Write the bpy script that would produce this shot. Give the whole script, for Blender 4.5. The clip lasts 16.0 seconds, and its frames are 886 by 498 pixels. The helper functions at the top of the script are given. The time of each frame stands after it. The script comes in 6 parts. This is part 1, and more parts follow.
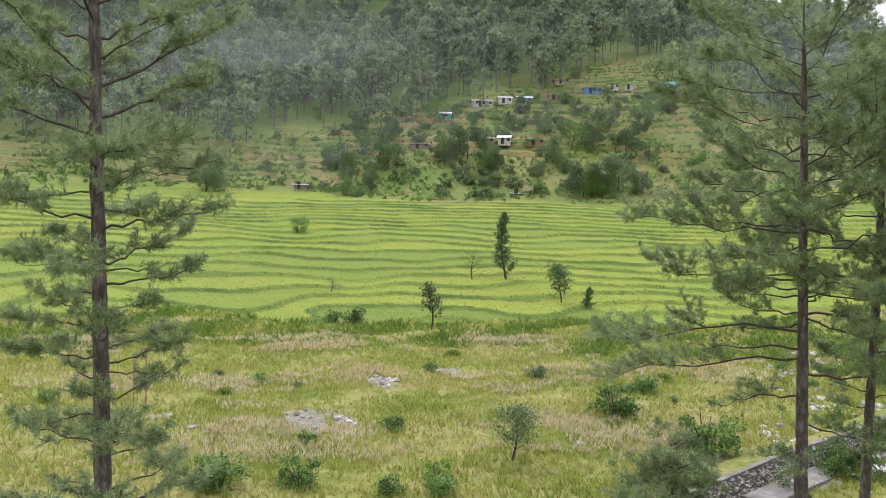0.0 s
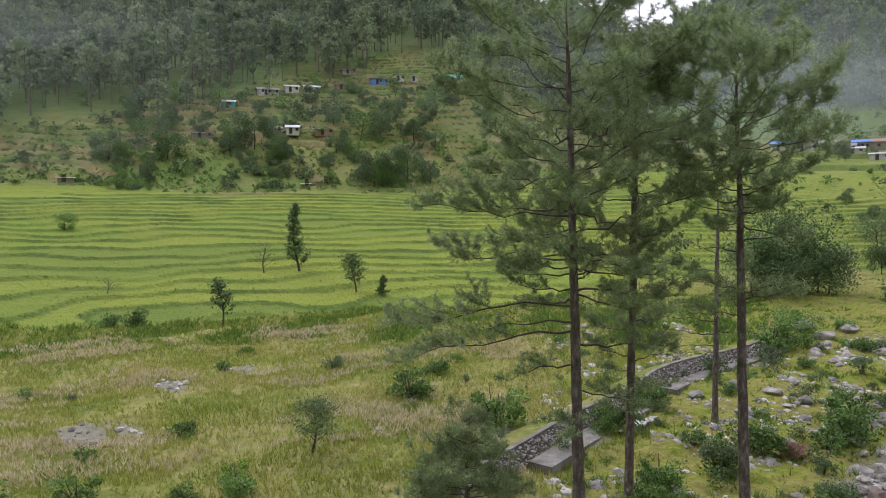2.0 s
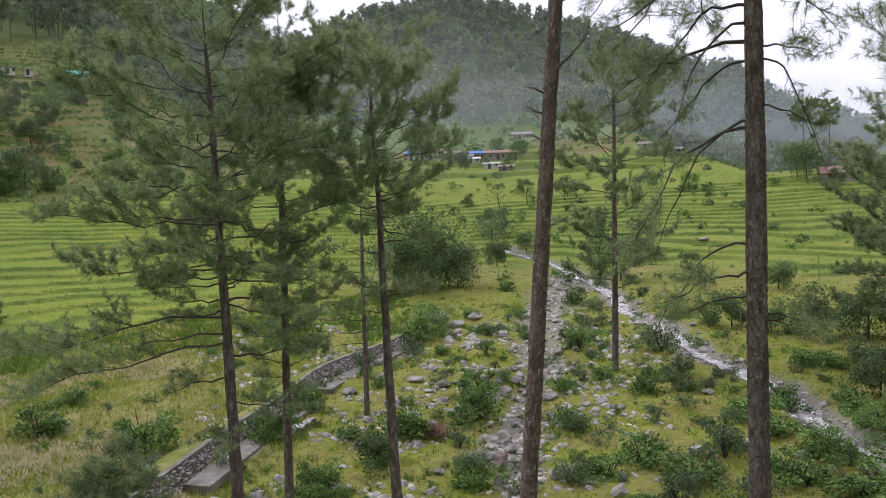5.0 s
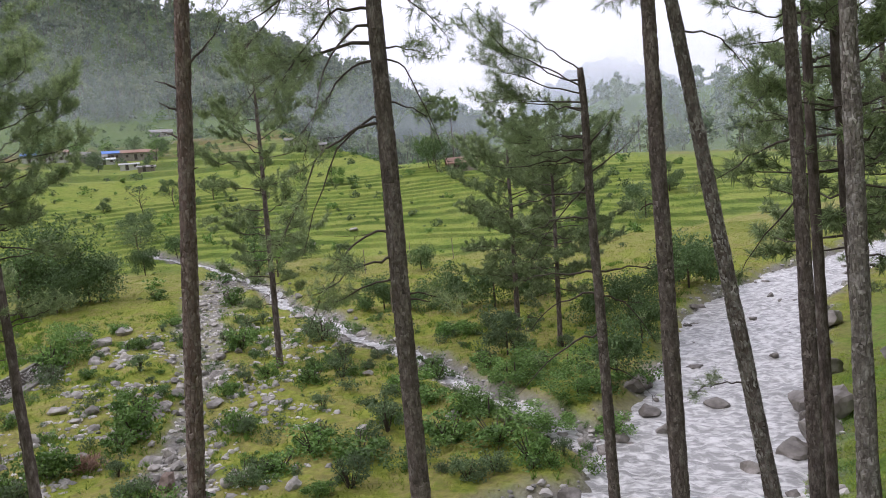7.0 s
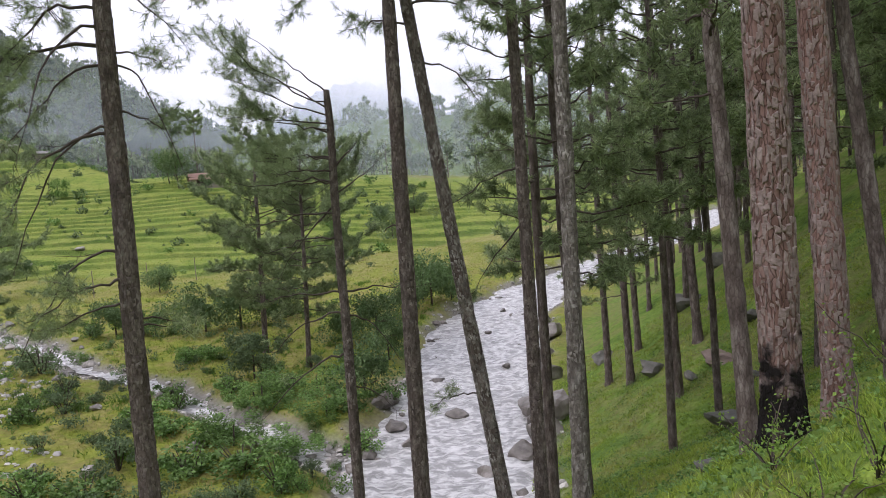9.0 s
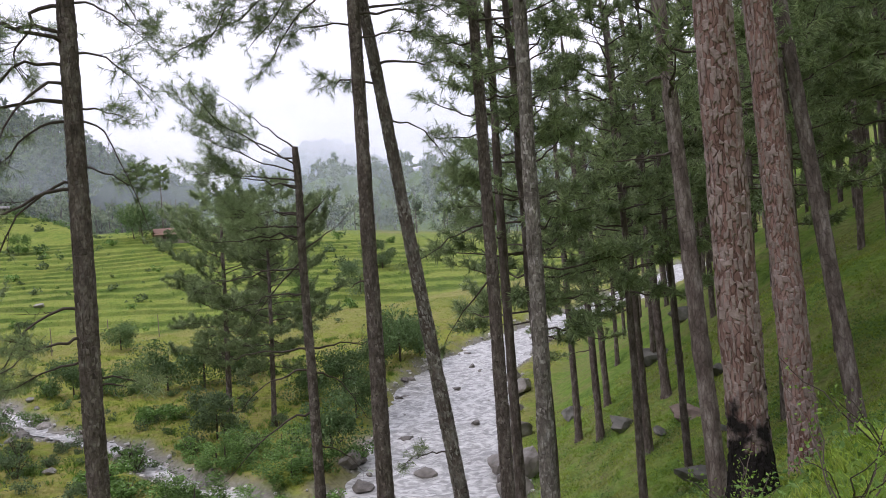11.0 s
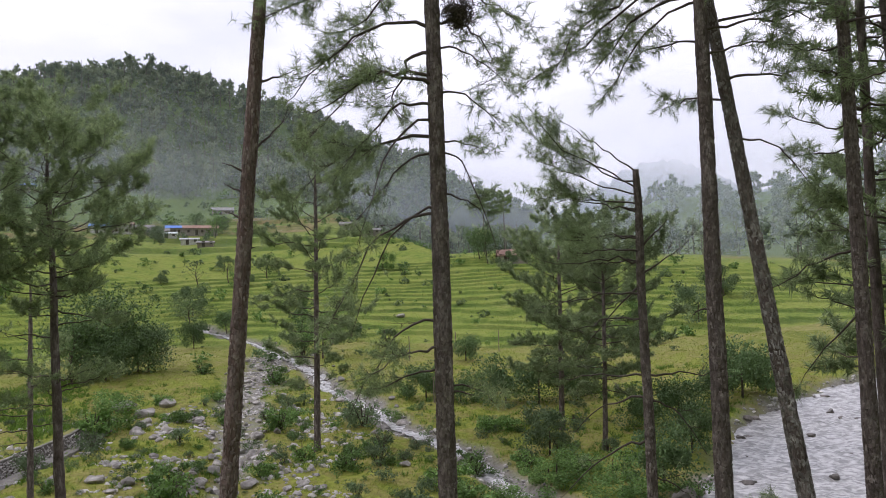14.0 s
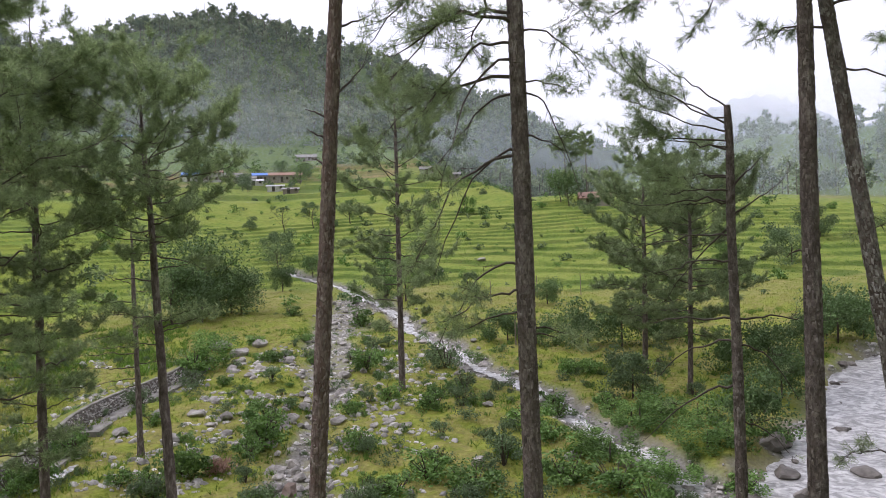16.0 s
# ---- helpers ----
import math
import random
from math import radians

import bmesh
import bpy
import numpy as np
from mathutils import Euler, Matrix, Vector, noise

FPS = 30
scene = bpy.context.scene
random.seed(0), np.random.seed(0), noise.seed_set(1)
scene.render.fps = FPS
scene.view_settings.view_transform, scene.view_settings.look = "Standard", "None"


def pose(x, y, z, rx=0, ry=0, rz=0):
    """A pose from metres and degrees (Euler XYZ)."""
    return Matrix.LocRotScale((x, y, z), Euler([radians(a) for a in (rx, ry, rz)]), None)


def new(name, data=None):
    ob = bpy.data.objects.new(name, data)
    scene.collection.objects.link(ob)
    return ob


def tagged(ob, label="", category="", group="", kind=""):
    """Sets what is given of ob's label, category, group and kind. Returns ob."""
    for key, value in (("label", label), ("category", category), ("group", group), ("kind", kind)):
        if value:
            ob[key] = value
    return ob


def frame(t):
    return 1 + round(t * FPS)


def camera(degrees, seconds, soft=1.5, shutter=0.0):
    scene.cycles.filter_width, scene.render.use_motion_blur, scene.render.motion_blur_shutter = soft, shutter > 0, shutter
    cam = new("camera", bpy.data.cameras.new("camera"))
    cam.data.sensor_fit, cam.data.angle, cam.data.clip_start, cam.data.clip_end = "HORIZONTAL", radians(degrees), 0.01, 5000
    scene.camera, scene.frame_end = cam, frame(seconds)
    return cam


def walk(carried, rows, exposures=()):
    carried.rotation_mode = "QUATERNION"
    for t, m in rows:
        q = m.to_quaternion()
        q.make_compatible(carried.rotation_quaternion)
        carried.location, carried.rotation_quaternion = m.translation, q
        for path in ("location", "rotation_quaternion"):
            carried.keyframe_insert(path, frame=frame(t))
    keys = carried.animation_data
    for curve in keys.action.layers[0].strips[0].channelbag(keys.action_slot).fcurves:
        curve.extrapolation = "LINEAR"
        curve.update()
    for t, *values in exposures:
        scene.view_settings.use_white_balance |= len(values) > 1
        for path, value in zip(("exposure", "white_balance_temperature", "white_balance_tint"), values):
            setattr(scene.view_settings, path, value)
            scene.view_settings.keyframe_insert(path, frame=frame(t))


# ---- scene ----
# ---- camera: held at arm's length by someone who turns on the spot ----
EYE, ARM = 12.0, 0.2
cam = camera(62.1, 16.0, soft=0.95)
# seconds, yaw, pitch, roll
ROWS = [
    (0.00, -0.13, -1.79, -1.40),
    (0.50, -3.01, -2.38, -0.46),
    (1.00, -5.25, -2.60, 0.13),
    (1.50, -9.17, -2.45, 0.24),
    (2.00, -16.16, -2.38, 0.15),
    (2.50, -21.82, -2.05, 0.23),
    (3.00, -26.22, -1.81, 0.44),
    (3.20, -27.68, -1.70, 0.58),
    (3.70, -31.27, -1.62, 0.78),
    (4.20, -35.34, -1.75, 1.02),
    (4.75, -40.34, -2.07, 1.45),
    (5.30, -45.89, -2.49, 2.19),
    (5.50, -48.19, -2.64, 2.69),
    (6.00, -55.15, -3.20, 3.65),
    (6.50, -62.98, -3.74, 4.39),
    (7.00, -69.44, -4.14, 5.15),
    (7.50, -72.24, -4.18, 5.39),
    (8.00, -75.12, -4.23, 5.20),
    (8.50, -82.55, -4.32, 4.37),
    (9.00, -88.76, -4.11, 3.82),
    (9.20, -90.22, -4.04, 3.69),
    (9.70, -92.36, -3.47, 3.60),
    (10.25, -92.99, -2.14, 3.73),
    (10.80, -91.96, -0.54, 3.86),
    (11.30, -89.69, 0.77, 3.75),
    (11.50, -88.26, 1.32, 3.60),
    (12.00, -81.67, 2.49, 3.47),
    (12.50, -76.80, 2.97, 3.16),
    (13.00, -71.53, 3.11, 2.81),
    (13.50, -67.58, 3.14, 2.21),
    (14.00, -65.65, 3.08, 1.82),
    (14.50, -64.37, 2.70, 1.80),
    (15.00, -61.65, 1.46, 2.23),
    (15.50, -60.02, -0.08, 2.30),
    (16.00, -59.39, -1.06, 2.26),
]
walk(cam, [(t, pose(0, 0, EYE, 90 + pitch, roll, yaw) @ Matrix.Translation((0, 0, -ARM))) for t, yaw, pitch, roll in ROWS],
     exposures=[(t, s + 0.10, 6100, 23) for t, s in ((0, 1.05), (1.0, 0.93), (2.0, 0.45), (3.0, 0.35), (5.5, 0.4), (9.0, 0.5), (11.5, 0.3), (12.5, 0.15), (14.5, 0.24), (16.0, 0.48))])

# ---- sky and light: a bright overcast morning in the rains ----
world = bpy.data.worlds.new("overcast_sky")
scene.world = world
world.use_nodes = True
wn, wl = world.node_tree.nodes, world.node_tree.links
wn.clear()
sky = wn.new("ShaderNodeTexSky")
sky.sky_type, sky.sun_disc = "NISHITA", False
sky.sun_elevation, sky.sun_rotation = radians(52), radians(150)
sky.air_density, sky.dust_density = 1.0, 4.0
coord = wn.new("ShaderNodeTexCoord")
stretch = wn.new("ShaderNodeMapping")
stretch.inputs["Scale"].default_value = (1.0, 1.0, 3.2)
cloud = wn.new("ShaderNodeTexNoise")
cloud.inputs["Scale"].default_value, cloud.inputs["Detail"].default_value, cloud.inputs["Roughness"].default_value = 2.3, 6, 0.55
tone = wn.new("ShaderNodeValToRGB")
tone.color_ramp.elements[0].position, tone.color_ramp.elements[0].color = 0.32, (7.6, 7.9, 8.6, 1)
tone.color_ramp.elements[1].position, tone.color_ramp.elements[1].color = 0.66, (10.6, 10.7, 11.0, 1)
cover = wn.new("ShaderNodeMixRGB")
cover.inputs[0].default_value = 0.93
back = wn.new("ShaderNodeBackground")
back.inputs["Strength"].default_value = 0.1
wout = wn.new("ShaderNodeOutputWorld")
wl.new(coord.outputs["Generated"], stretch.inputs["Vector"])
wl.new(stretch.outputs["Vector"], cloud.inputs["Vector"])
wl.new(cloud.outputs["Fac"], tone.inputs["Fac"])
wl.new(sky.outputs["Color"], cover.inputs[1])
wl.new(tone.outputs["Color"], cover.inputs[2])
wl.new(cover.outputs["Color"], back.inputs["Color"])
wl.new(back.outputs["Background"], wout.inputs["Surface"])
sun = new("sun", bpy.data.lights.new("sun", "SUN"))
sun.data.energy, sun.data.angle, sun.data.color = 1.1, radians(25), (1.0, 0.96, 0.9)
sun.rotation_euler = (radians(38), 0, radians(-150))

# ---- materials ----
def mat(name, ramp, scale=2.0, rough=0.85, bump=0.0, bump_scale=None, stretch=(1, 1, 1), vary=0.0, detail=6, spec=0.3, leaf=0.0):
    """A noise-coloured surface. ramp: two to four colours; vary: brightness change from object to object; leaf: light let through."""
    m = bpy.data.materials.new(name)
    m.use_nodes = True
    n, l = m.node_tree.nodes, m.node_tree.links
    bsdf = n["Principled BSDF"]
    bsdf.inputs["Roughness"].default_value = rough
    bsdf.inputs["Specular IOR Level"].default_value = spec
    tc, mp = n.new("ShaderNodeTexCoord"), n.new("ShaderNodeMapping")
    mp.inputs["Scale"].default_value = stretch
    l.new(tc.outputs["Object"], mp.inputs["Vector"])
    nz = n.new("ShaderNodeTexNoise")
    nz.inputs["Scale"].default_value, nz.inputs["Detail"].default_value, nz.inputs["Roughness"].default_value = scale, detail, 0.65
    l.new(mp.outputs["Vector"], nz.inputs["Vector"])
    cr = n.new("ShaderNodeValToRGB")
    els = cr.color_ramp.elements
    while len(els) < len(ramp):
        els.new(0.5)
    for i, c in enumerate(ramp):
        els[i].position = 0.3 + 0.4 * i / max(1, len(ramp) - 1)
        els[i].color = (*c, 1)
    l.new(nz.outputs["Fac"], cr.inputs["Fac"])
    out = cr.outputs["Color"]
    if vary:
        info, mr, hs = n.new("ShaderNodeObjectInfo"), n.new("ShaderNodeMapRange"), n.new("ShaderNodeHueSaturation")
        mr.inputs["To Min"].default_value, mr.inputs["To Max"].default_value = 1 - vary, 1 + vary
        l.new(info.outputs["Random"], mr.inputs["Value"])
        l.new(mr.outputs["Result"], hs.inputs["Value"])
        l.new(out, hs.inputs["Color"])
        out = hs.outputs["Color"]
    l.new(out, bsdf.inputs["Base Color"])
    if bump:
        bz, bp = n.new("ShaderNodeTexNoise"), n.new("ShaderNodeBump")
        bz.inputs["Scale"].default_value, bz.inputs["Detail"].default_value = bump_scale or scale * 4, 5
        bp.inputs["Strength"].default_value, bp.inputs["Distance"].default_value = bump, 0.05
        l.new(mp.outputs["Vector"], bz.inputs["Vector"])
        l.new(bz.outputs["Fac"], bp.inputs["Height"])
        l.new(bp.outputs["Normal"], bsdf.inputs["Normal"])
    if leaf:
        tr, mx, mo = n.new("ShaderNodeBsdfTranslucent"), n.new("ShaderNodeMixShader"), n["Material Output"]
        mx.inputs[0].default_value = leaf
        l.new(out, tr.inputs["Color"])
        l.new(bsdf.outputs["BSDF"], mx.inputs[1])
        l.new(tr.outputs["BSDF"], mx.inputs[2])
        l.new(mx.outputs["Shader"], mo.inputs["Surface"])
    return m


def island(m, amount):
    """Lets every separate blade, leaf or pebble of a joined mesh differ a little in brightness and hue."""
    n, l = m.node_tree.nodes, m.node_tree.links
    geo, mr, hs = n.new("ShaderNodeNewGeometry"), n.new("ShaderNodeMapRange"), n.new("ShaderNodeHueSaturation")
    mr.inputs["To Min"].default_value, mr.inputs["To Max"].default_value = 1 - amount, 1 + amount
    l.new(geo.outputs["Random Per Island"], mr.inputs["Value"])
    l.new(mr.outputs["Result"], hs.inputs["Value"])
    old = [k for k in l if k.to_socket.name == "Base Color" or (k.to_node.type == "BSDF_TRANSLUCENT" and k.to_socket.name == "Color")]
    src = old[0].from_socket
    ends = [k.to_socket for k in old]
    for k in old:
        l.remove(k)
    l.new(src, hs.inputs["Color"])
    for e in ends:
        l.new(hs.outputs["Color"], e)
    return m


def bark(name, dark, mid, light, scale):
    """Plated pine bark: long cracked plates with dark furrows between."""
    m = mat(name, [dark, mid, light], scale, 0.92, 0.0, stretch=(1, 1, 0.35), vary=0.12, spec=0.15)
    n, l = m.node_tree.nodes, m.node_tree.links
    bsdf = n["Principled BSDF"]
    tc, mp, vo = n.new("ShaderNodeTexCoord"), n.new("ShaderNodeMapping"), n.new("ShaderNodeTexVoronoi")
    wob, add = n.new("ShaderNodeTexNoise"), n.new("ShaderNodeMixRGB")
    wob.inputs["Scale"].default_value = 9
    add.blend_type, add.inputs[0].default_value = "ADD", 0.9
    mp.inputs["Scale"].default_value = (17, 17, 5.5)
    vo.feature = "DISTANCE_TO_EDGE"
    vo.inputs["Scale"].default_value = 1.0
    cr, mul, bp = n.new("ShaderNodeValToRGB"), n.new("ShaderNodeMixRGB"), n.new("ShaderNodeBump")
    cr.color_ramp.elements[0].color, cr.color_ramp.elements[0].position = (0.5, 0.46, 0.45, 1), 0.0
    cr.color_ramp.elements[1].position = 0.11
    mul.blend_type, mul.inputs[0].default_value = "MULTIPLY", 0.62
    bp.inputs["Strength"].default_value, bp.inputs["Distance"].default_value = 0.8, 0.03
    l.new(tc.outputs["Object"], mp.inputs["Vector"])
    l.new(mp.outputs["Vector"], add.inputs[1])
    l.new(tc.outputs["Object"], wob.inputs["Vector"])
    l.new(wob.outputs["Color"], add.inputs[2])
    l.new(add.outputs["Color"], vo.inputs["Vector"])
    l.new(vo.outputs["Distance"], cr.inputs["Fac"])
    old = [k for k in l if k.to_socket == bsdf.inputs["Base Color"]][0]
    src = old.from_socket
    l.remove(old)
    l.new(src, mul.inputs[1])
    l.new(cr.outputs["Color"], mul.inputs[2])
    l.new(mul.outputs["Color"], bsdf.inputs["Base Color"])
    l.new(cr.outputs["Color"], bp.inputs["Height"])
    l.new(bp.outputs["Normal"], bsdf.inputs["Normal"])
    return m


def scorch(m):
    """Black fire scars with ragged upper edges at the foot of a trunk."""
    n, l = m.node_tree.nodes, m.node_tree.links
    bsdf = n["Principled BSDF"]
    tc, sep, nz, add, mr, mx = n.new("ShaderNodeTexCoord"), n.new("ShaderNodeSeparateXYZ"), n.new("ShaderNodeTexNoise"), n.new("ShaderNodeMath"), n.new("ShaderNodeMapRange"), n.new("ShaderNodeMixRGB")
    nz.inputs["Scale"].default_value, nz.inputs["Detail"].default_value = 3.2, 6
    add.operation = "MULTIPLY_ADD"
    add.inputs[1].default_value = -3.4
    mr.inputs["From Min"].default_value, mr.inputs["From Max"].default_value = -0.85, -0.30
    mr.inputs["To Min"].default_value, mr.inputs["To Max"].default_value = 1, 0
    l.new(tc.outputs["Object"], sep.inputs[0])
    l.new(tc.outputs["Object"], nz.inputs["Vector"])
    l.new(nz.outputs["Fac"], add.inputs[0])
    l.new(sep.outputs["Z"], add.inputs[2])
    l.new(add.outputs[0], mr.inputs["Value"])
    old = [k for k in l if k.to_socket == bsdf.inputs["Base Color"]][0]
    src = old.from_socket
    l.remove(old)
    l.new(mr.outputs["Result"], mx.inputs[0])
    l.new(src, mx.inputs[1])
    mx.inputs[2].default_value = (0.014, 0.012, 0.011, 1)
    l.new(mx.outputs["Color"], bsdf.inputs["Base Color"])


BARK = bark("grey_pine_bark", (0.06, 0.048, 0.042), (0.135, 0.108, 0.094), (0.29, 0.255, 0.23), 6)
BARK_WARM = bark("warm_pine_bark", (0.095, 0.062, 0.05), (0.16, 0.112, 0.095), (0.25, 0.20, 0.175), 5)
BARK_LICHEN = bark("lichen_grey_bark", (0.08, 0.07, 0.06), (0.17, 0.15, 0.13), (0.36, 0.345, 0.315), 7)
BARK_RED = bark("reddish_pine_bark", (0.10, 0.058, 0.046), (0.19, 0.118, 0.098), (0.29, 0.205, 0.18), 4)
BARK_CHAR = bark("scorched_reddish_bark", (0.10, 0.058, 0.046), (0.19, 0.118, 0.098), (0.29, 0.205, 0.18), 4)
scorch(BARK_CHAR)
PLATE = island(mat("grey_bark_plates", [(0.07, 0.056, 0.05), (0.145, 0.118, 0.104), (0.27, 0.24, 0.215)], 7, 0.95, 0.5, 30, vary=0.1, spec=0.1), 0.3)
PLATE_WARM = island(mat("warm_bark_plates", [(0.09, 0.066, 0.056), (0.165, 0.128, 0.112), (0.27, 0.23, 0.205)], 7, 0.95, 0.5, 30, spec=0.1), 0.3)
PLATE_LICHEN = island(mat("lichen_bark_plates", [(0.085, 0.074, 0.064), (0.19, 0.17, 0.15), (0.42, 0.40, 0.37)], 5, 0.95, 0.5, 30, spec=0.1), 0.3)
PLATE_RED = island(mat("reddish_bark_plates", [(0.17, 0.13, 0.115), (0.22, 0.172, 0.153), (0.29, 0.238, 0.215)], 6, 0.95, 0.5, 25, spec=0.1), 0.12)
PLATE_CHAR = island(mat("scorched_bark_plates", [(0.17, 0.13, 0.115), (0.22, 0.172, 0.153), (0.29, 0.238, 0.215)], 6, 0.95, 0.5, 25, spec=0.1), 0.12)
scorch(PLATE_CHAR)
BARK_FAR = mat("far_bark", [(0.10, 0.085, 0.07), (0.2, 0.17, 0.145)], 0.6, 0.9)
TWIG = mat("twig_bark", [(0.05, 0.038, 0.03), (0.10, 0.08, 0.065)], 6, 0.9)
NEEDLE = island(mat("pine_needles", [(0.14, 0.195, 0.09), (0.245, 0.315, 0.145), (0.37, 0.44, 0.22)], 2.2, 0.5, vary=0.12, leaf=0.45), 0.45)
# far copy of the needles, greyed so that aerial haze sits in its colour
NEEDLE_HAZED = island(mat("hazed_pine_needles", [(0.19, 0.245, 0.16), (0.26, 0.32, 0.205), (0.31, 0.37, 0.24)], 0.06, 0.9, leaf=0.35), 0.14)
def by_tree(m, dark, light):
    """Every tree of a far wood has a tint of its own, from dark bluish to light yellowish green."""
    n, l = m.node_tree.nodes, m.node_tree.links
    a, cr, mul = n.new("ShaderNodeAttribute"), n.new("ShaderNodeValToRGB"), n.new("ShaderNodeMixRGB")
    a.attribute_name = "tone"
    cr.color_ramp.elements[0].color, cr.color_ramp.elements[1].color = (*dark, 1), (*light, 1)
    mul.blend_type, mul.inputs[0].default_value = "MULTIPLY", 1.0
    old = [k for k in l if k.to_socket.name == "Base Color" or (k.to_node.type == "BSDF_TRANSLUCENT" and k.to_socket.name == "Color")]
    src, ends = old[0].from_socket, [k.to_socket for k in old]
    for k in old:
        l.remove(k)
    l.new(a.outputs["Fac"], cr.inputs["Fac"])
    l.new(src, mul.inputs[1])
    l.new(cr.outputs["Color"], mul.inputs[2])
    for e in ends:
        l.new(mul.outputs["Color"], e)


by_tree(NEEDLE_HAZED, (0.66, 0.70, 0.72), (1.22, 1.18, 1.08))
LEAF = island(mat("bush_leaves", [(0.075, 0.15, 0.035), (0.13, 0.23, 0.055), (0.19, 0.29, 0.075)], 1.2, 0.55, vary=0.25, leaf=0.25), 0.35)
LEAF_DARK = island(mat("dark_leaves", [(0.07, 0.125, 0.045), (0.13, 0.20, 0.07)], 1.2, 0.6, vary=0.2, leaf=0.2), 0.3)
LEAF_GREY = island(mat("grey_green_leaves", [(0.10, 0.155, 0.07), (0.165, 0.225, 0.105)], 1.0, 0.7, vary=0.2, leaf=0.25), 0.3)
LEAF_BRIGHT = island(mat("fresh_leaves", [(0.13, 0.24, 0.03), (0.22, 0.33, 0.06)], 2.0, 0.5, vary=0.15, leaf=0.35), 0.3)
GRASS = island(mat("meadow_grass", [(0.18, 0.265, 0.035), (0.31, 0.35, 0.065), (0.46, 0.40, 0.15)], 0.12, 0.7, leaf=0.3), 0.35)
STRAW = island(mat("flowering_grass", [(0.46, 0.40, 0.23), (0.66, 0.58, 0.40)], 0.3, 0.8, leaf=0.3), 0.25)
RICE = island(mat("rice_blades", [(0.19, 0.285, 0.036), (0.24, 0.325, 0.048)], 0.09, 0.7, leaf=0.5), 0.10)
WEED = island(mat("bank_weeds", [(0.085, 0.17, 0.022), (0.16, 0.26, 0.038)], 0.4, 0.65, leaf=0.3), 0.35)
SLOPE = island(mat("slope_grass", [(0.16, 0.26, 0.03), (0.27, 0.36, 0.05), (0.36, 0.33, 0.11)], 0.5, 0.65, leaf=0.3), 0.35)
STONE = mat("river_stone", [(0.13, 0.12, 0.105), (0.26, 0.243, 0.215), (0.42, 0.40, 0.36)], 1.6, 0.8, 0.5, vary=0.3)
STONE_WET = mat("wet_boulder", [(0.07, 0.06, 0.05), (0.16, 0.145, 0.125), (0.28, 0.26, 0.235)], 1.3, 0.45, 0.5, vary=0.2)
STONE_SLOPE = mat("mossy_rock", [(0.055, 0.06, 0.045), (0.13, 0.125, 0.11), (0.23, 0.22, 0.20)], 1.3, 0.9, 0.6, vary=0.2)
STONE_BROWN = mat("brown_boulder", [(0.10, 0.078, 0.064), (0.18, 0.135, 0.11), (0.28, 0.23, 0.20)], 1.3, 0.8, 0.6, vary=0.15)
PEBBLE = island(mat("pebbles", [(0.25, 0.238, 0.215), (0.48, 0.46, 0.42)], 0.8, 0.85), 0.45)
CONCRETE = mat("old_concrete", [(0.10, 0.10, 0.08), (0.19, 0.18, 0.155), (0.29, 0.28, 0.25)], 1.2, 0.9, 0.3)
MORTAR = mat("dark_masonry", [(0.065, 0.055, 0.045), (0.135, 0.118, 0.098)], 1.5, 0.9, 0.5)
PLASTER = mat("white_plaster", [(0.36, 0.35, 0.33), (0.62, 0.61, 0.58)], 0.8, 0.85, vary=0.1)
STONEWALL = mat("stone_house_wall", [(0.20, 0.17, 0.14), (0.36, 0.32, 0.28)], 1.5, 0.9, 0.4, vary=0.2)
TIN = mat("weathered_tin", [(0.42, 0.43, 0.44), (0.62, 0.63, 0.64)], 0.7, 0.5, vary=0.15, spec=0.5)
SLATE = mat("slate_roof", [(0.16, 0.155, 0.15), (0.30, 0.28, 0.265)], 1.0, 0.8, 0.4, vary=0.2)
RUST = mat("rusty_tin", [(0.24, 0.13, 0.09), (0.36, 0.24, 0.19)], 0.7, 0.7)
TURQUOISE = mat("turquoise_paint", [(0.06, 0.33, 0.32), (0.10, 0.45, 0.42)], 0.8, 0.6)
BLUE = mat("blue_paint", [(0.08, 0.19, 0.50), (0.14, 0.27, 0.60)], 0.8, 0.6)
GREENPAINT = mat("pale_green_wash", [(0.25, 0.48, 0.36), (0.36, 0.58, 0.45)], 0.8, 0.8)
DARKWOOD = mat("dark_timber", [(0.035, 0.028, 0.022), (0.075, 0.058, 0.045)], 3, 0.8)
TIMBER = mat("grey_timber", [(0.16, 0.13, 0.10), (0.27, 0.23, 0.19)], 3, 0.85, stretch=(1, 1, 0.2))
WIRE = mat("dull_wire", [(0.10, 0.10, 0.10), (0.2, 0.2, 0.2)], 3, 0.5)
FERN = island(mat("fern_fronds", [(0.20, 0.30, 0.03), (0.30, 0.40, 0.06)], 2.0, 0.6, leaf=0.35), 0.25)


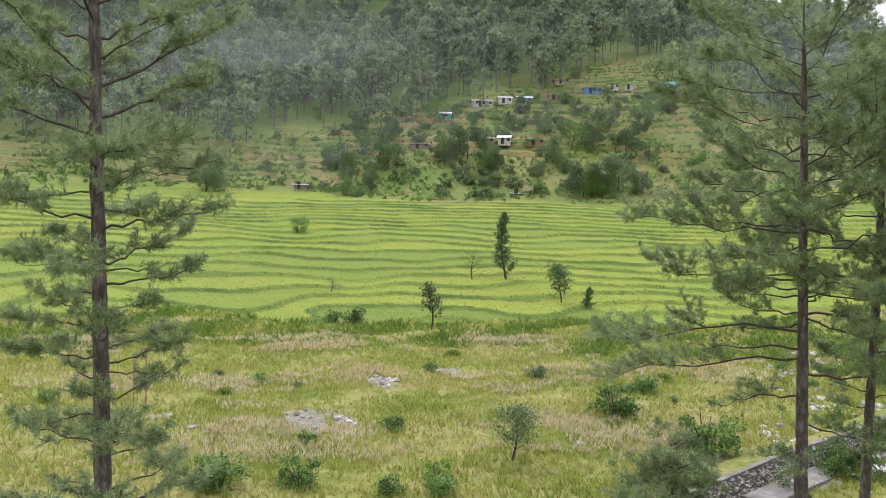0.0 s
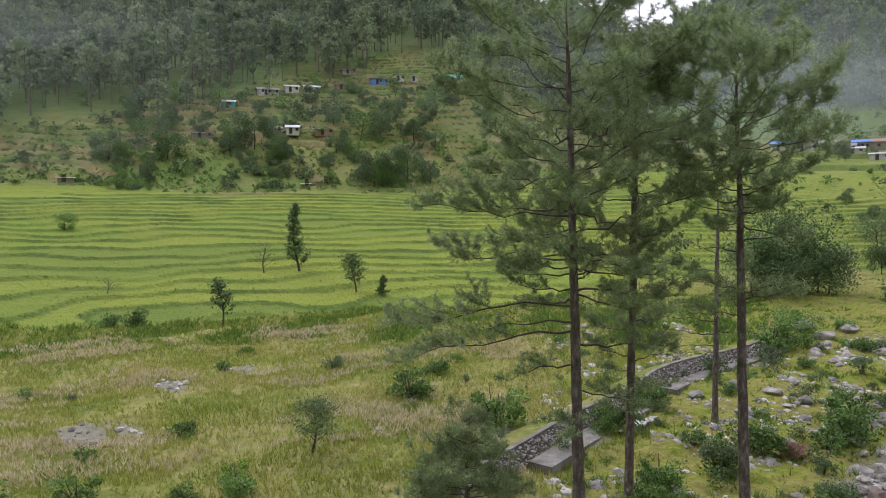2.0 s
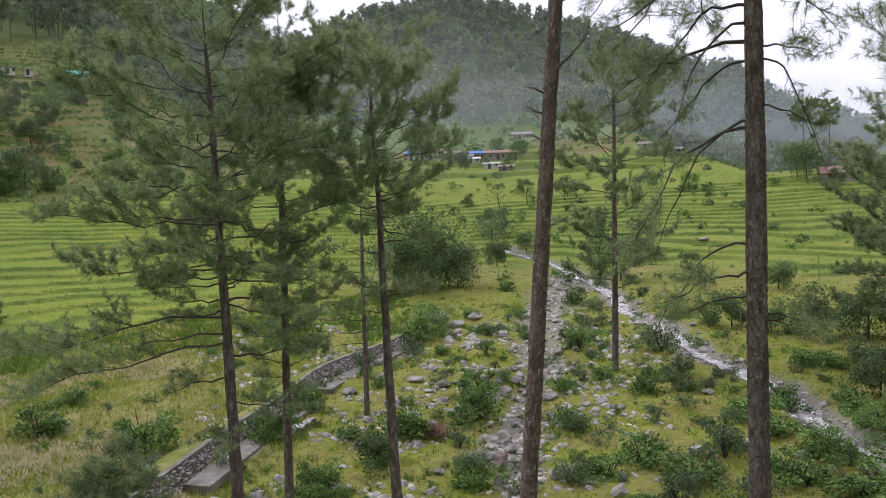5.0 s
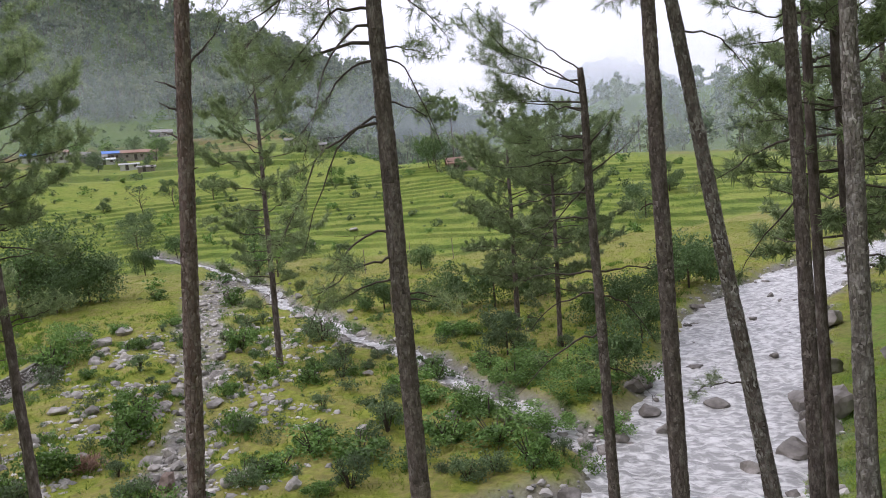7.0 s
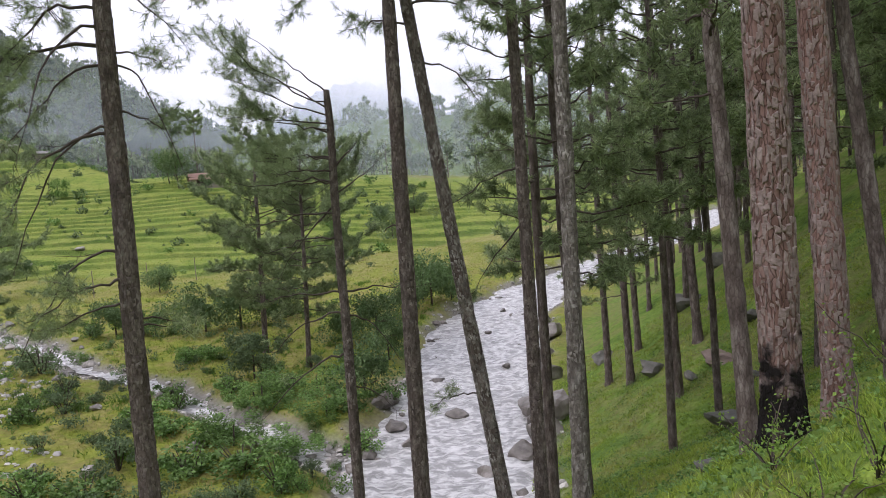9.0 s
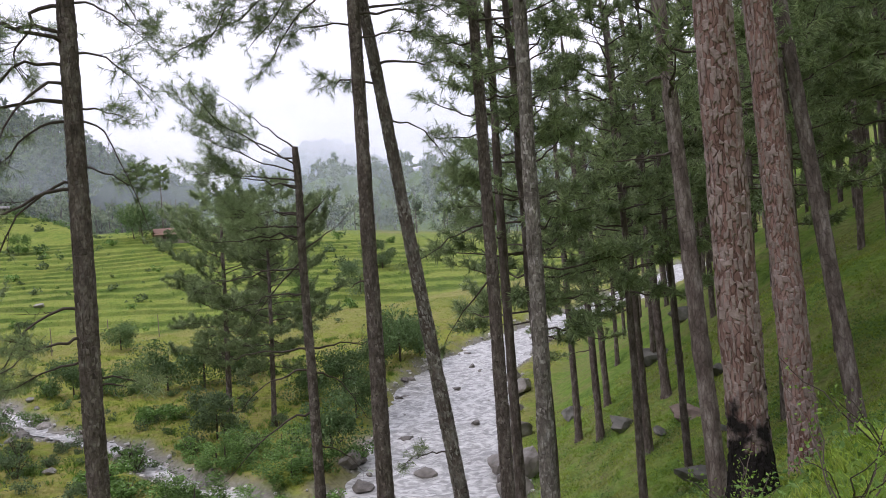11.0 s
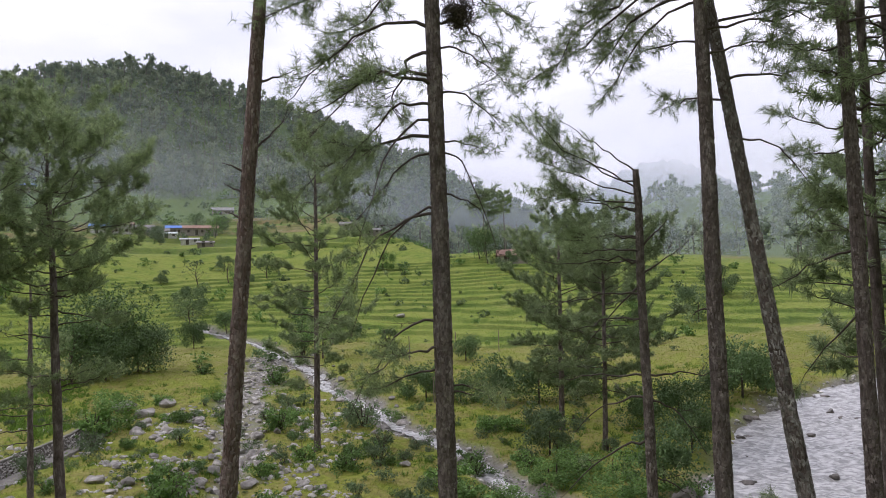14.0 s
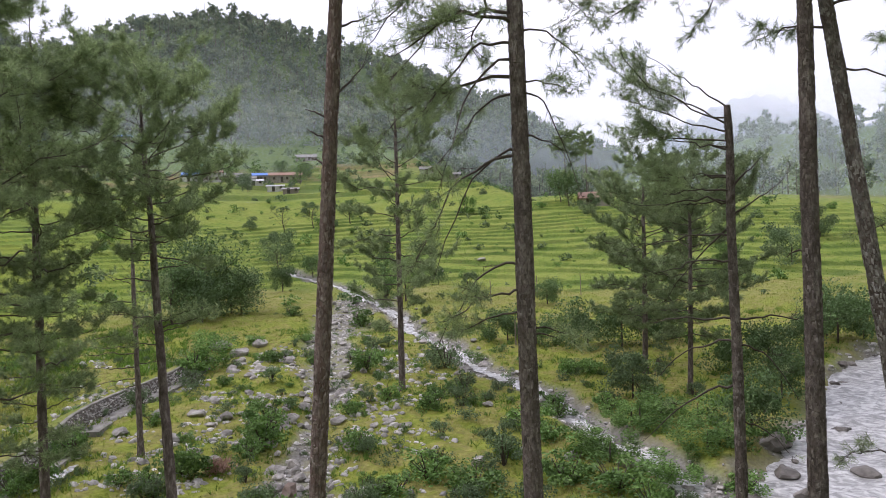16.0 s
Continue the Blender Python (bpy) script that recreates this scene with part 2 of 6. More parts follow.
def ground_material():
    m = bpy.data.materials.new("valley_ground")
    m.use_nodes = True
    n, l = m.node_tree.nodes, m.node_tree.links
    bsdf = n["Principled BSDF"]
    bsdf.inputs["Roughness"].default_value, bsdf.inputs["Specular IOR Level"].default_value = 0.95, 0.1
    tc = n.new("ShaderNodeTexCoord")

    def noisy(scale, colours, detail=6, stretch=None, lo=0.3, hi=0.7):
        nz, cr = n.new("ShaderNodeTexNoise"), n.new("ShaderNodeValToRGB")
        nz.inputs["Scale"].default_value, nz.inputs["Detail"].default_value, nz.inputs["Roughness"].default_value = scale, detail, 0.68
        l.new(tc.outputs["Object"], nz.inputs["Vector"])
        els = cr.color_ramp.elements
        while len(els) < len(colours):
            els.new(0.5)
        for i, c in enumerate(colours):
            els[i].position, els[i].color = lo + (hi - lo) * i / (len(colours) - 1), (*c, 1)
        l.new(nz.outputs["Fac"], cr.inputs["Fac"])
        return cr.outputs["Color"]

    def mix(fac, a, b, blend="MIX"):
        mx = n.new("ShaderNodeMixRGB")
        mx.blend_type = blend
        if isinstance(fac, float):
            mx.inputs[0].default_value = fac
        else:
            l.new(fac, mx.inputs[0])
        l.new(a, mx.inputs[1])
        l.new(b, mx.inputs[2])
        return mx.outputs["Color"]

    def mask(name):
        a = n.new("ShaderNodeAttribute")
        a.attribute_name = name
        return a.outputs["Fac"]

    meadow = mix(0.55, noisy(0.09, [(0.10, 0.16, 0.028), (0.20, 0.22, 0.05), (0.32, 0.27, 0.12), (0.15, 0.20, 0.04)], lo=0.36, hi=0.64),
                 noisy(1.4, [(0.06, 0.09, 0.018), (0.16, 0.18, 0.04), (0.30, 0.27, 0.11)]))
    rice = mix(0.4, noisy(0.035, [(0.12, 0.205, 0.028), (0.20, 0.235, 0.038), (0.15, 0.23, 0.034)]), noisy(1.6, [(0.105, 0.17, 0.022), (0.225, 0.29, 0.05)]))
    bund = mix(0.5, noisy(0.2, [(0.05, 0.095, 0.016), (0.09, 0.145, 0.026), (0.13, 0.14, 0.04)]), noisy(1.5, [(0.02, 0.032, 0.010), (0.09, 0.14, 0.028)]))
    scrub = mix(0.45, noisy(0.035, [(0.07, 0.125, 0.026), (0.115, 0.17, 0.037), (0.22, 0.16, 0.085), (0.09, 0.145, 0.03)], lo=0.36, hi=0.62), noisy(0.5, [(0.04, 0.08, 0.018), (0.12, 0.175, 0.04), (0.20, 0.235, 0.07)]))
    woods = mix(0.5, noisy(0.25, [(0.07, 0.125, 0.025), (0.14, 0.21, 0.036), (0.21, 0.18, 0.08), (0.125, 0.20, 0.036)], lo=0.35, hi=0.65), noisy(2.2, [(0.028, 0.045, 0.012), (0.10, 0.17, 0.026), (0.17, 0.24, 0.045)]))
    stones = mix(0.5, noisy(0.9, [(0.13, 0.125, 0.09), (0.27, 0.25, 0.22)]), noisy(6.0, [(0.08, 0.075, 0.065), (0.36, 0.35, 0.33)]))
    hills = mix(0.5, noisy(0.03, [(0.08, 0.14, 0.04), (0.13, 0.18, 0.055)]), noisy(0.4, [(0.045, 0.085, 0.028), (0.15, 0.20, 0.06)]))
    def by_lot(colours):
        cr = n.new("ShaderNodeValToRGB")
        els = cr.color_ramp.elements
        while len(els) < len(colours):
            els.new(0.5)
        for i, c in enumerate(colours):
            els[i].position, els[i].color = i / (len(colours) - 1), (*c, 1)
        l.new(mask("lot"), cr.inputs["Fac"])
        return cr.outputs["Color"]

    rice = mix(1.0, rice, by_lot([(0.66, 0.74, 0.9), (0.98, 0.98, 1.0), (1.12, 1.04, 1.02), (0.82, 0.92, 1.0)]), "MULTIPLY")
    scrub = mix(0.5, scrub, by_lot([(0.08, 0.13, 0.026), (0.15, 0.20, 0.045), (0.10, 0.165, 0.035), (0.27, 0.18, 0.10), (0.17, 0.21, 0.05), (0.09, 0.145, 0.03)]))
    rough = mix(0.5, noisy(0.10, [(0.085, 0.15, 0.03), (0.16, 0.215, 0.045), (0.24, 0.25, 0.07), (0.12, 0.18, 0.04)], lo=0.36, hi=0.64), noisy(0.9, [(0.05, 0.085, 0.016), (0.17, 0.22, 0.035), (0.26, 0.28, 0.06)]))
    rice = mix(mask("rough"), rice, mix(0.85, rice, rough))
    soil = noisy(0.045, [(0.24, 0.15, 0.085), (0.05, 0.08, 0.02), (0.28, 0.19, 0.11), (0.06, 0.09, 0.022)], lo=0.38, hi=0.62)
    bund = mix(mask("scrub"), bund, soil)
    moss = mix(0.5, noisy(0.3, [(0.13, 0.185, 0.022), (0.20, 0.24, 0.035), (0.24, 0.19, 0.085), (0.16, 0.205, 0.027)], lo=0.35, hi=0.65), noisy(2.0, [(0.045, 0.065, 0.014), (0.17, 0.19, 0.032), (0.31, 0.30, 0.07)]))
    meadow = mix(mask("moss"), meadow, moss)
    col = mix(mask("rice"), meadow, rice)
    col = mix(mask("scrub"), col, scrub)
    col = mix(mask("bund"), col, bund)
    col = mix(mask("hill"), col, hills)
    col = mix(mask("wood"), col, woods)
    col = mix(mask("gravel"), col, stones)
    l.new(col, bsdf.inputs["Base Color"])
    bz, bp = n.new("ShaderNodeTexNoise"), n.new("ShaderNodeBump")
    bz.inputs["Scale"].default_value, bz.inputs["Detail"].default_value = 2.5, 8
    bp.inputs["Strength"].default_value, bp.inputs["Distance"].default_value = 0.8, 0.3
    l.new(tc.outputs["Object"], bz.inputs["Vector"])
    l.new(bz.outputs["Fac"], bp.inputs["Height"])
    l.new(bp.outputs["Normal"], bsdf.inputs["Normal"])
    return m


def water_material():
    """Fast shallow water: milky grey with white broken crests."""
    m = bpy.data.materials.new("white_water")
    m.use_nodes = True
    n, l = m.node_tree.nodes, m.node_tree.links
    bsdf = n["Principled BSDF"]
    tc = n.new("ShaderNodeTexCoord")
    big, fine, cr, cr2, mx = n.new("ShaderNodeTexNoise"), n.new("ShaderNodeTexNoise"), n.new("ShaderNodeValToRGB"), n.new("ShaderNodeValToRGB"), n.new("ShaderNodeMixRGB")
    big.inputs["Scale"].default_value, big.inputs["Detail"].default_value, big.inputs["Distortion"].default_value = 0.45, 6, 0.6
    fine.inputs["Scale"].default_value, fine.inputs["Detail"].default_value, fine.inputs["Distortion"].default_value = 2.3, 7, 0.5
    mp = n.new("ShaderNodeMapping")
    mp.inputs["Scale"].default_value = (1.5, 0.75, 1)
    l.new(tc.outputs["Object"], mp.inputs["Vector"])
    for nz, r, lo, hi in ((big, cr, (0.27, 0.268, 0.25), (0.43, 0.428, 0.405)), (fine, cr2, (0.17, 0.169, 0.158), (0.74, 0.737, 0.71))):
        l.new(mp.outputs["Vector"], nz.inputs["Vector"])
        r.color_ramp.elements[0].position, r.color_ramp.elements[0].color = 0.42, (*lo, 1)
        r.color_ramp.elements[1].position, r.color_ramp.elements[1].color = 0.62, (*hi, 1)
        l.new(nz.outputs["Fac"], r.inputs["Fac"])
    mx.inputs[0].default_value = 0.58
    l.new(cr.outputs["Color"], mx.inputs[1])
    l.new(cr2.outputs["Color"], mx.inputs[2])
    l.new(mx.outputs["Color"], bsdf.inputs["Base Color"])
    bsdf.inputs["Roughness"].default_value = 0.35
    bp = n.new("ShaderNodeBump")
    bp.inputs["Strength"].default_value, bp.inputs["Distance"].default_value = 0.7, 0.15
    l.new(fine.outputs["Fac"], bp.inputs["Height"])
    l.new(bp.outputs["Normal"], bsdf.inputs["Normal"])
    return m


GROUND, WATER = ground_material(), water_material()


# ---- lie of the land ----
TOE = [(-60, 4), (-40, 11), (-24, 18), (-10, 21.5), (0, 18.5), (18, 9), (28, -2.5), (58, -9), (84, -20), (118, -43), (160, -72)]
STREAM = [(104, 96), (95.7, 74.8), (78, 54), (69, 45.5), (61, 35.6), (54, 28.9), (49.9, 21.6), (42.2, 14.7), (36, 8.4), (32, 4)]
GULLY = [(86, 67), (78.8, 61.1), (67.4, 54), (57, 47.5), (48.4, 40.5), (45.2, 36.4), (41.4, 34.2), (35, 30.8), (28.8, 26.2), (24, 21.5), (18, 17)]
RIVER = [(-60, 8), (-40, 15.5), (-22, 24), (-10, 26.3), (0, 23), (16, 12), (28, 2), (48, 0), (66, -2), (80, -8), (100, -22), (130, -42), (150, -54)]


def polyline(x, y, pts):
    """Distance to a line of points, signed: plus on its left hand side; and how far along the nearest point is (in segments)."""
    best, side, along = np.full(x.shape, 1e9), np.zeros(x.shape), np.zeros(x.shape)
    for i, ((ax, ay), (bx, by)) in enumerate(zip(pts[:-1], pts[1:])):
        ux, uy = bx - ax, by - ay
        k = np.clip(((x - ax) * ux + (y - ay) * uy) / (ux * ux + uy * uy), 0, 1)
        dx, dy = x - ax - k * ux, y - ay - k * uy
        d = np.hypot(dx, dy)
        near = d < best
        best = np.where(near, d, best)
        side = np.where(near, np.sign(ux * dy - uy * dx), side)
        along = np.where(near, i + k, along)
    return best * side, along


def smooth(a, b, v):
    k = np.clip((v - a) / (b - a), 0, 1)
    return k * k * (3 - 2 * k)


def waves(x, y, scale, seed, octaves=3):
    """Soft rolling noise about -1 to 1, from sums of sines at odd angles."""
    r = np.random.RandomState(seed)
    out, amp, tot = 0, 1.0, 0
    for o in range(octaves):
        for k in range(4):
            a, ph = r.uniform(0, 6.283), r.uniform(0, 6.283)
            out = out + amp * np.sin((x * np.cos(a) + y * np.sin(a)) * 6.283 / scale * r.uniform(0.7, 1.3) + ph)
            tot += amp * 0.5
        amp, scale = amp * 0.5, scale * 0.47
    return out / tot


def hill_edge(b):
    return np.interp(b, [-45, -22, -14, -6, 2, 8, 14, 20, 27, 33], [258, 258, 260, 268, 284, 312, 330, 318, 300, 320])


def lie(x, y):
    """Height of the ground and the masks of what covers it."""
    x, y = np.asarray(x, float), np.asarray(y, float)
    d = np.hypot(x, y)
    b = np.degrees(np.arctan2(x, y))
    b = np.where(b < -120, b + 360, b)
    g = 0.052 * np.log1p(np.exp(np.clip((d - 45) / 8, -30, 60))) * 8
    g = np.where(d > 500, np.minimum(g, 24 + 0 * g), g)
    start = np.interp(b, [-40, -20, 0, 20, 45, 70, 85, 100], [88, 84, 78, 84, 128, 108, 118, 150])
    rate = np.interp(b, [-40, 0, 25, 45, 70, 90, 110], [0.10, 0.10, 0.12, 0.15, 0.165, 0.12, 0.05])
    over = np.maximum(0, np.minimum(d, np.interp(b, [54, 60, 66, 90], [420, 260, 190, 185])) - start)
    z = g + rate * over * over / (over + 6)
    foot = np.interp(b, [-40, -15, 0, 15, 25, 33, 45, 60, 75], [225, 212, 190, 190, 225, 290, 340, 380, 420])
    lift = np.interp(b, [-40, -18, 0, 16, 24, 35], [0.30, 0.30, 0.33, 0.36, 0.25, 0.16])
    up = np.maximum(0, np.minimum(d, np.interp(b, [30, 45, 58, 64], [900, 520, 430, 400])) - foot)
    z = z + lift * up * up / (up + 12)
    # wooded hills behind
    crest = np.interp(b, [-120, -60, 15, 22, 26, 29, 31, 34, 38, 43, 48, 52, 57, 61, 64, 68, 73, 77, 83, 90, 100, 118, 160, 240],
                      [17, 18.5, 17.2, 16, 14.9, 13.2, 12.6, 13.4, 14.6, 15.6, 14.6, 13.4, 12.0, 10.4, 9.0, 7.0, 5.0, 4.4, 6.0, 6.0, 6.5, 9, 14, 16])
    far = np.interp(b, [-120, 22, 31, 60, 75, 90], [470, 470, 650, 650, 520, 480])
    near = np.interp(b, [-120, -15, 0, 15, 25, 31, 60, 75, 90], [200, 235, 275, 300, 290, 360, 380, 330, 250])
    top = 12 + far * np.tan(np.radians(crest))
    k = smooth(0, 1, (d - near) / (far - near) * 0.5 + 0.06) * 2
    hill = top * np.where(d < far, np.clip(k - 0.022, 0, 1), 1 - 0.25 * smooth(0, 600, d - far))
    hill = hill + 5 * waves(x, y, 120, 5) * smooth(0, 60, d - near)
    z = np.where(d > near, np.maximum(z, hill), z)
    # terraces of the paddies
    top_edge = foot - np.interp(b, [-40, 0, 20, 30, 45, 75], [2, 2, 4, 30, 60, 150])
    rice = smooth(start - 2, start + 1.0, d + 3 * waves(x, y, 30, 3)) * (1 - smooth(top_edge - 4, top_edge + 4, d + 6 * waves(x, y, 40, 4)))
    scrub = smooth(top_edge - 4, top_edge + 4, d + 6 * waves(x, y, 40, 4)) * (1 - smooth(np.where(b < 29, hill_edge(b) - 12, near), np.where(b < 29, hill_edge(b) + 12, near + 45), d + 10 * waves(x, y, 50, 8)))
    s, _ = polyline(x, y, TOE)
    north = smooth(2, 14, s)
    rice, scrub = rice * north, scrub * north
    step = np.interp(d, [80, 130, 190, 225, 300], [0.80, 0.86, 0.92, 1.6, 2.1])
    q = (z + 1.2 * waves(x, y, 150, 11) + 0.45 * waves(x, y, 52, 17) + 0.16 * waves(x, y, 18, 12)) / step
    fr = q - np.floor(q)
    ramp = smooth(0.87, 0.99, fr)
    stepped = z + np.interp(d, [190, 225], [0.62, 1.0]) * (ramp - fr + 0.5) * step + 0.05 * waves(x, y, 2.0, 14)
    lot = np.floor(q) * 12.9898 + np.floor((b * d * 0.0175 + 18 * waves(x, y, 60, 15)) / np.interp(d, [80, 300], [38, 26])) * 78.233
    lot = np.sin(lot) * 43758.5453
    lot = lot - np.floor(lot)
    hold = np.clip(rice + scrub * (0.8 + 0.3 * waves(x, y, 35, 16)), 0, 1)
    z = z * (1 - hold) + stepped * hold + 0.14 * hold * smooth(0.72, 0.84, fr) * (1 - ramp)
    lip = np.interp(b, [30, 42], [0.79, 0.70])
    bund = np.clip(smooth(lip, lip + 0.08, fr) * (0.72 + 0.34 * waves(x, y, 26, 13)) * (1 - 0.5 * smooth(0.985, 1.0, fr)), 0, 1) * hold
    # meadow bumps
    flat = 1 - hold
    z = z + flat * north * (0.35 * waves(x, y, 16, 21) + 0.12 * waves(x, y, 4, 22)) * smooth(20, 40, d) * (1 - smooth(300, 420, d) * 0.6)
    # the slope on which the camera stands
    own = np.maximum(0, -s)
    slope = 0.61 * own * own / (own + 1.2) + 0.25 * waves(x, y, 7, 31) * smooth(0, 6, own) + 0.5 * waves(x, y, 19, 32) * smooth(0, 8, own)
    slope = slope * np.interp(own, [0, 30, 200], [1, 1, 0.8])
    z = np.where(s < 0, np.minimum(z, 4.5) + slope, z)
    wood = smooth(-2.5, 0.5, -s)
    # river and streams cut in
    rs, ra = polyline(x, y, RIVER)
    half = np.interp(ra, [0, 3, 5, 7, 8, 9, 10, 12], [3, 3, 4, 4.2, 4.4, 4.0, 3.4, 3.4])
    cut = 1 - smooth(half - 0.9, half + 1.6, np.abs(rs) + 0.5 * waves(x, y, 6, 41))
    z = z - 1.15 * cut
    gravel = 1 - smooth(half - 0.5, half + 1.8, np.abs(rs) + 0.8 * waves(x, y, 5, 42))
    ss, _ = polyline(x, y, STREAM)
    wet = np.abs(ss) + 0.35 * waves(x, y, 3, 43)
    z = z - 0.55 * (1 - smooth(0.7, 2.0, wet))
    gs, ga = polyline(x, y, GULLY)
    dry = (np.abs(gs + 0.5 * waves(x, y, 13, 48)) + 0.8 * waves(x, y, 3, 44) + 0.6 * waves(x, y, 9, 46)) / np.interp(ga, [0, 1.5, 3, 4.5, 6, 10], [2.3, 2.4, 1.9, 1.0, 0.8, 0.8])
    z = z - 0.35 * (1 - smooth(0.6, 2.2, dry))
    gravel = np.maximum(gravel, np.maximum(1 - smooth(1.0, 2.1, wet), (1 - smooth(0.5, 1.9, dry)) * np.clip(0.85 + 0.5 * waves(x, y, 2.1, 47), 0, 1)))
    patch = np.zeros(x.shape)
    for px, py, pr in ((-7.5, 43.5, 2.2), (-3.5, 52.5, 1.4), (0.5, 58, 1.2), (-16, 43, 0.8), (14, 37, 1.3), (18, 35, 1.5), (24, 42, 1.6)):
        patch = np.maximum(patch, 1 - smooth(pr * 0.5, pr * 1.3, np.hypot(x - px, y - py) + 0.8 * waves(x, y, 2.5, 45)))
    gravel = np.maximum(gravel, 0.75 * patch)
    z = z + 0.9 * np.exp(-(d / 2.6) ** 2)
    return z, rice, scrub, gravel, wood, bund, cut, lot


# ---- mesh helpers ----
def mesh_from(name, verts, faces, mats, index=None, shade=False):
    """A mesh from an array of vertices and one array of faces (all of them triangles, or all quads), or a list of such arrays."""
    me = bpy.data.meshes.new(name)
    verts = np.asarray(verts, np.float32).reshape(-1, 3)
    groups = [np.asarray(f, np.int32) for f in (faces if isinstance(faces, list) else [faces])]
    groups = [f for f in groups if len(f)]
    loops = np.concatenate([f.ravel() for f in groups])
    sizes = np.concatenate([np.full(len(f), f.shape[1], np.int32) for f in groups])
    me.vertices.add(len(verts))
    me.vertices.foreach_set("co", verts.ravel())
    me.loops.add(len(loops))
    me.loops.foreach_set("vertex_index", loops)
    me.polygons.add(len(sizes))
    me.polygons.foreach_set("loop_start", np.concatenate([[0], np.cumsum(sizes)[:-1]]).astype(np.int32))
    for m in mats if isinstance(mats, (list, tuple)) else [mats]:
        me.materials.append(m)
    if index is not None:
        me.polygons.foreach_set("material_index", np.asarray(index, np.int32))
    me.polygons.foreach_set("use_smooth", np.full(len(sizes), shade))
    me.update()
    me.validate()
    return me


def part(name, data, parent, label=""):
    ob = new(name, data)
    ob.parent = parent
    return tagged(ob, label)


def thing(name, m, label, category, group="", kind=""):
    ob = new(name)
    ob.matrix_world = m
    ob.empty_display_size = 0.3
    return tagged(ob, label, category, group, kind)


def tube(points, radii, sides=6):
    """Vertices and quads of a round bar through points."""
    p, r = np.asarray(points, float), np.asarray(radii, float)
    t = np.gradient(p, axis=0)
    t /= np.linalg.norm(t, axis=1)[:, None] + 1e-9
    ref = np.where(np.abs(t[:, 2:3]) > 0.9, [[1.0, 0, 0]], [[0, 0, 1.0]])
    a = np.cross(t, ref)
    a /= np.linalg.norm(a, axis=1)[:, None] + 1e-9
    b = np.cross(t, a)
    ang = np.linspace(0, 2 * np.pi, sides, endpoint=False)
    v = p[:, None] + r[:, None, None] * (np.cos(ang)[None, :, None] * a[:, None] + np.sin(ang)[None, :, None] * b[:, None])
    i = np.arange(len(p) - 1)[:, None] * sides
    j = np.arange(sides)[None]
    k = (j + 1) % sides
    f = np.stack([i + j, i + k, i + sides + k, i + sides + j], -1).reshape(-1, 4)
    return v.reshape(-1, 3), f


def merge(pieces):
    vs, fs, n = [], [], 0
    for v, f in pieces:
        vs.append(v)
        fs.append(f + n)
        n += len(v)
    return np.concatenate(vs), np.concatenate(fs)


def blades(rng, at, along, count, size, width, spread=0.9, flat=0.0):
    """Bundles of thin blades: at every place count triangles that fan out round the way along."""
    at, along = np.repeat(at, count, 0), np.repeat(along, count, 0)
    n = len(at)
    d = along + spread * rng.normal(size=(n, 3)) * (1, 1, 1 - flat)
    d /= np.linalg.norm(d, axis=1)[:, None] + 1e-9
    w = np.cross(d, rng.normal(size=(n, 3)))
    w *= width / (np.linalg.norm(w, axis=1)[:, None] + 1e-9) * 0.5
    tip = at + d * (size * rng.uniform(0.65, 1.15, n))[:, None]
    v = np.stack([at - w, at + w, tip], 1).reshape(-1, 3)
    return v, np.arange(3 * n).reshape(-1, 3)


def leaves(rng, at, size, up=0.4):
    """Single leaves: a bent diamond of two triangles at every place."""
    n = len(at)
    nrm = rng.normal(size=(n, 3)) + (0, 0, up)
    nrm /= np.linalg.norm(nrm, axis=1)[:, None]
    a = np.cross(nrm, rng.normal(size=(n, 3)))
    a /= np.linalg.norm(a, axis=1)[:, None] + 1e-9
    b = np.cross(nrm, a)
    s = (size * rng.uniform(0.6, 1.3, n))[:, None]
    v = np.stack([at - a * s * 0.5, at - b * s * 0.28 - nrm * s * 0.08, at + a * s * 0.5, at + b * s * 0.28 - nrm * s * 0.08], 1).reshape(-1, 3)
    i = np.arange(n)[:, None] * 4
    return v, np.concatenate([i + [0, 1, 2], i + [0, 2, 3]], 0)


def height(x, y):
    return float(lie(np.array([x]), np.array([y]))[0][0])


def spot(x, y, turn=0.0, sink=0.0, scale=1.0):
    return pose(x, y, height(x, y) - sink, 0, 0, turn) @ Matrix.Scale(scale, 4)


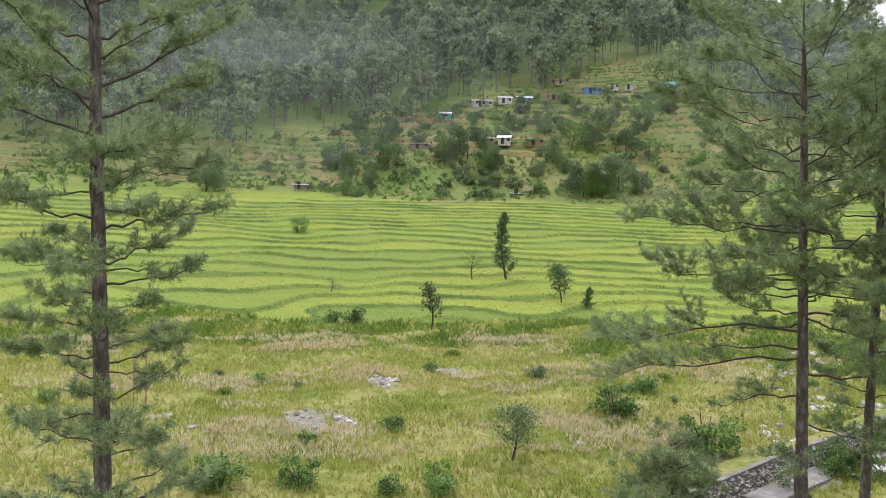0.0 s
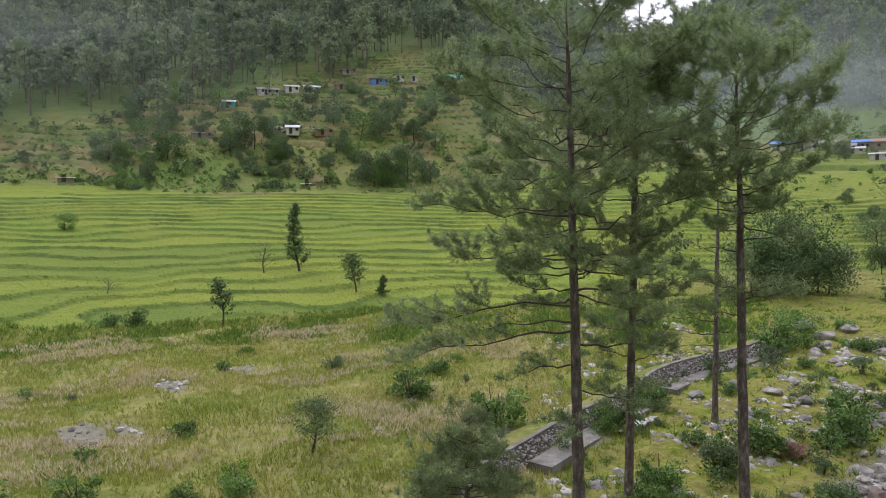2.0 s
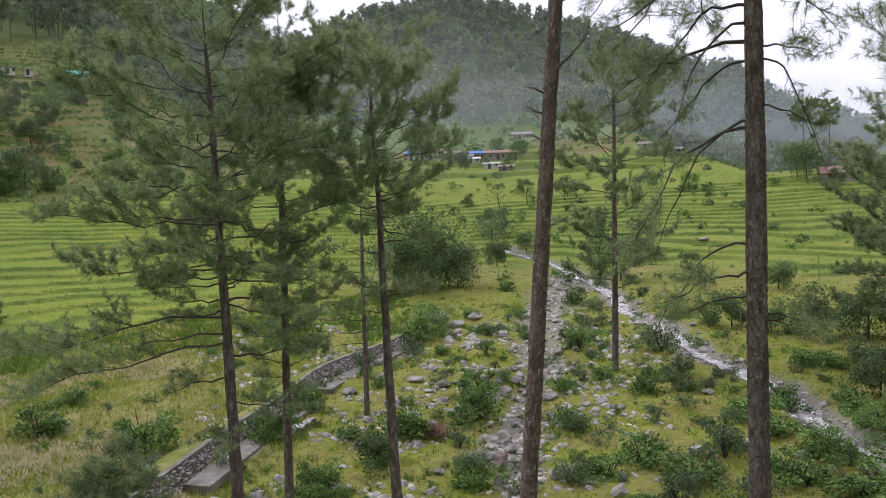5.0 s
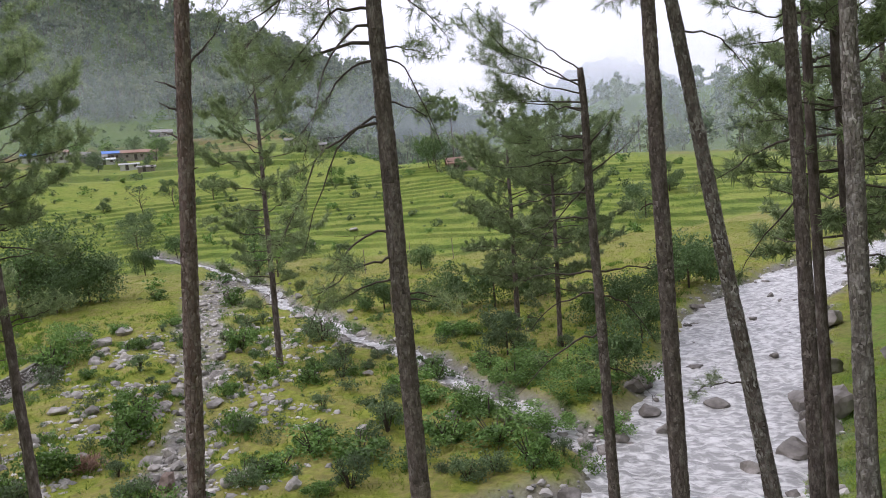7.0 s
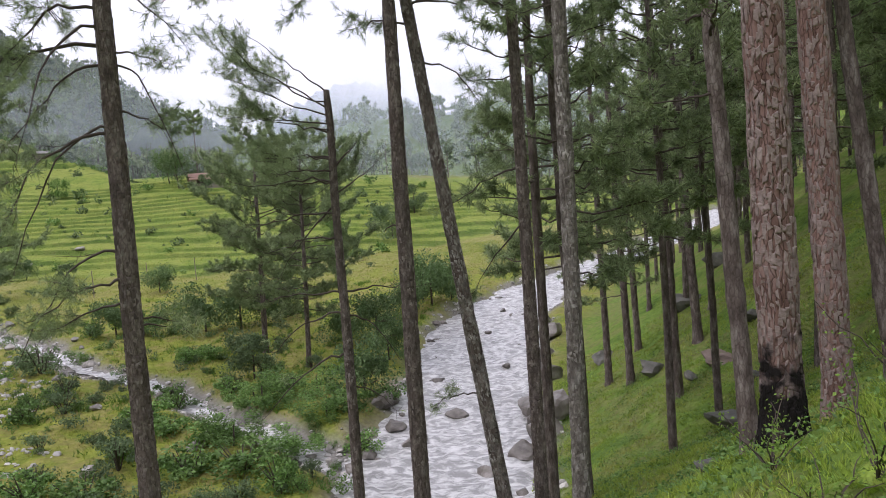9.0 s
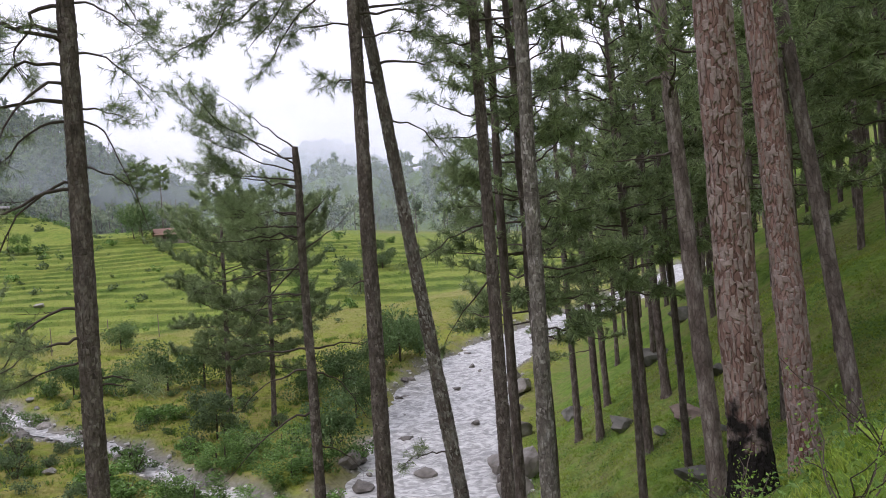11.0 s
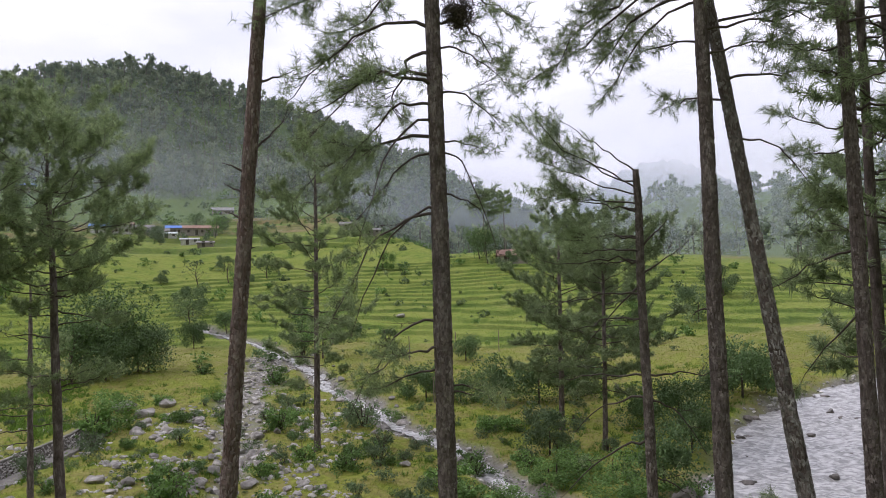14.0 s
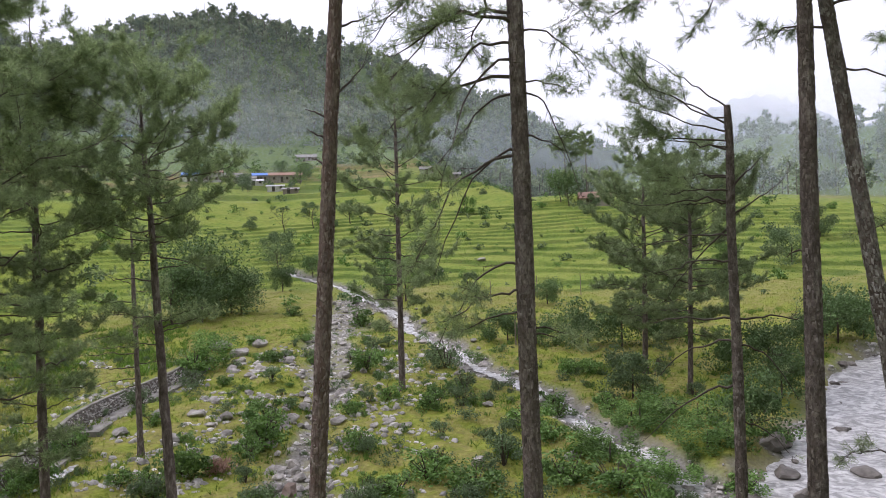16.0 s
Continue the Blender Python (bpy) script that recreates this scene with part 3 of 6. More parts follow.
# ---- the ground, one sheet round the camera's place out to the horizon ----
def build_ground():
    rad = np.concatenate([np.arange(0.6, 30, 0.42), np.arange(30, 78, 0.45), np.arange(78, 215, 0.5), np.arange(215, 330, 1.0),
                          np.arange(330, 700, 6), np.arange(700, 1200, 40), np.geomspace(1200, 4500, 9)])
    ang = np.radians(np.concatenate([np.arange(-42, 132, 0.42), np.arange(132, 318, 6)]))
    R, A = np.meshgrid(rad, ang, indexing="ij")
    X, Y = R * np.sin(A), R * np.cos(A)
    z, rice, scrub, gravel, wood, bund, cut, lot = lie(X.ravel(), Y.ravel())
    nr, na = R.shape
    i, j = np.arange(nr - 1)[:, None] * na, np.arange(na)[None]
    k = (j + 1) % na
    f = np.stack([i + j, i + na + j, i + na + k, i + k], -1).reshape(-1, 4)[:, ::-1]
    v = np.stack([X.ravel(), Y.ravel(), z], 1)
    v = np.concatenate([v, [[0, 0, z[:na].mean()]]])
    c = len(v) - 1
    cap = np.stack([np.arange(na), (np.arange(na) + 1) % na, np.full(na, c)], 1)
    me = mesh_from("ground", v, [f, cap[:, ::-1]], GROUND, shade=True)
    d = R.ravel()
    bear = np.degrees(A.ravel())
    edge = np.where(bear < 29, hill_edge(bear) - 14, 300) + 10 * waves(X.ravel(), Y.ravel(), 30, 61)
    hill = smooth(0, 30, d - edge) * (1 - rice)
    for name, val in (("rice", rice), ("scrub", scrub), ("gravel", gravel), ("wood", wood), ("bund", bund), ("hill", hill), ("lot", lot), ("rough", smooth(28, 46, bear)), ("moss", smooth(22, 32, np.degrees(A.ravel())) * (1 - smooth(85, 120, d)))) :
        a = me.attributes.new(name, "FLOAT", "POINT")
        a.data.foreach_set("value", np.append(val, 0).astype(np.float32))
    return tagged(new("ground", me), "green valley floor with terraced rice paddies, meadow and wooded slopes", "ground", kind="structure")


build_ground()


def ribbon(name, pts, widths, drop, label, kind="structure", wander=0.0, rough=1.0):
    """Running water along a line of points, in a cut of the ground."""
    pts = np.array(pts, float)
    seg = np.concatenate([[0], np.cumsum(np.hypot(*np.diff(pts, axis=0).T))])
    s = np.arange(0, seg[-1], 0.35)
    x, y = np.interp(s, seg, pts[:, 0]), np.interp(s, seg, pts[:, 1])
    for _ in range(12):
        x[1:-1], y[1:-1] = (x[:-2] + 2 * x[1:-1] + x[2:]) / 4, (y[:-2] + 2 * y[1:-1] + y[2:]) / 4
    w = np.interp(s, seg, widths)
    tx, ty = np.gradient(x), np.gradient(y)
    ln = np.hypot(tx, ty)
    nx, ny = -ty / ln, tx / ln
    across = np.linspace(-1, 1, 31)
    mid = np.array([lie(x + nx * w * k * 0.5, y + ny * w * k * 0.5)[0] for k in (-0.5, 0, 0.5)]).mean(0)
    for _ in range(30):
        mid[1:-1] = (mid[:-2] + mid[1:-1] + mid[2:]) / 3
    x, y = x + nx * wander * waves(x, y, 9, 53), y + ny * wander * waves(x, y, 9, 53)
    w = w * (1 + 0.35 * wander * waves(x, y, 5, 54))
    X, Y = x[:, None] + nx[:, None] * w[:, None] * across * 0.5, y[:, None] + ny[:, None] * w[:, None] * across * 0.5
    Z = mid[:, None] + drop + rough * (0.12 * waves(X, Y, 2.6, 51) + 0.09 * waves(X, Y, 1.3, 52))
    n, m = X.shape
    i, j = np.arange(n - 1)[:, None] * m, np.arange(m - 1)[None]
    f = np.stack([i + j, i + m + j, i + m + j + 1, i + j + 1], -1).reshape(-1, 4)
    me = mesh_from(name, np.stack([X, Y, Z], -1).reshape(-1, 3), f, WATER, shade=True)
    return tagged(new(name, me), label, "water", kind=kind)


ribbon("river", RIVER, [8, 8, 8, 9, 10, 10, 10, 10, 10, 9, 8, 8, 8], 0.5, "fast milky white mountain river over boulders")
ribbon("stream", STREAM, [0.9, 1.2, 1.5, 1.6, 1.4, 1.5, 1.5, 1.6, 1.8, 2.0], 0.14, "narrow rushing white side stream over stones", wander=0.7, rough=0.5)


# ---- pines ----
def limb_line(start, az, length, rise, curl, rng, n=8):
    """The line of a limb: it leaves the trunk towards the bearing az with the slope rise, and bends by curl to its tip."""
    s = np.linspace(0, 1, n)
    side = rng.normal() * 0.12
    a = np.radians(az) + side * s * 2 + 0.10 * np.sin(s * rng.uniform(4, 7) + rng.uniform(0, 6)) * s
    out = np.stack([np.sin(a), np.cos(a)], 1) * (length * s)[:, None]
    z = length * (rise * s + curl * s * s) + 0.025 * length * np.sin(s * 9 + rng.uniform(0, 6)) * s
    kink = rng.normal(size=(n, 3)) * 0.016 * length * (s > 0)[:, None]
    return np.asarray(start) + np.column_stack([out, z]) + kink


def bough(rng, line, length, r0, dense, droop, green=True, fan=1.0):
    """Wood of a limb with its side branches and short shoots, and the tips and ways of the shoots that carry needles."""
    n = len(line)
    s = np.linspace(0, 1, n)
    bars = [tube(line, r0 * np.linspace(1, 0.3, n) ** 1.2, 5)]
    tips, ways, feet = [], [], []
    up = np.array((0.0, 0.0, 1.0))
    for k in range(max(3, int(length * 2.7 * dense)) if length > 0.6 else 0):
        q = 1.0 if k == 0 else rng.uniform(0.26 if green else 0.15, 0.98) ** 0.8
        p0 = np.array([np.interp(q, s, line[:, c]) for c in range(3)])
        i = min(n - 2, int(q * (n - 1)))
        fwd = line[i + 1] - line[i]
        fwd = fwd / (np.linalg.norm(fwd) + 1e-9)
        side = np.cross(fwd, up) * (1 if k % 2 else -1)
        reach = (0.32 + 0.20 * length) * (1.25 - 0.7 * q) * rng.uniform(0.6, 1.25) * fan
        d = fwd * rng.uniform(0.45, 1.0) + side * (rng.uniform(0.3, 1.15) if k else 0.0) + up * (rng.uniform(-0.15, 0.5) - 1.1 * droop)
        d /= np.linalg.norm(d) + 1e-9
        bend = up * (0.24 - 0.55 * droop) * reach
        bars.append(tube([p0, p0 + d * reach * 0.5 + bend * 0.2, p0 + d * reach + bend], np.array([0.40, 0.28, 0.14]) * max(0.012, 0.55 * r0), 3))
        m = int(4 + reach * 8)
        u = np.concatenate([[1.0], rng.uniform(0.25, 1.0, m - 1)])[:, None]
        c = p0 + d * reach * u + bend * u * u
        w = d * 0.55 + rng.normal(size=(m, 3)) * 0.5 + up * (0.42 - 0.95 * droop)
        w /= np.linalg.norm(w, axis=1)[:, None] + 1e-9
        feet.append(c)
        tips.append(c + w * rng.uniform(0.08, 0.30, (m, 1)))
        ways.append(w)
    v, f = merge(bars)
    if not tips:
        return v, [f], None, None
    tips, ways, feet = np.concatenate(tips), np.concatenate(ways), np.concatenate(feet)
    m = len(tips)
    across = np.cross(ways, rng.normal(size=(m, 3)))
    across *= 0.006 / (np.linalg.norm(across, axis=1)[:, None] + 1e-9)
    tv = np.stack([feet - across, feet + across, tips], 1).reshape(-1, 3)
    return np.concatenate([v, tv]), [f, np.arange(3 * m).reshape(-1, 3) + len(v)], tips, ways


def brushes(rng, at, along, count, size, width, sag=0.0):
    """Needle brushes: at every tip count needles that stand forward and out from the last stretch of the shoot."""
    at, along = np.repeat(at, count, 0), np.repeat(along, count, 0)
    n = len(at)
    r = rng.normal(size=(n, 3))
    r /= np.linalg.norm(r, axis=1)[:, None] + 1e-9
    d = along * 0.5 + r * rng.uniform(0.5, 1.0, (n, 1)) - np.array((0, 0, sag))
    d /= np.linalg.norm(d, axis=1)[:, None] + 1e-9
    w = np.cross(d, rng.normal(size=(n, 3)))
    w *= width / (np.linalg.norm(w, axis=1)[:, None] + 1e-9) * 0.5
    foot = at - along * (size * rng.uniform(0.0, 0.7, n))[:, None]
    tip = foot + d * (size * rng.uniform(0.7, 1.15, n))[:, None]
    return np.stack([foot - w, foot + w, tip], 1).reshape(-1, 3), np.arange(3 * n).reshape(-1, 3)


def bark_plates(rng, line, rad, wide, tall, thick, low, high):
    """Cracked plates of thick bark over a trunk: every plate is an uneven, proud, four-sided scale."""
    z = np.arange(low, high, tall)
    n = max(8, int(2 * np.pi * rad.mean() / wide))
    Z, A = np.meshgrid(z, np.arange(n) * 2 * np.pi / n, indexing="ij")
    A = A + (np.arange(len(z)) % 2)[:, None] * np.pi / n + rng.uniform(-0.3, 0.3, (len(z), 1)) + rng.normal(size=Z.shape) * 0.12 * 2 * np.pi / n
    Z = Z + rng.uniform(-0.45, 0.45, Z.shape) * tall
    ok = rng.rand(*Z.shape) < 0.86
    Z, A = Z[ok], A[ok]
    m = len(Z)
    ca = np.array([-1, 1, 1, -1]) * np.pi / n * 0.92
    cz = np.array([-1, -1, 1, 1]) * tall * 0.54
    grow = rng.uniform(0.45, 1.15, (m, 1))
    a = A[:, None] + ca * grow + rng.normal(size=(m, 4)) * 0.28 * np.pi / n
    zz = np.clip(Z[:, None] + cz * rng.uniform(0.5, 1.35, (m, 1)) + rng.normal(size=(m, 4)) * 0.24 * tall, low, high)
    h = thick * rng.uniform(0.5, 1.3, (m, 1))
    rings = []
    for shrink, off in ((1.0, -0.004), (0.74, 1.0)):
        aa, z4 = A[:, None] + (a - A[:, None]) * shrink, Z[:, None] + (zz - Z[:, None]) * shrink
        r = np.interp(z4, line[:, 2], rad) + (h if off == 1.0 else off) + (rng.normal(size=(m, 4)) * 0.2 * thick if off == 1.0 else 0)
        rings.append(np.stack([np.interp(z4, line[:, 2], line[:, 0]) + r * np.cos(aa), np.interp(z4, line[:, 2], line[:, 1]) + r * np.sin(aa), z4], -1))
    v = np.concatenate(rings, 1).reshape(-1, 3)
    i = (np.arange(m) * 8)[:, None]
    f = np.concatenate([i + q for q in ([4, 5, 6, 7], [0, 1, 5, 4], [1, 2, 6, 5], [2, 3, 7, 6], [3, 0, 4, 7])])
    return v, f


def pine(name, x, y, lean, tall, r, profile, limbs, seed, label, specials=(), tuft=0.23, blade=0.021, count=18, leaf_mat=None, dense=1.0, bark_mat=None, dead=(), group="pines", taper=0.62, snapped=False, lift=0.0, droop=0.0, plates=None):
    """A chir pine: trunk, limbs with twigs, and brushes of long needles. profile: (height, reach) pairs of the crown."""
    rng = np.random.RandomState(seed)
    base = height(x, y) - 0.15
    tree = thing(name, Matrix.Translation((x, y, base)), label, "pine tree", group)
    nr = 80
    s = np.linspace(0, 1, nr)
    zz = tall * s
    knots = np.linspace(0, 1, 16)
    ax = lean[0] * zz + np.interp(s, knots, 0.022 * np.cumsum(rng.normal(size=16)) * knots)
    ay = lean[1] * zz + np.interp(s, knots, 0.022 * np.cumsum(rng.normal(size=16)) * knots)
    rad = r * (1 - taper * s ** 1.1) * (1 + 0.5 * np.exp(-zz / 0.35)) * (1 + 0.03 * rng.normal(size=nr))
    if not snapped:
        rad = rad * np.clip((1 - s) * 6, 0.12, 1)
    trunk = tube(np.stack([ax, ay, zz], 1), rad, 14)
    trunk = (trunk[0] + rng.normal(size=trunk[0].shape) * 0.035 * r * (1, 1, 0), trunk[1])
    cap = np.concatenate([trunk[0], [[ax[-1], ay[-1], zz[-1] + 0.02]]])
    ring = np.arange((nr - 1) * 14, nr * 14)
    lid = np.stack([ring, np.roll(ring, -1), np.full(14, len(cap) - 1)], 1)
    part("trunk", mesh_from("trunk", cap, [trunk[1], lid], bark_mat or BARK, shade=True), tree)
    if plates:
        v, f = bark_plates(rng, np.stack([ax, ay, zz], 1), rad, plates[0], plates[1], plates[2], 0.05, min(tall, plates[3]))
        tagged(part("bark", mesh_from("bark", v, f, plates[4]), tree, "cracked scaly bark plates"), kind="stuff")
    at, along = [], []
    hs, rs = [p[0] for p in profile], [p[1] for p in profile]
    plan = []
    for i in range(limbs):
        h = hs[0] + (hs[-1] - hs[0]) * ((i + rng.uniform(0.1, 0.9)) / limbs)
        f = (h - hs[0]) / (hs[-1] - hs[0])
        reach = np.interp(h, hs, rs) * rng.uniform(0.6, 1.1)
        plan.append((h, i * 137.5 + rng.uniform(-25, 25), reach, -0.10 + 0.68 * f ** 1.5 + rng.uniform(-0.26, 0.26), 0.16 + 0.1 * rng.normal() - 0.6 * droop, 1))
    plan += [(*q, 1) for q in specials] + [(*q, 0) for q in dead]
    for h, az, length, rise, curl, green in plan:
        h = min(h + lift, tall - 0.03)
        start = (np.interp(h, zz, ax), np.interp(h, zz, ay), h)
        line = limb_line(start, az, length, rise, curl, rng, 10)
        r0 = min(0.30 * np.interp(h, zz, rad), 0.012 + 0.011 * length) if length > 0.8 else 0.03
        v, f, tips, ways = bough(rng, line, length, r0, dense if green else 0.7, droop, green)
        part("limb", mesh_from("limb", v, f, TWIG, shade=True), tree)
        if tips is not None:
            keep = np.ones(len(tips), bool) if green else rng.rand(len(tips)) < 0.12
            at.append(tips[keep])
            along.append(ways[keep])
    if at:
        v, f = brushes(rng, np.concatenate(at), np.concatenate(along), count, tuft, blade, 0.12 + 0.35 * droop)
        tagged(part("needles", mesh_from("needles", v, f, leaf_mat or NEEDLE), tree), kind="stuff")
    return tree


def far_pine(rng, tall, r, reach, low, clumps, size):
    """Vertices, faces and material numbers of one pine for the woods far off."""
    trunk = tube([(0, 0, -0.6), (0.1 * rng.normal(), 0.1 * rng.normal(), tall * 0.5), (0, 0, tall)], [r, r * 0.75, r * 0.25], 5)
    boughs = max(9, clumps // 6)
    pick = rng.randint(0, boughs, clumps)
    f = rng.uniform(0, 1, boughs)
    h = tall * (low + (1.0 - low) * f)
    rr = reach * np.sqrt(np.clip(1.05 - f, 0.05, 1)) * np.clip(0.35 + 2.2 * f, 0, 1) * np.sqrt(rng.uniform(0.1, 1, boughs))
    a = rng.uniform(0, 6.283, boughs)
    at = np.stack([rr * np.cos(a), rr * np.sin(a), h + 0.12 * rr], 1)[pick] + rng.normal(size=(clumps, 3)) * reach * (0.17, 0.17, 0.11)
    a = a[pick]
    out = np.stack([np.cos(a), np.sin(a), np.full(clumps, 0.8)], 1) * 0.6
    nv, nf = blades(rng, at, out * (1, 1, 0.5), 4, size, size * 0.85, 1.0)
    return trunk, (nv, nf)


def woods(name, places, variants, label):
    """Far woods in one mesh: copies of a few pines, each turned and scaled."""
    rng = np.random.RandomState(77)
    vs, quads, tris, tones, n = [], [], [], [], 0
    for x, y, z in places:
        (tv, tf), (nv, nf) = variants[rng.randint(len(variants))]
        a, k = rng.uniform(0, 6.283), rng.uniform(0.72, 1.2)
        m = np.array([[math.cos(a), -math.sin(a), 0], [math.sin(a), math.cos(a), 0], [0, 0, 1]]) * k
        m[2, 2] *= rng.uniform(0.85, 1.12)
        v = np.concatenate([tv, nv]) @ m.T + (x, y, z)
        vs.append(v)
        quads.append(tf + n)
        tris.append(nf + n + len(tv))
        tones.append(np.full(len(v), rng.rand() ** 1.3))
        n += len(v)
    q, t = np.concatenate(quads), np.concatenate(tris)
    me = mesh_from(name, np.concatenate(vs), [q, t], [BARK_FAR, NEEDLE_HAZED], np.concatenate([np.zeros(len(q)), np.ones(len(t))]))
    me.attributes.new("tone", "FLOAT", "POINT").data.foreach_set("value", np.concatenate(tones).astype(np.float32))
    return tagged(new(name, me), label, "woods", kind="stuff")


rng = np.random.RandomState(5)
TALL_FAR = [far_pine(rng, rng.uniform(14, 19), 0.26, rng.uniform(3.4, 4.8), rng.uniform(0.30, 0.52), 92, 1.25) for _ in range(7)]
MASS_FAR = [far_pine(rng, rng.uniform(11, 15), 0.25, rng.uniform(3.6, 4.8), 0.12, 36, 1.7) for _ in range(5)]


def scatter(count, b0, b1, d0, d1, keep, seed):
    r = np.random.RandomState(seed)
    b = np.radians(r.uniform(b0, b1, count))
    d = np.sqrt(r.uniform(d0 * d0, d1 * d1, count))
    x, y = d * np.sin(b), d * np.cos(b)
    z = lie(x, y)[0]
    ok = keep(x, y, np.degrees(b), d, r)
    return np.stack([x, y, z], 1)[ok]


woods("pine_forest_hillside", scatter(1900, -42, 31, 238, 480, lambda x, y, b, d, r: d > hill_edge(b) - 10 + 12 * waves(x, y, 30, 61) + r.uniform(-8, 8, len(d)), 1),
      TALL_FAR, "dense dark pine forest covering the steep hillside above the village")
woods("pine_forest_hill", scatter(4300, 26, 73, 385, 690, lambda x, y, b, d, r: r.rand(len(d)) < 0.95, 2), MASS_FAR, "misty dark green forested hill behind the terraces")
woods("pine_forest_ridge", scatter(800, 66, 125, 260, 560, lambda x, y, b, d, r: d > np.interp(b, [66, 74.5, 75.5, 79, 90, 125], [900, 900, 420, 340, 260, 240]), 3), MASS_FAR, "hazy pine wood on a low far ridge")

GREY = "tall grey-barked pine with long drooping needle brushes on the slope"
pine("pine_tree", -9.86, 22.08, (-0.027, -0.013), 25, 0.27, [(1.5, 2.8), (5, 3.2), (8, 2.6), (10.5, 3.0), (13, 3.7), (16, 3.9), (20, 3.2), (25, 0.8)], 74, 101,
     "tall dark pine with full drooping needle crown beside the meadow", dense=2.1, droop=0.10, dead=[(10.6, 60, 2.3, 0.05, 0.0), (10.8, 245, 2.0, 0.1, -0.1), (7.6, 75, 1.6, 0, -0.1), (13.4, 70, 2.6, 0.1, 0.0), (13.9, 80, 2.0, 0.4, -0.4)])
pine("pine_tree", 12.68, 25.19, (-0.027, 0.013), 20.8, 0.24, [(9.0, 2.6), (10.5, 4.6), (13, 5.6), (15, 5.4), (17.5, 4.6), (19.6, 3.0), (20.8, 1.4)], 66, 102,
     "broad crowned pine with long low limbs above the canal", dense=1.6, taper=0.75,
     specials=[(10.6, -64, 5.6, 0.02, 0.05), (8.8, -62, 8.2, 0.02, -0.24), (7.9, -66, 6.4, -0.10, -0.05), (7.4, 110, 3.4, -0.1, 0.1), (12.2, -70, 5.8, 0.05, 0.0), (9.4, 100, 3.4, 0.05, -0.1), (6.6, -40, 3.0, -0.1, -0.2), (5.6, 100, 2.4, -0.1, -0.2), (4.6, -80, 1.2, 0, -0.2), (5.0, 200, 2.0, -0.1, -0.2)],
     dead=[(10.0, 60, 2.6, 0.1, 0.0), (11.4, -50, 3.0, 0.1, -0.1), (8.2, -80, 3.4, 0.1, -0.2)])
pine("pine_tree", 15.77, 26.92, (0.012, -0.007), 21.2, 0.19, [(4, 1.6), (9, 2.3), (13, 2.7), (17, 2.5), (20, 1.4), (21.2, 0.5)], 52, 103, "slim pine with narrow needle crown beside the canal", dense=1.6)
pine("pine_tree", 18.86, 23.58, (-0.025, 0.020), 19.0, 0.22, [(11.6, 2.0), (13.0, 3.4), (14.6, 4.2), (16.4, 4.2), (17.8, 3.2), (18.8, 1.4)], 52, 104, "pine with flat-topped spreading crown and bare lower trunk", dense=1.7, taper=0.72,
     specials=[(8.6, 20, 1.8, 0.1, 0.1), (9.0, 140, 1.9, 0.1, 0.1), (9.4, 260, 1.8, 0.1, 0.1), (9.8, 60, 1.5, 0.3, 0.1), (8.4, 300, 1.6, 0.0, 0.2), (9.2, 200, 1.5, 0.1, 0.2), (8.8, 100, 1.6, 0.1, 0.1)],
     dead=[(10.8, -60, 2.2, 0.1, 0.0), (11.2, 130, 1.8, 0.2, 0.0)])
pine("pine_tree", 26.89, 36.33, (0.002, -0.001), 14, 0.18, [(4, 2.6), (7, 3.4), (10, 3.0), (14, 0.8)], 12, 105, "thin open-branched pine behind the canal", dense=0.6, blade=0.018, count=14,
     dead=[(5.2, -50, 3.2, 0.1, -0.1), (6.0, -60, 3.6, 0.15, -0.15), (6.8, -45, 3.4, 0.2, -0.2), (7.6, 120, 2.4, 0.1, 0.0), (8.2, -55, 3.0, 0.2, -0.1), (4.6, -40, 2.4, 0.0, -0.1)])
pine("pine_tree", 10.06, 9.32, (0.047, -0.057), 27, 0.172, [(17.5, 2.0), (20, 3.0), (24, 2.5), (27, 0.6)], 16, 106, "bare reddish pine trunk with broken branch stubs",
     dead=[(14.0, 135, 0.72, 0.25, 0.15), (12.75, 138, 0.62, 0.6, 0.4), (12.35, 310, 0.45, 0.4, 0), (11.95, 315, 0.42, 0.5, 0), (11.5, 325, 0.36, 0.5, 0), (11.0, 130, 0.2, 0.1, 0), (9.5, 140, 0.15, 0.1, 0), (7.9, 320, 0.2, 0.2, 0)], bark_mat=BARK_WARM, blade=0.008, count=14, lift=0.3, plates=(0.05, 0.10, 0.008, 15.5, PLATE_WARM))
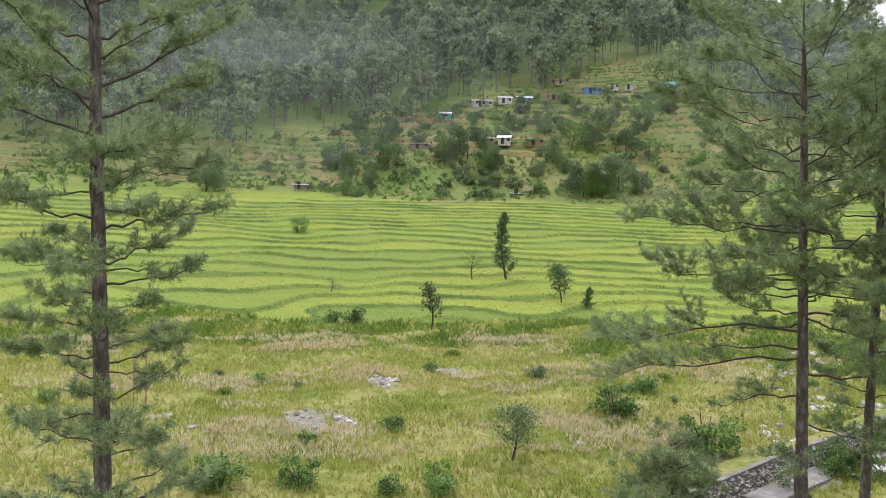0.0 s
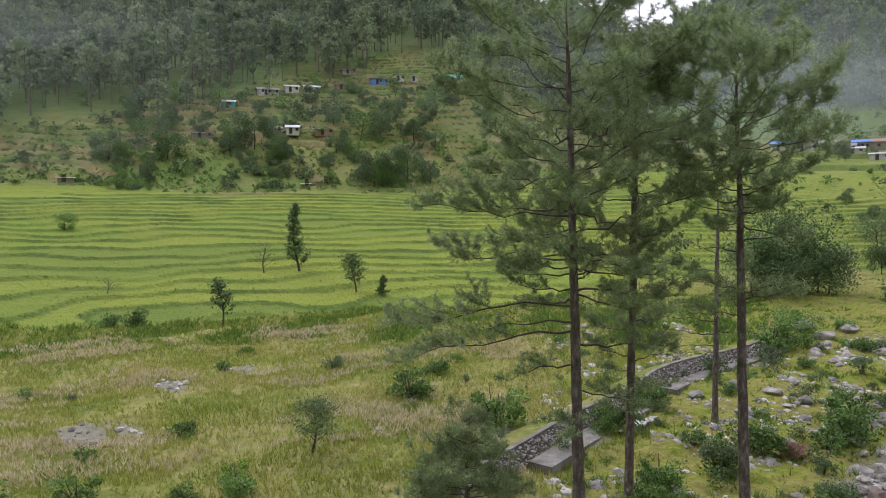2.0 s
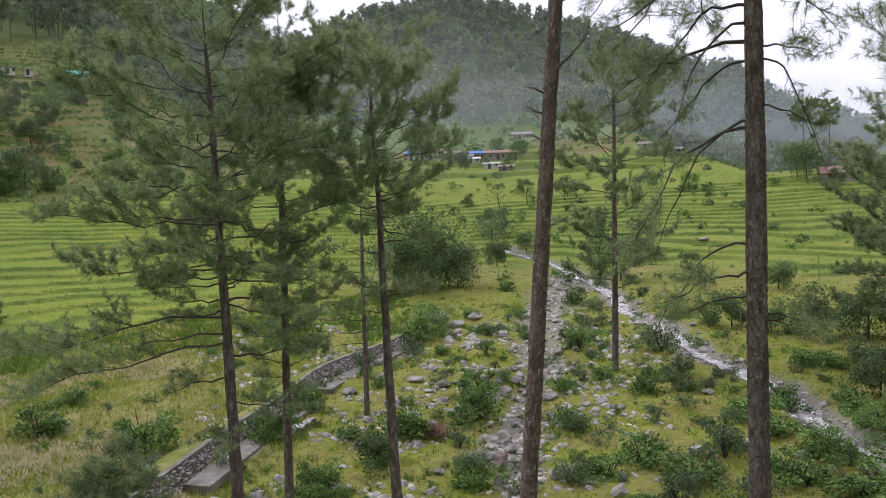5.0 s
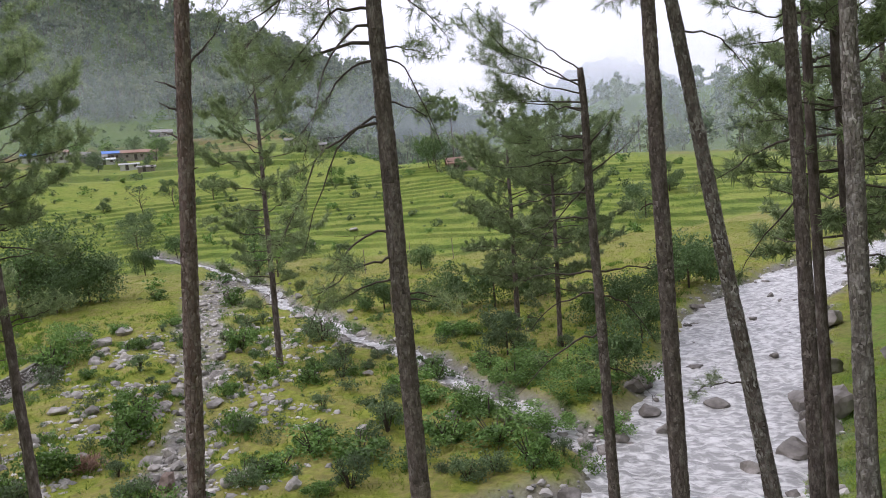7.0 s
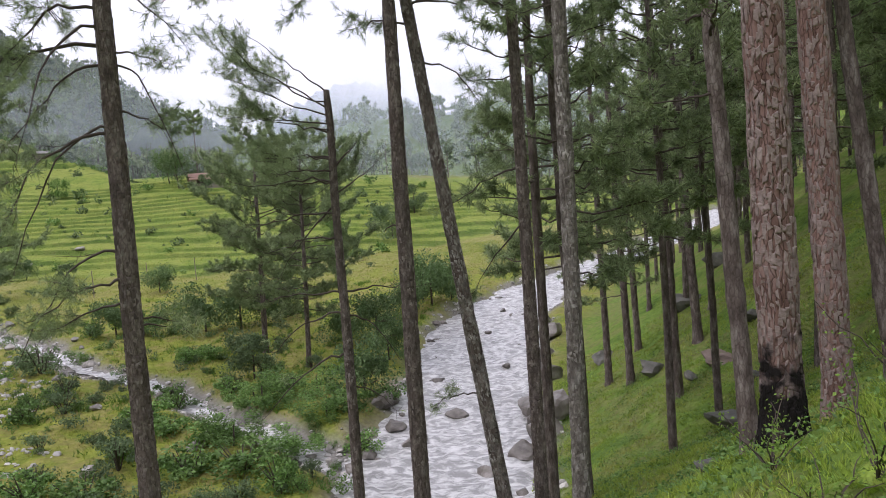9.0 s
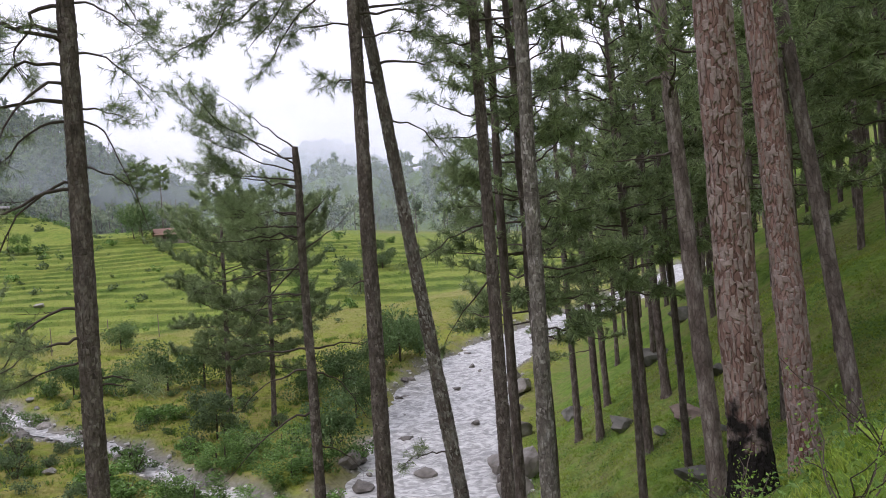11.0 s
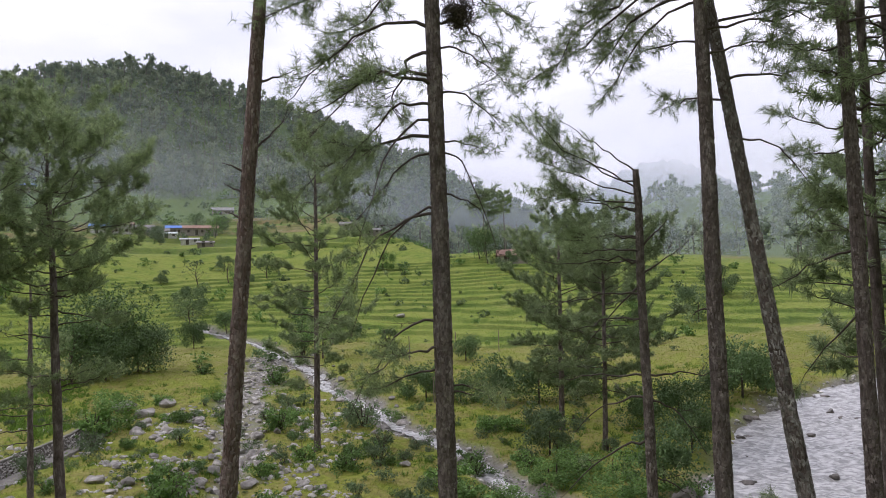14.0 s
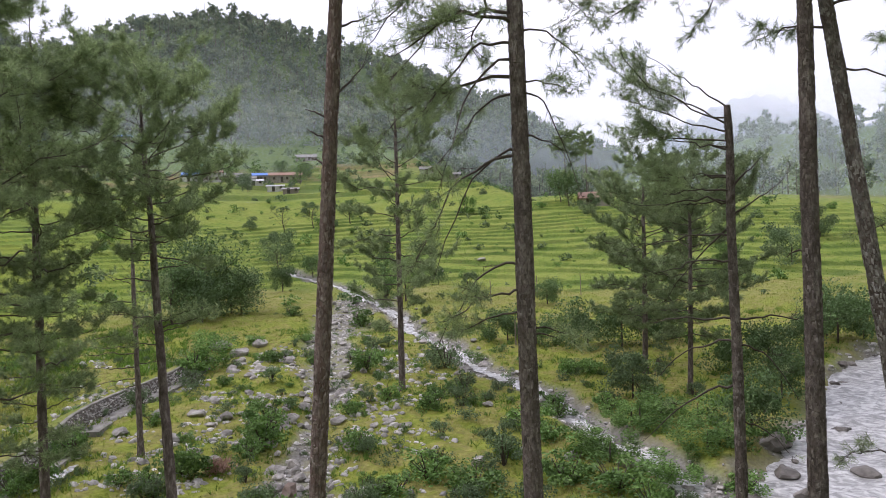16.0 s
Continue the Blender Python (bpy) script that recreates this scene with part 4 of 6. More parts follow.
pine("pine_tree", 12.02, 5.43, (-0.003, 0.006), 25, 0.188, [(15.2, 1.8), (17, 2.6), (20, 2.6), (25, 0.6)], 14, 107, GREY, blade=0.0085, tuft=0.19, count=20, droop=0.16, dense=2.6, plates=(0.05, 0.10, 0.008, 14.5, PLATE),
     specials=[(13.64, -26, 2.5, 0.45, -0.95), (12.79, -20, 2.2, 0.45, -0.95), (12.28, -30, 1.8, 0.35, -1.1), (11.4, -22, 1.4, 0.1, -0.9), (10.33, -26, 1.9, 0.25, -1.15), (12.6, -58, 2.3, 0.3, -0.6), (11.7, 6, 2.5, 0.3, -0.6), (14.6, -12, 3.0, 0.4, -0.6), (14.5, 20, 2.6, 0.3, -0.5), (14.7, -48, 2.6, 0.4, -0.6), (13.2, 22, 2.5, 0.3, -0.6),
               (14.3, 150, 1.5, 0.2, -0.6), (13.3, 160, 1.2, 0.1, -0.5), (12.5, 146, 1.2, 0.15, -0.6), (11.6, 165, 0.9, 0.1, -0.4), (10.7, 150, 0.9, 0.0, -0.5), (13.8, 130, 1.6, 0.2, -0.5), (7.6, -30, 1.2, 0.0, -0.3), (7.3, 150, 0.9, 0.1, -0.3), (8.0, -60, 1.5, 0.0, -0.3)],
     dead=[(8.4, -24, 1.55, 0.42, -1.3), (11.39, 156, 0.95, 0.6, -2.3), (10.4, -18, 1.5, 0.3, -1.6), (12.0, -35, 1.6, 0.1, -1.3), (7.2, 155, 0.5, 0.1, -0.2), (6.4, -20, 0.3, 0.3, 0)])
pine("pine_tree", 45.13, 30.73, (0.010, -0.015), 22.5, 0.24, [(4.5, 2.2), (8, 4.2), (12, 4.2), (16, 4.8), (19, 4.6), (21, 2.6), (22.5, 0.6)], 46, 108, "open pine with bare lower trunk on the stony flat", blade=0.036, tuft=0.30, count=12, dense=1.5)
pine("pine_tree", 15.98, 2.65, (0.002, -0.009), 11.84, 0.135, [(10.9, 0.5), (11.1, 0.5)], 1, 109, "half-dead pine with snapped top and lopsided limbs", blade=0.0085, tuft=0.19, count=22, taper=0.5, snapped=True, dense=2.6, plates=(0.05, 0.09, 0.007, 11.5, PLATE),
     specials=[(11.6, -10, 2.2, 0.36, 0.16), (11.45, -22, 2.0, 0.5, 0.1), (11.3, 0, 2.0, 0.3, 0.12), (11.12, -9, 2.1, 0.18, -0.1), (11.0, -30, 1.7, 0.15, 0.0), (10.37, -9, 1.7, 0.12, -0.05), (10.4, 14, 1.5, 0.1, -0.1), (9.9, 10, 1.2, 0.1, -0.2), (10.1, -40, 1.4, 0.1, -0.1)],
     dead=[(11.8, -10, 1.5, 0.8, 0.0), (10.18, 171, 0.6, 0.9, 0.0), (9.6, 171, 1.0, 0.6, 0.1), (9.4, -9, 1.3, -0.75, -0.3), (9.9, -9, 2.0, 0.12, -0.12), (9.19, -9, 2.0, 0.12, -0.22), (8.7, -20, 1.5, 0.1, -0.3), (7.52, 172, 1.5, 0.15, -0.2), (7.5, -9, 1.7, 0.08, -0.1), (6.96, 168, 1.1, 0.2, -1.1), (7.0, -15, 1.5, 0.2, -0.6), (6.2, -9, 1.8, -0.15, -0.5), (5.4, 165, 0.9, 0.0, -0.6)])
pine("pine_tree", 15.15, 1.17, (-0.0, 0.001), 26, 0.178, [(15, 1.5), (17, 2.8), (22, 2.4), (26, 0.6)], 14, 110, GREY, blade=0.0085, tuft=0.19, count=22, lift=0.4, droop=0.16, dense=2.3, plates=(0.05, 0.10, 0.008, 14.5, PLATE),
     specials=[(13.9, -6, 3.7, -0.05, -0.34), (14.2, 2, 2.9, 0.0, -0.45), (13.5, -2, 1.9, 0.0, -0.9), (13.7, 8, 2.6, 0.1, -0.5), (14.3, -14, 2.2, 0.1, -0.5), (12.4, 175, 1.6, 0.3, -0.3), (12.9, 165, 2.0, 0.2, -0.2), (7.5, 20, 0.5, 0.1, -0.3)])
pine("pine_tree", 15.69, -0.74, (-0.001, 0.131), 25, 0.165, [(13, 1.6), (15, 2.6), (20, 2.4), (25, 0.6)], 18, 111, "leaning grey-barked pine above the river", blade=0.0085, tuft=0.19, count=22, lift=0.5, droop=0.16, dense=2.2, plates=(0.05, 0.09, 0.008, 14, PLATE_LICHEN),
     specials=[(10.2, 170, 1.3, 0.25, -1.0), (11.0, 10, 1.5, 0.4, -0.3), (3.2, -10, 1.0, 0.1, -0.3), (11.4, 185, 1.9, 0.2, -0.3), (12.2, 0, 1.7, 0.3, -0.4), (12.6, 175, 2.0, 0.2, -0.3)])
pine("pine_tree", 16.14, -1.41, (0.0, 0.004), 25, 0.155, [(9.6, 1.4), (13, 2.6), (18, 2.8), (25, 0.6)], 26, 112, GREY, blade=0.010, tuft=0.20, count=20, lift=0.4, droop=0.1, dense=1.2, plates=(0.05, 0.10, 0.008, 14, PLATE), specials=[(8.0, 10, 1.6, -0.2, -0.3), (6.8, 0, 1.2, -0.9, -0.3)])
pine("pine_tree", 20.09, -2.10, (0.001, 0.005), 23, 0.155, [(8, 1.5), (12, 2.8), (18, 2.8), (23, 0.6)], 28, 113, "tall dark-barked pine on the river bank", blade=0.016, count=16, dense=1.1)
pine("pine_tree", 14.06, -1.98, (-0.001, -0.007), 25, 0.165, [(9.5, 1.2), (13, 2.4), (18, 2.8), (25, 0.6)], 24, 114, "straight pine with lichen-grey plated bark", blade=0.010, tuft=0.20, count=20, dense=1.2, bark_mat=BARK_LICHEN, plates=(0.05, 0.10, 0.008, 13, PLATE_LICHEN))
FOREST = "slender pine in the dense wood on the slope"
for i, (x, y, lean, r, low) in enumerate([(31.2, -8.7, (0.005, 0.019), 0.27, 8), (37.6, -8.2, (0.007, 0.031), 0.20, 6), (39.8, -7.5, (0.003, 0.014), 0.20, 7), (43.8, -10.1, (0.006, 0.026), 0.2, 6),
                                           (52.9, -13.1, (0, 0), 0.16, 6), (37.2, -11.6, (0.02, 0.05), 0.24, 9), (41.8, -13.9, (0.008, 0.024), 0.2, 8), (13.28, -4.97, (0.019, 0.053), 0.17, 8),
                                           (14.04, -8.03, (0.048, 0.089), 0.16, 9)]):
    pine("pine_tree", x, y, lean, 20 + (i * 7) % 4, r, [(low - 1.5, 1.8), (low + 1, 2.8), (low + 6, 3.2), (20, 0.8)], 26, 120 + i, FOREST, blade=0.032, count=11, dense=1.3, group="pines of the wood")
pine("pine_tree", 8.85, -3.68, (0.008, 0.019), 27, 0.235, [(16, 2), (20, 3), (27, 0.6)], 14, 140, "thick old pine with reddish plated bark, charred at the foot", bark_mat=BARK_CHAR, taper=0.45, plates=(0.055, 0.12, 0.009, 9, PLATE_CHAR))
pine("pine_tree", 11.37, -5.61, (0.016, 0.032), 27, 0.225, [(15, 2), (20, 3), (27, 0.6)], 14, 141, "thick old pine with reddish plated bark on the slope", bark_mat=BARK_RED, taper=0.45, plates=(0.055, 0.12, 0.009, 10, PLATE_RED))
pine("pine_tree", 57.87, 16.21, (0.01, -0.03), 16.5, 0.24, [(3.5, 2.6), (6, 4.2), (9, 5.2), (12, 5.2), (15, 3.6), (16.5, 1.4)], 60, 142, "bushy pine on the grassy flat by the river", blade=0.042, tuft=0.33, count=11, dense=1.4)
pine("pine_tree", 51.21, 11.33, (0.008, -0.03), 15.5, 0.19, [(4.0, 2.6), (7, 4.4), (10, 5.4), (13, 4.8), (15, 2.6), (15.5, 1.0)], 58, 143, "bushy pine on the grassy flat by the river", blade=0.040, tuft=0.32, count=11, dense=1.4)
pine("young_pine", 7.76, 23.97, (0, 0), 5.2, 0.09, [(0.8, 1.2), (2, 1.8), (3.2, 1.7), (4.4, 1.0), (5.2, 0.3)], 70, 144, "young bushy pine at the foot of the slope", dense=2.2)


MOSSY = island(mat("short_grass", [(0.17, 0.235, 0.03), (0.27, 0.315, 0.05), (0.35, 0.315, 0.10)], 0.25, 0.7, leaf=0.3), 0.3)


# ---- mist and distance ----
def mist_material(name, amount, z0, z1, fade, scale, tint=(0.80, 0.86, 0.93), own_glow=0.0):
    """Thin drifting cloud: part of the light passes, part is scattered, or emitted if given a glow. It thins out above
    z1 and below z0.
    """
    m = bpy.data.materials.new(name)
    m.use_nodes = True
    n, l = m.node_tree.nodes, m.node_tree.links
    n.remove(n["Principled BSDF"])
    tc, nz, sep = n.new("ShaderNodeTexCoord"), n.new("ShaderNodeTexNoise"), n.new("ShaderNodeSeparateXYZ")
    nz.inputs["Scale"].default_value, nz.inputs["Detail"].default_value = scale, 4
    l.new(tc.outputs["Object"], nz.inputs["Vector"])
    l.new(tc.outputs["Object"], sep.inputs[0])
    cr = n.new("ShaderNodeMapRange")
    cr.interpolation_type = "SMOOTHSTEP"
    cr.inputs["From Min"].default_value, cr.inputs["From Max"].default_value = 0.3, 0.68
    cr.inputs["To Min"].default_value, cr.inputs["To Max"].default_value = amount * 0.45, amount
    l.new(nz.outputs["Fac"], cr.inputs["Value"])
    val = cr.outputs["Result"]
    for a, b in ((z1 + fade, z1), (z0 - fade, z0)):
        mr, mul = n.new("ShaderNodeMapRange"), n.new("ShaderNodeMath")
        mr.interpolation_type = "SMOOTHSTEP"
        mr.inputs["From Min"].default_value, mr.inputs["From Max"].default_value = min(a, b), max(a, b)
        if a > b:
            mr.inputs["To Min"].default_value, mr.inputs["To Max"].default_value = 1, 0
        mul.operation = "MULTIPLY"
        l.new(sep.outputs["Z"], mr.inputs["Value"])
        l.new(val, mul.inputs[0])
        l.new(mr.outputs["Result"], mul.inputs[1])
        val = mul.outputs[0]
    edge = n.new("ShaderNodeAttribute")
    edge.attribute_name = "edge"
    mul = n.new("ShaderNodeMath")
    mul.operation = "MULTIPLY"
    l.new(val, mul.inputs[0])
    l.new(edge.outputs["Fac"], mul.inputs[1])
    clear, grey, glow, both, mx = n.new("ShaderNodeBsdfTransparent"), n.new("ShaderNodeBsdfDiffuse"), n.new("ShaderNodeBsdfTranslucent"), n.new("ShaderNodeMixShader"), n.new("ShaderNodeMixShader")
    grey.inputs["Color"].default_value = glow.inputs["Color"].default_value = (*tint, 1)
    l.new(grey.outputs[0], both.inputs[1])
    l.new(glow.outputs[0], both.inputs[2])
    l.new(mul.outputs[0], mx.inputs[0])
    l.new(clear.outputs[0], mx.inputs[1])
    l.new(both.outputs[0], mx.inputs[2])
    # added emission in place of scattering, to brighten the sheet
    if own_glow:
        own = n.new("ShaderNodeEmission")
        own.inputs["Color"].default_value, own.inputs["Strength"].default_value = (*tint, 1), own_glow
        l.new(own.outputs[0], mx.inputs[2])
    l.new(mx.outputs[0], n["Material Output"].inputs["Surface"])
    return m


def mist(name, d, b0, b1, low, high, material, label):
    ang = np.radians(np.linspace(b0, b1, 60))
    zs = np.linspace(low, high, 12)
    r = d * (1 + 0.05 * np.sin(ang * 7))
    X, Y = np.repeat((r * np.sin(ang))[None], 12, 0), np.repeat((r * np.cos(ang))[None], 12, 0)
    v = np.stack([X, Y, np.repeat(zs[:, None], 60, 1)], -1).reshape(-1, 3)
    i, j = np.arange(11)[:, None] * 60, np.arange(59)[None]
    f = np.stack([i + j, i + j + 1, i + 61 + j, i + 60 + j], -1).reshape(-1, 4)
    me = mesh_from(name, v, f, material, shade=True)
    e = np.tile(np.clip(np.minimum(np.arange(60), 59 - np.arange(60)) / 12, 0, 1), 12)
    me.attributes.new("edge", "FLOAT", "POINT").data.foreach_set("value", (e * e * (3 - 2 * e)).astype(np.float32))
    return tagged(new(name, me), label, "mist", kind="stuff")


HAZE = "thin damp haze hanging in the valley air"
for d, a in ((232, 0.06), (312, 0.17), (430, 0.13)):
    mist("haze", d, -60, 135, -5, d * 0.42, mist_material("haze", a, -50, d * 0.16, d * 0.22, 0.008), HAZE)
CLOUD = "pale morning mist lying against the foot of the hills"
mist("mist_bank", 392, 30, 66, 20, 170, mist_material("mist", 0.32, 40, 60, 30, 0.013), CLOUD)
mist("mist_bank", 455, 50, 80, 20, 180, mist_material("mist", 0.62, 30, 52, 48, 0.012, (0.70, 0.78, 0.86)), CLOUD)
mist("mist_bank", 330, 74, 112, 0, 120, mist_material("mist", 0.30, 20, 45, 30, 0.012, (0.70, 0.78, 0.86)), CLOUD)
# these two sheets glow by themselves to look as bright as daylit cloud
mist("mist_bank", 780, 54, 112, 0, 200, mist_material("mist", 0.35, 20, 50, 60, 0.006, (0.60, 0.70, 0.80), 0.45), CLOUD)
mist("backdrop_cloud", 1420, 44, 124, 60, 480, mist_material("cloud", 1.0, 225, 300, 120, 0.0035, (0.92, 0.95, 1.0), 0.86), "low white cloud sheet with a glow of its own, covering the far mountain tops")


def far_range():
    """A far range that closes the valley, its blue standing for haze."""
    b = np.radians(np.linspace(45, 118, 220))
    crest = 235 + 45 * np.sin(b * 9 + 1) + 40 * np.sin(b * 23) + 8 * np.random.RandomState(3).normal(size=220)
    rows = []
    for k, s in enumerate((1500, 1600, 1720, 1850, 2000)):
        q = k / 4
        rows.append(np.stack([s * np.sin(b), s * np.cos(b), 10 + crest * q ** 0.8 + (0 if k in (0, 4) else 12) * np.sin(b * 40 + k)], 1))
    v = np.concatenate(rows)
    i, j = np.arange(4)[:, None] * 220, np.arange(219)[None]
    f = np.stack([i + j, i + 220 + j, i + 221 + j, i + j + 1], -1).reshape(-1, 4)
    # the distance haze is put into this blue-grey base colour
    m = mat("hazed_range_slopes", [(0.13, 0.175, 0.21), (0.20, 0.25, 0.29)], 0.01, 1.0)
    tagged(new("backdrop_range", mesh_from("backdrop_range", v, f, m, shade=True)), "wooded mountain range far up the valley, coloured blue-grey for haze", "mountain", kind="structure")


far_range()


# ---- houses ----
def box(sx, sy, sz, cx=0.0, cy=0.0, cz=0.0, slant=0.0):
    """Vertices and quads of a block on z = cz with slightly chamfered upright edges."""
    c = 0.04 * min(sx, sy)
    ring = [(-sx / 2 + c, -sy / 2), (sx / 2 - c, -sy / 2), (sx / 2, -sy / 2 + c), (sx / 2, sy / 2 - c), (sx / 2 - c, sy / 2), (-sx / 2 + c, sy / 2), (-sx / 2, sy / 2 - c), (-sx / 2, -sy / 2 + c)]
    v = [(x + cx, y + cy, cz) for x, y in ring] + [(x + cx, y + cy, cz + sz + slant * (y / sy + 0.5)) for x, y in ring] + [(cx, cy, cz), (cx, cy, cz + sz + slant * 0.5)]
    q = [(i, (i + 1) % 8, 8 + (i + 1) % 8, 8 + i) for i in range(8)]
    t = [((i + 1) % 8, i, 16) for i in range(8)] + [(8 + i, 8 + (i + 1) % 8, 17) for i in range(8)]
    return np.array(v), [np.array(q), np.array(t)]


def block(name, parent, m, *size, label="", slant=0.0):
    v, f = box(*size, slant=slant)
    return part(name, mesh_from(name, v, f, m), parent, label)


def roof_mesh(w, d, rise, m, over=0.45, thick=0.12, ribs=True):
    """A gabled roof of two thick slopes with a ridge along x."""
    hw, hd = w / 2 + over, d / 2 + over
    drop = rise * over / (d / 2)
    v, f = [], []
    for sgn in (-1, 1):
        o = len(v)
        for x in (-hw, hw):
            v += [(x, 0, rise), (x, sgn * hd, -drop), (x, sgn * hd, -drop - thick), (x, 0, rise - thick)]
        f += [(o, o + 1, o + 5, o + 4), (o + 3, o + 7, o + 6, o + 2), (o + 1, o + 2, o + 6, o + 5), (o, o + 4, o + 7, o + 3), (o, o + 3, o + 2, o + 1), (o + 4, o + 5, o + 6, o + 7)]
        if ribs:
            for x in np.arange(-hw + 0.2, hw, 0.6):
                o = len(v)
                for xx in (x, x + 0.08):
                    v += [(xx, 0, rise + 0.03), (xx, sgn * hd, -drop + 0.03), (xx, sgn * hd, -drop), (xx, 0, rise)]
                f += [(o, o + 1, o + 5, o + 4), (o, o + 3, o + 2, o + 1), (o + 4, o + 5, o + 6, o + 7)]
    return mesh_from("roof", np.array(v), np.array(f), m)


def house(x, y, turn, w, d, h, wall, roof, label, rise=0.9, windows=2, storeys=1, shed=False, trim=None, gable=True):
    """A village house: walls, gables, roof, door and windows with frames; the front looks along -y before the turn."""
    w, h = w * 0.82, h * 0.8
    hs = thing("house" if not shed else "shed", spot(x, y, turn, 0.75), label, "house" if not shed else "shed", "village houses")
    block("wall", hs, wall, w, d, h + 0.5)
    top = 0.5 + h
    if gable:
        r = part("roof", roof_mesh(w, d, rise, roof), hs)
        r.location = (0, 0, top + 0.1)
        gv = np.array([(sx * (w / 2 - 0.02), sy * d / 2, top) for sx in (-1, 1) for sy in (-1, 1)] + [(sx * (w / 2 - 0.02), 0, top + rise) for sx in (-1, 1)])
        part("gable", mesh_from("gable", gv[[0, 1, 4]], np.array([(0, 1, 2)]), wall), hs)
        part("gable", mesh_from("gable", gv[[2, 3, 5]], np.array([(0, 2, 1)]), wall), hs)
    else:
        v, f = box(w + 0.7, d + 0.9, 0.1, 0, 0, top + 0.02, slant=0.0)
        v[:, 2] += (v[:, 1] / d) * rise * 0.5 + rise * 0.25
        part("roof", mesh_from("roof", v, f, roof), hs)
    sh = h / storeys
    for k in range(storeys):
        z = 0.5 + k * sh
        if k == 0:
            block("door", hs, DARKWOOD, 0.95, 0.10, 1.9, -w * 0.12, -d / 2 - 0.02, z)
        for i in range(windows):
            wx = -w / 2 + w * (i + 0.5) / windows + (0.5 if k == 0 else 0)
            if k == 0 and abs(wx + w * 0.12) < 0.95:
                continue
            wf = block("window", hs, trim or TIMBER, 0.95, 0.12, 1.05, wx, -d / 2 - 0.02, z + 0.85)
            block("pane", wf, DARKWOOD, 0.75, 0.06, 0.85, wx, -d / 2 - 0.07, z + 0.95)
    return hs


house(-7.7, 236.6, 5, 7.5, 4, 2.0, TIMBER, TIN, "low hut with white tin roof and dark open front", 0.7, 2, gable=False)
house(19.4, 234.7, -10, 4.6, 4, 2.5, PLASTER, TIN, "small whitewashed hut with tin roof among shrubs", 0.8, 2)
house(13.5, 236.5, 0, 6, 3.5, 1.9, STONEWALL, SLATE, "low stone shed with slate roof on the terrace", 0.6, 2, shed=True)
house(28.7, 233.5, 5, 7, 3.5, 2.2, RUST, TIN, "rust-coloured shed with pale roof among bushes", 0.6, 2, shed=True, gable=False)
house(0.3, 263.1, 0, 5, 4, 2.6, TURQUOISE, TIN, "tiny hut with turquoise door hidden in trees", 0.7, 1)
house(14.0, 276.0, 3, 9, 4.5, 2.4, PLASTER, SLATE, "whitewashed hill house with grey slate roof", 0.9, 3)
house(22.5, 276.5, 0, 6, 4.2, 2.5, PLASTER, TIN, "white house with bright tin roof on the hill", 0.7, 2)
house(29.8, 276.0, -4, 6.5, 4.2, 2.6, GREENPAINT, TIN, "pale green house with tin roof on the hill", 0.8, 2)
house(41.0, 276.0, 0, 6.5, 3.6, 2.0, RUST, SLATE, "brown shed on the upper terrace", 0.5, 2, shed=True, gable=False)
house(55.6, 279.5, -6, 8, 4.5, 2.6, BLUE, SLATE, "blue walled house with dark roof near the hilltop", 0.7, 3, gable=False)
house(63.0, 278.0, -6, 4.5, 4, 2.8, PLASTER, SLATE, "square white house near the hilltop", 0.5, 2, gable=False)
house(68.6, 276.0, -8, 3.2, 3, 2.4, PLASTER, TIN, "small white outhouse near the hilltop", 0.4, 1, shed=True, gable=False)
house(46.0, 292.0, 0, 7, 4, 1.8, STONEWALL, RUST, "low brown roofed shelter on the hilltop field", 0.5, 2, shed=True)
house(83.4, 275.5, -14, 9, 6, 2.6, STONEWALL, TURQUOISE, "house with bright turquoise hipped roof by the forest", 1.5, 3)
house(78.0, 276.5, -14, 4, 3.4, 2.0, TIMBER, SLATE, "small lean-to beside the turquoise roofed house", 0.4, 1, shed=True, gable=False)
house(-39.7, 206.8, 8, 4.5, 2.8, 1.3, STONEWALL, TIN, "low field shelter with pale tin roof", 0.4, 1, shed=True, gable=False)
house(20.0, 197.0, 0, 4.0, 2.4, 0.7, STONEWALL, TIN, "pale tin covered stack at the field edge", 0.3, 1, shed=True, gable=False)
house(25.2, 197.2, 3, 6.0, 2.4, 0.6, STONEWALL, SLATE, "low slate covered stack at the field edge", 0.3, 1, shed=True, gable=False)
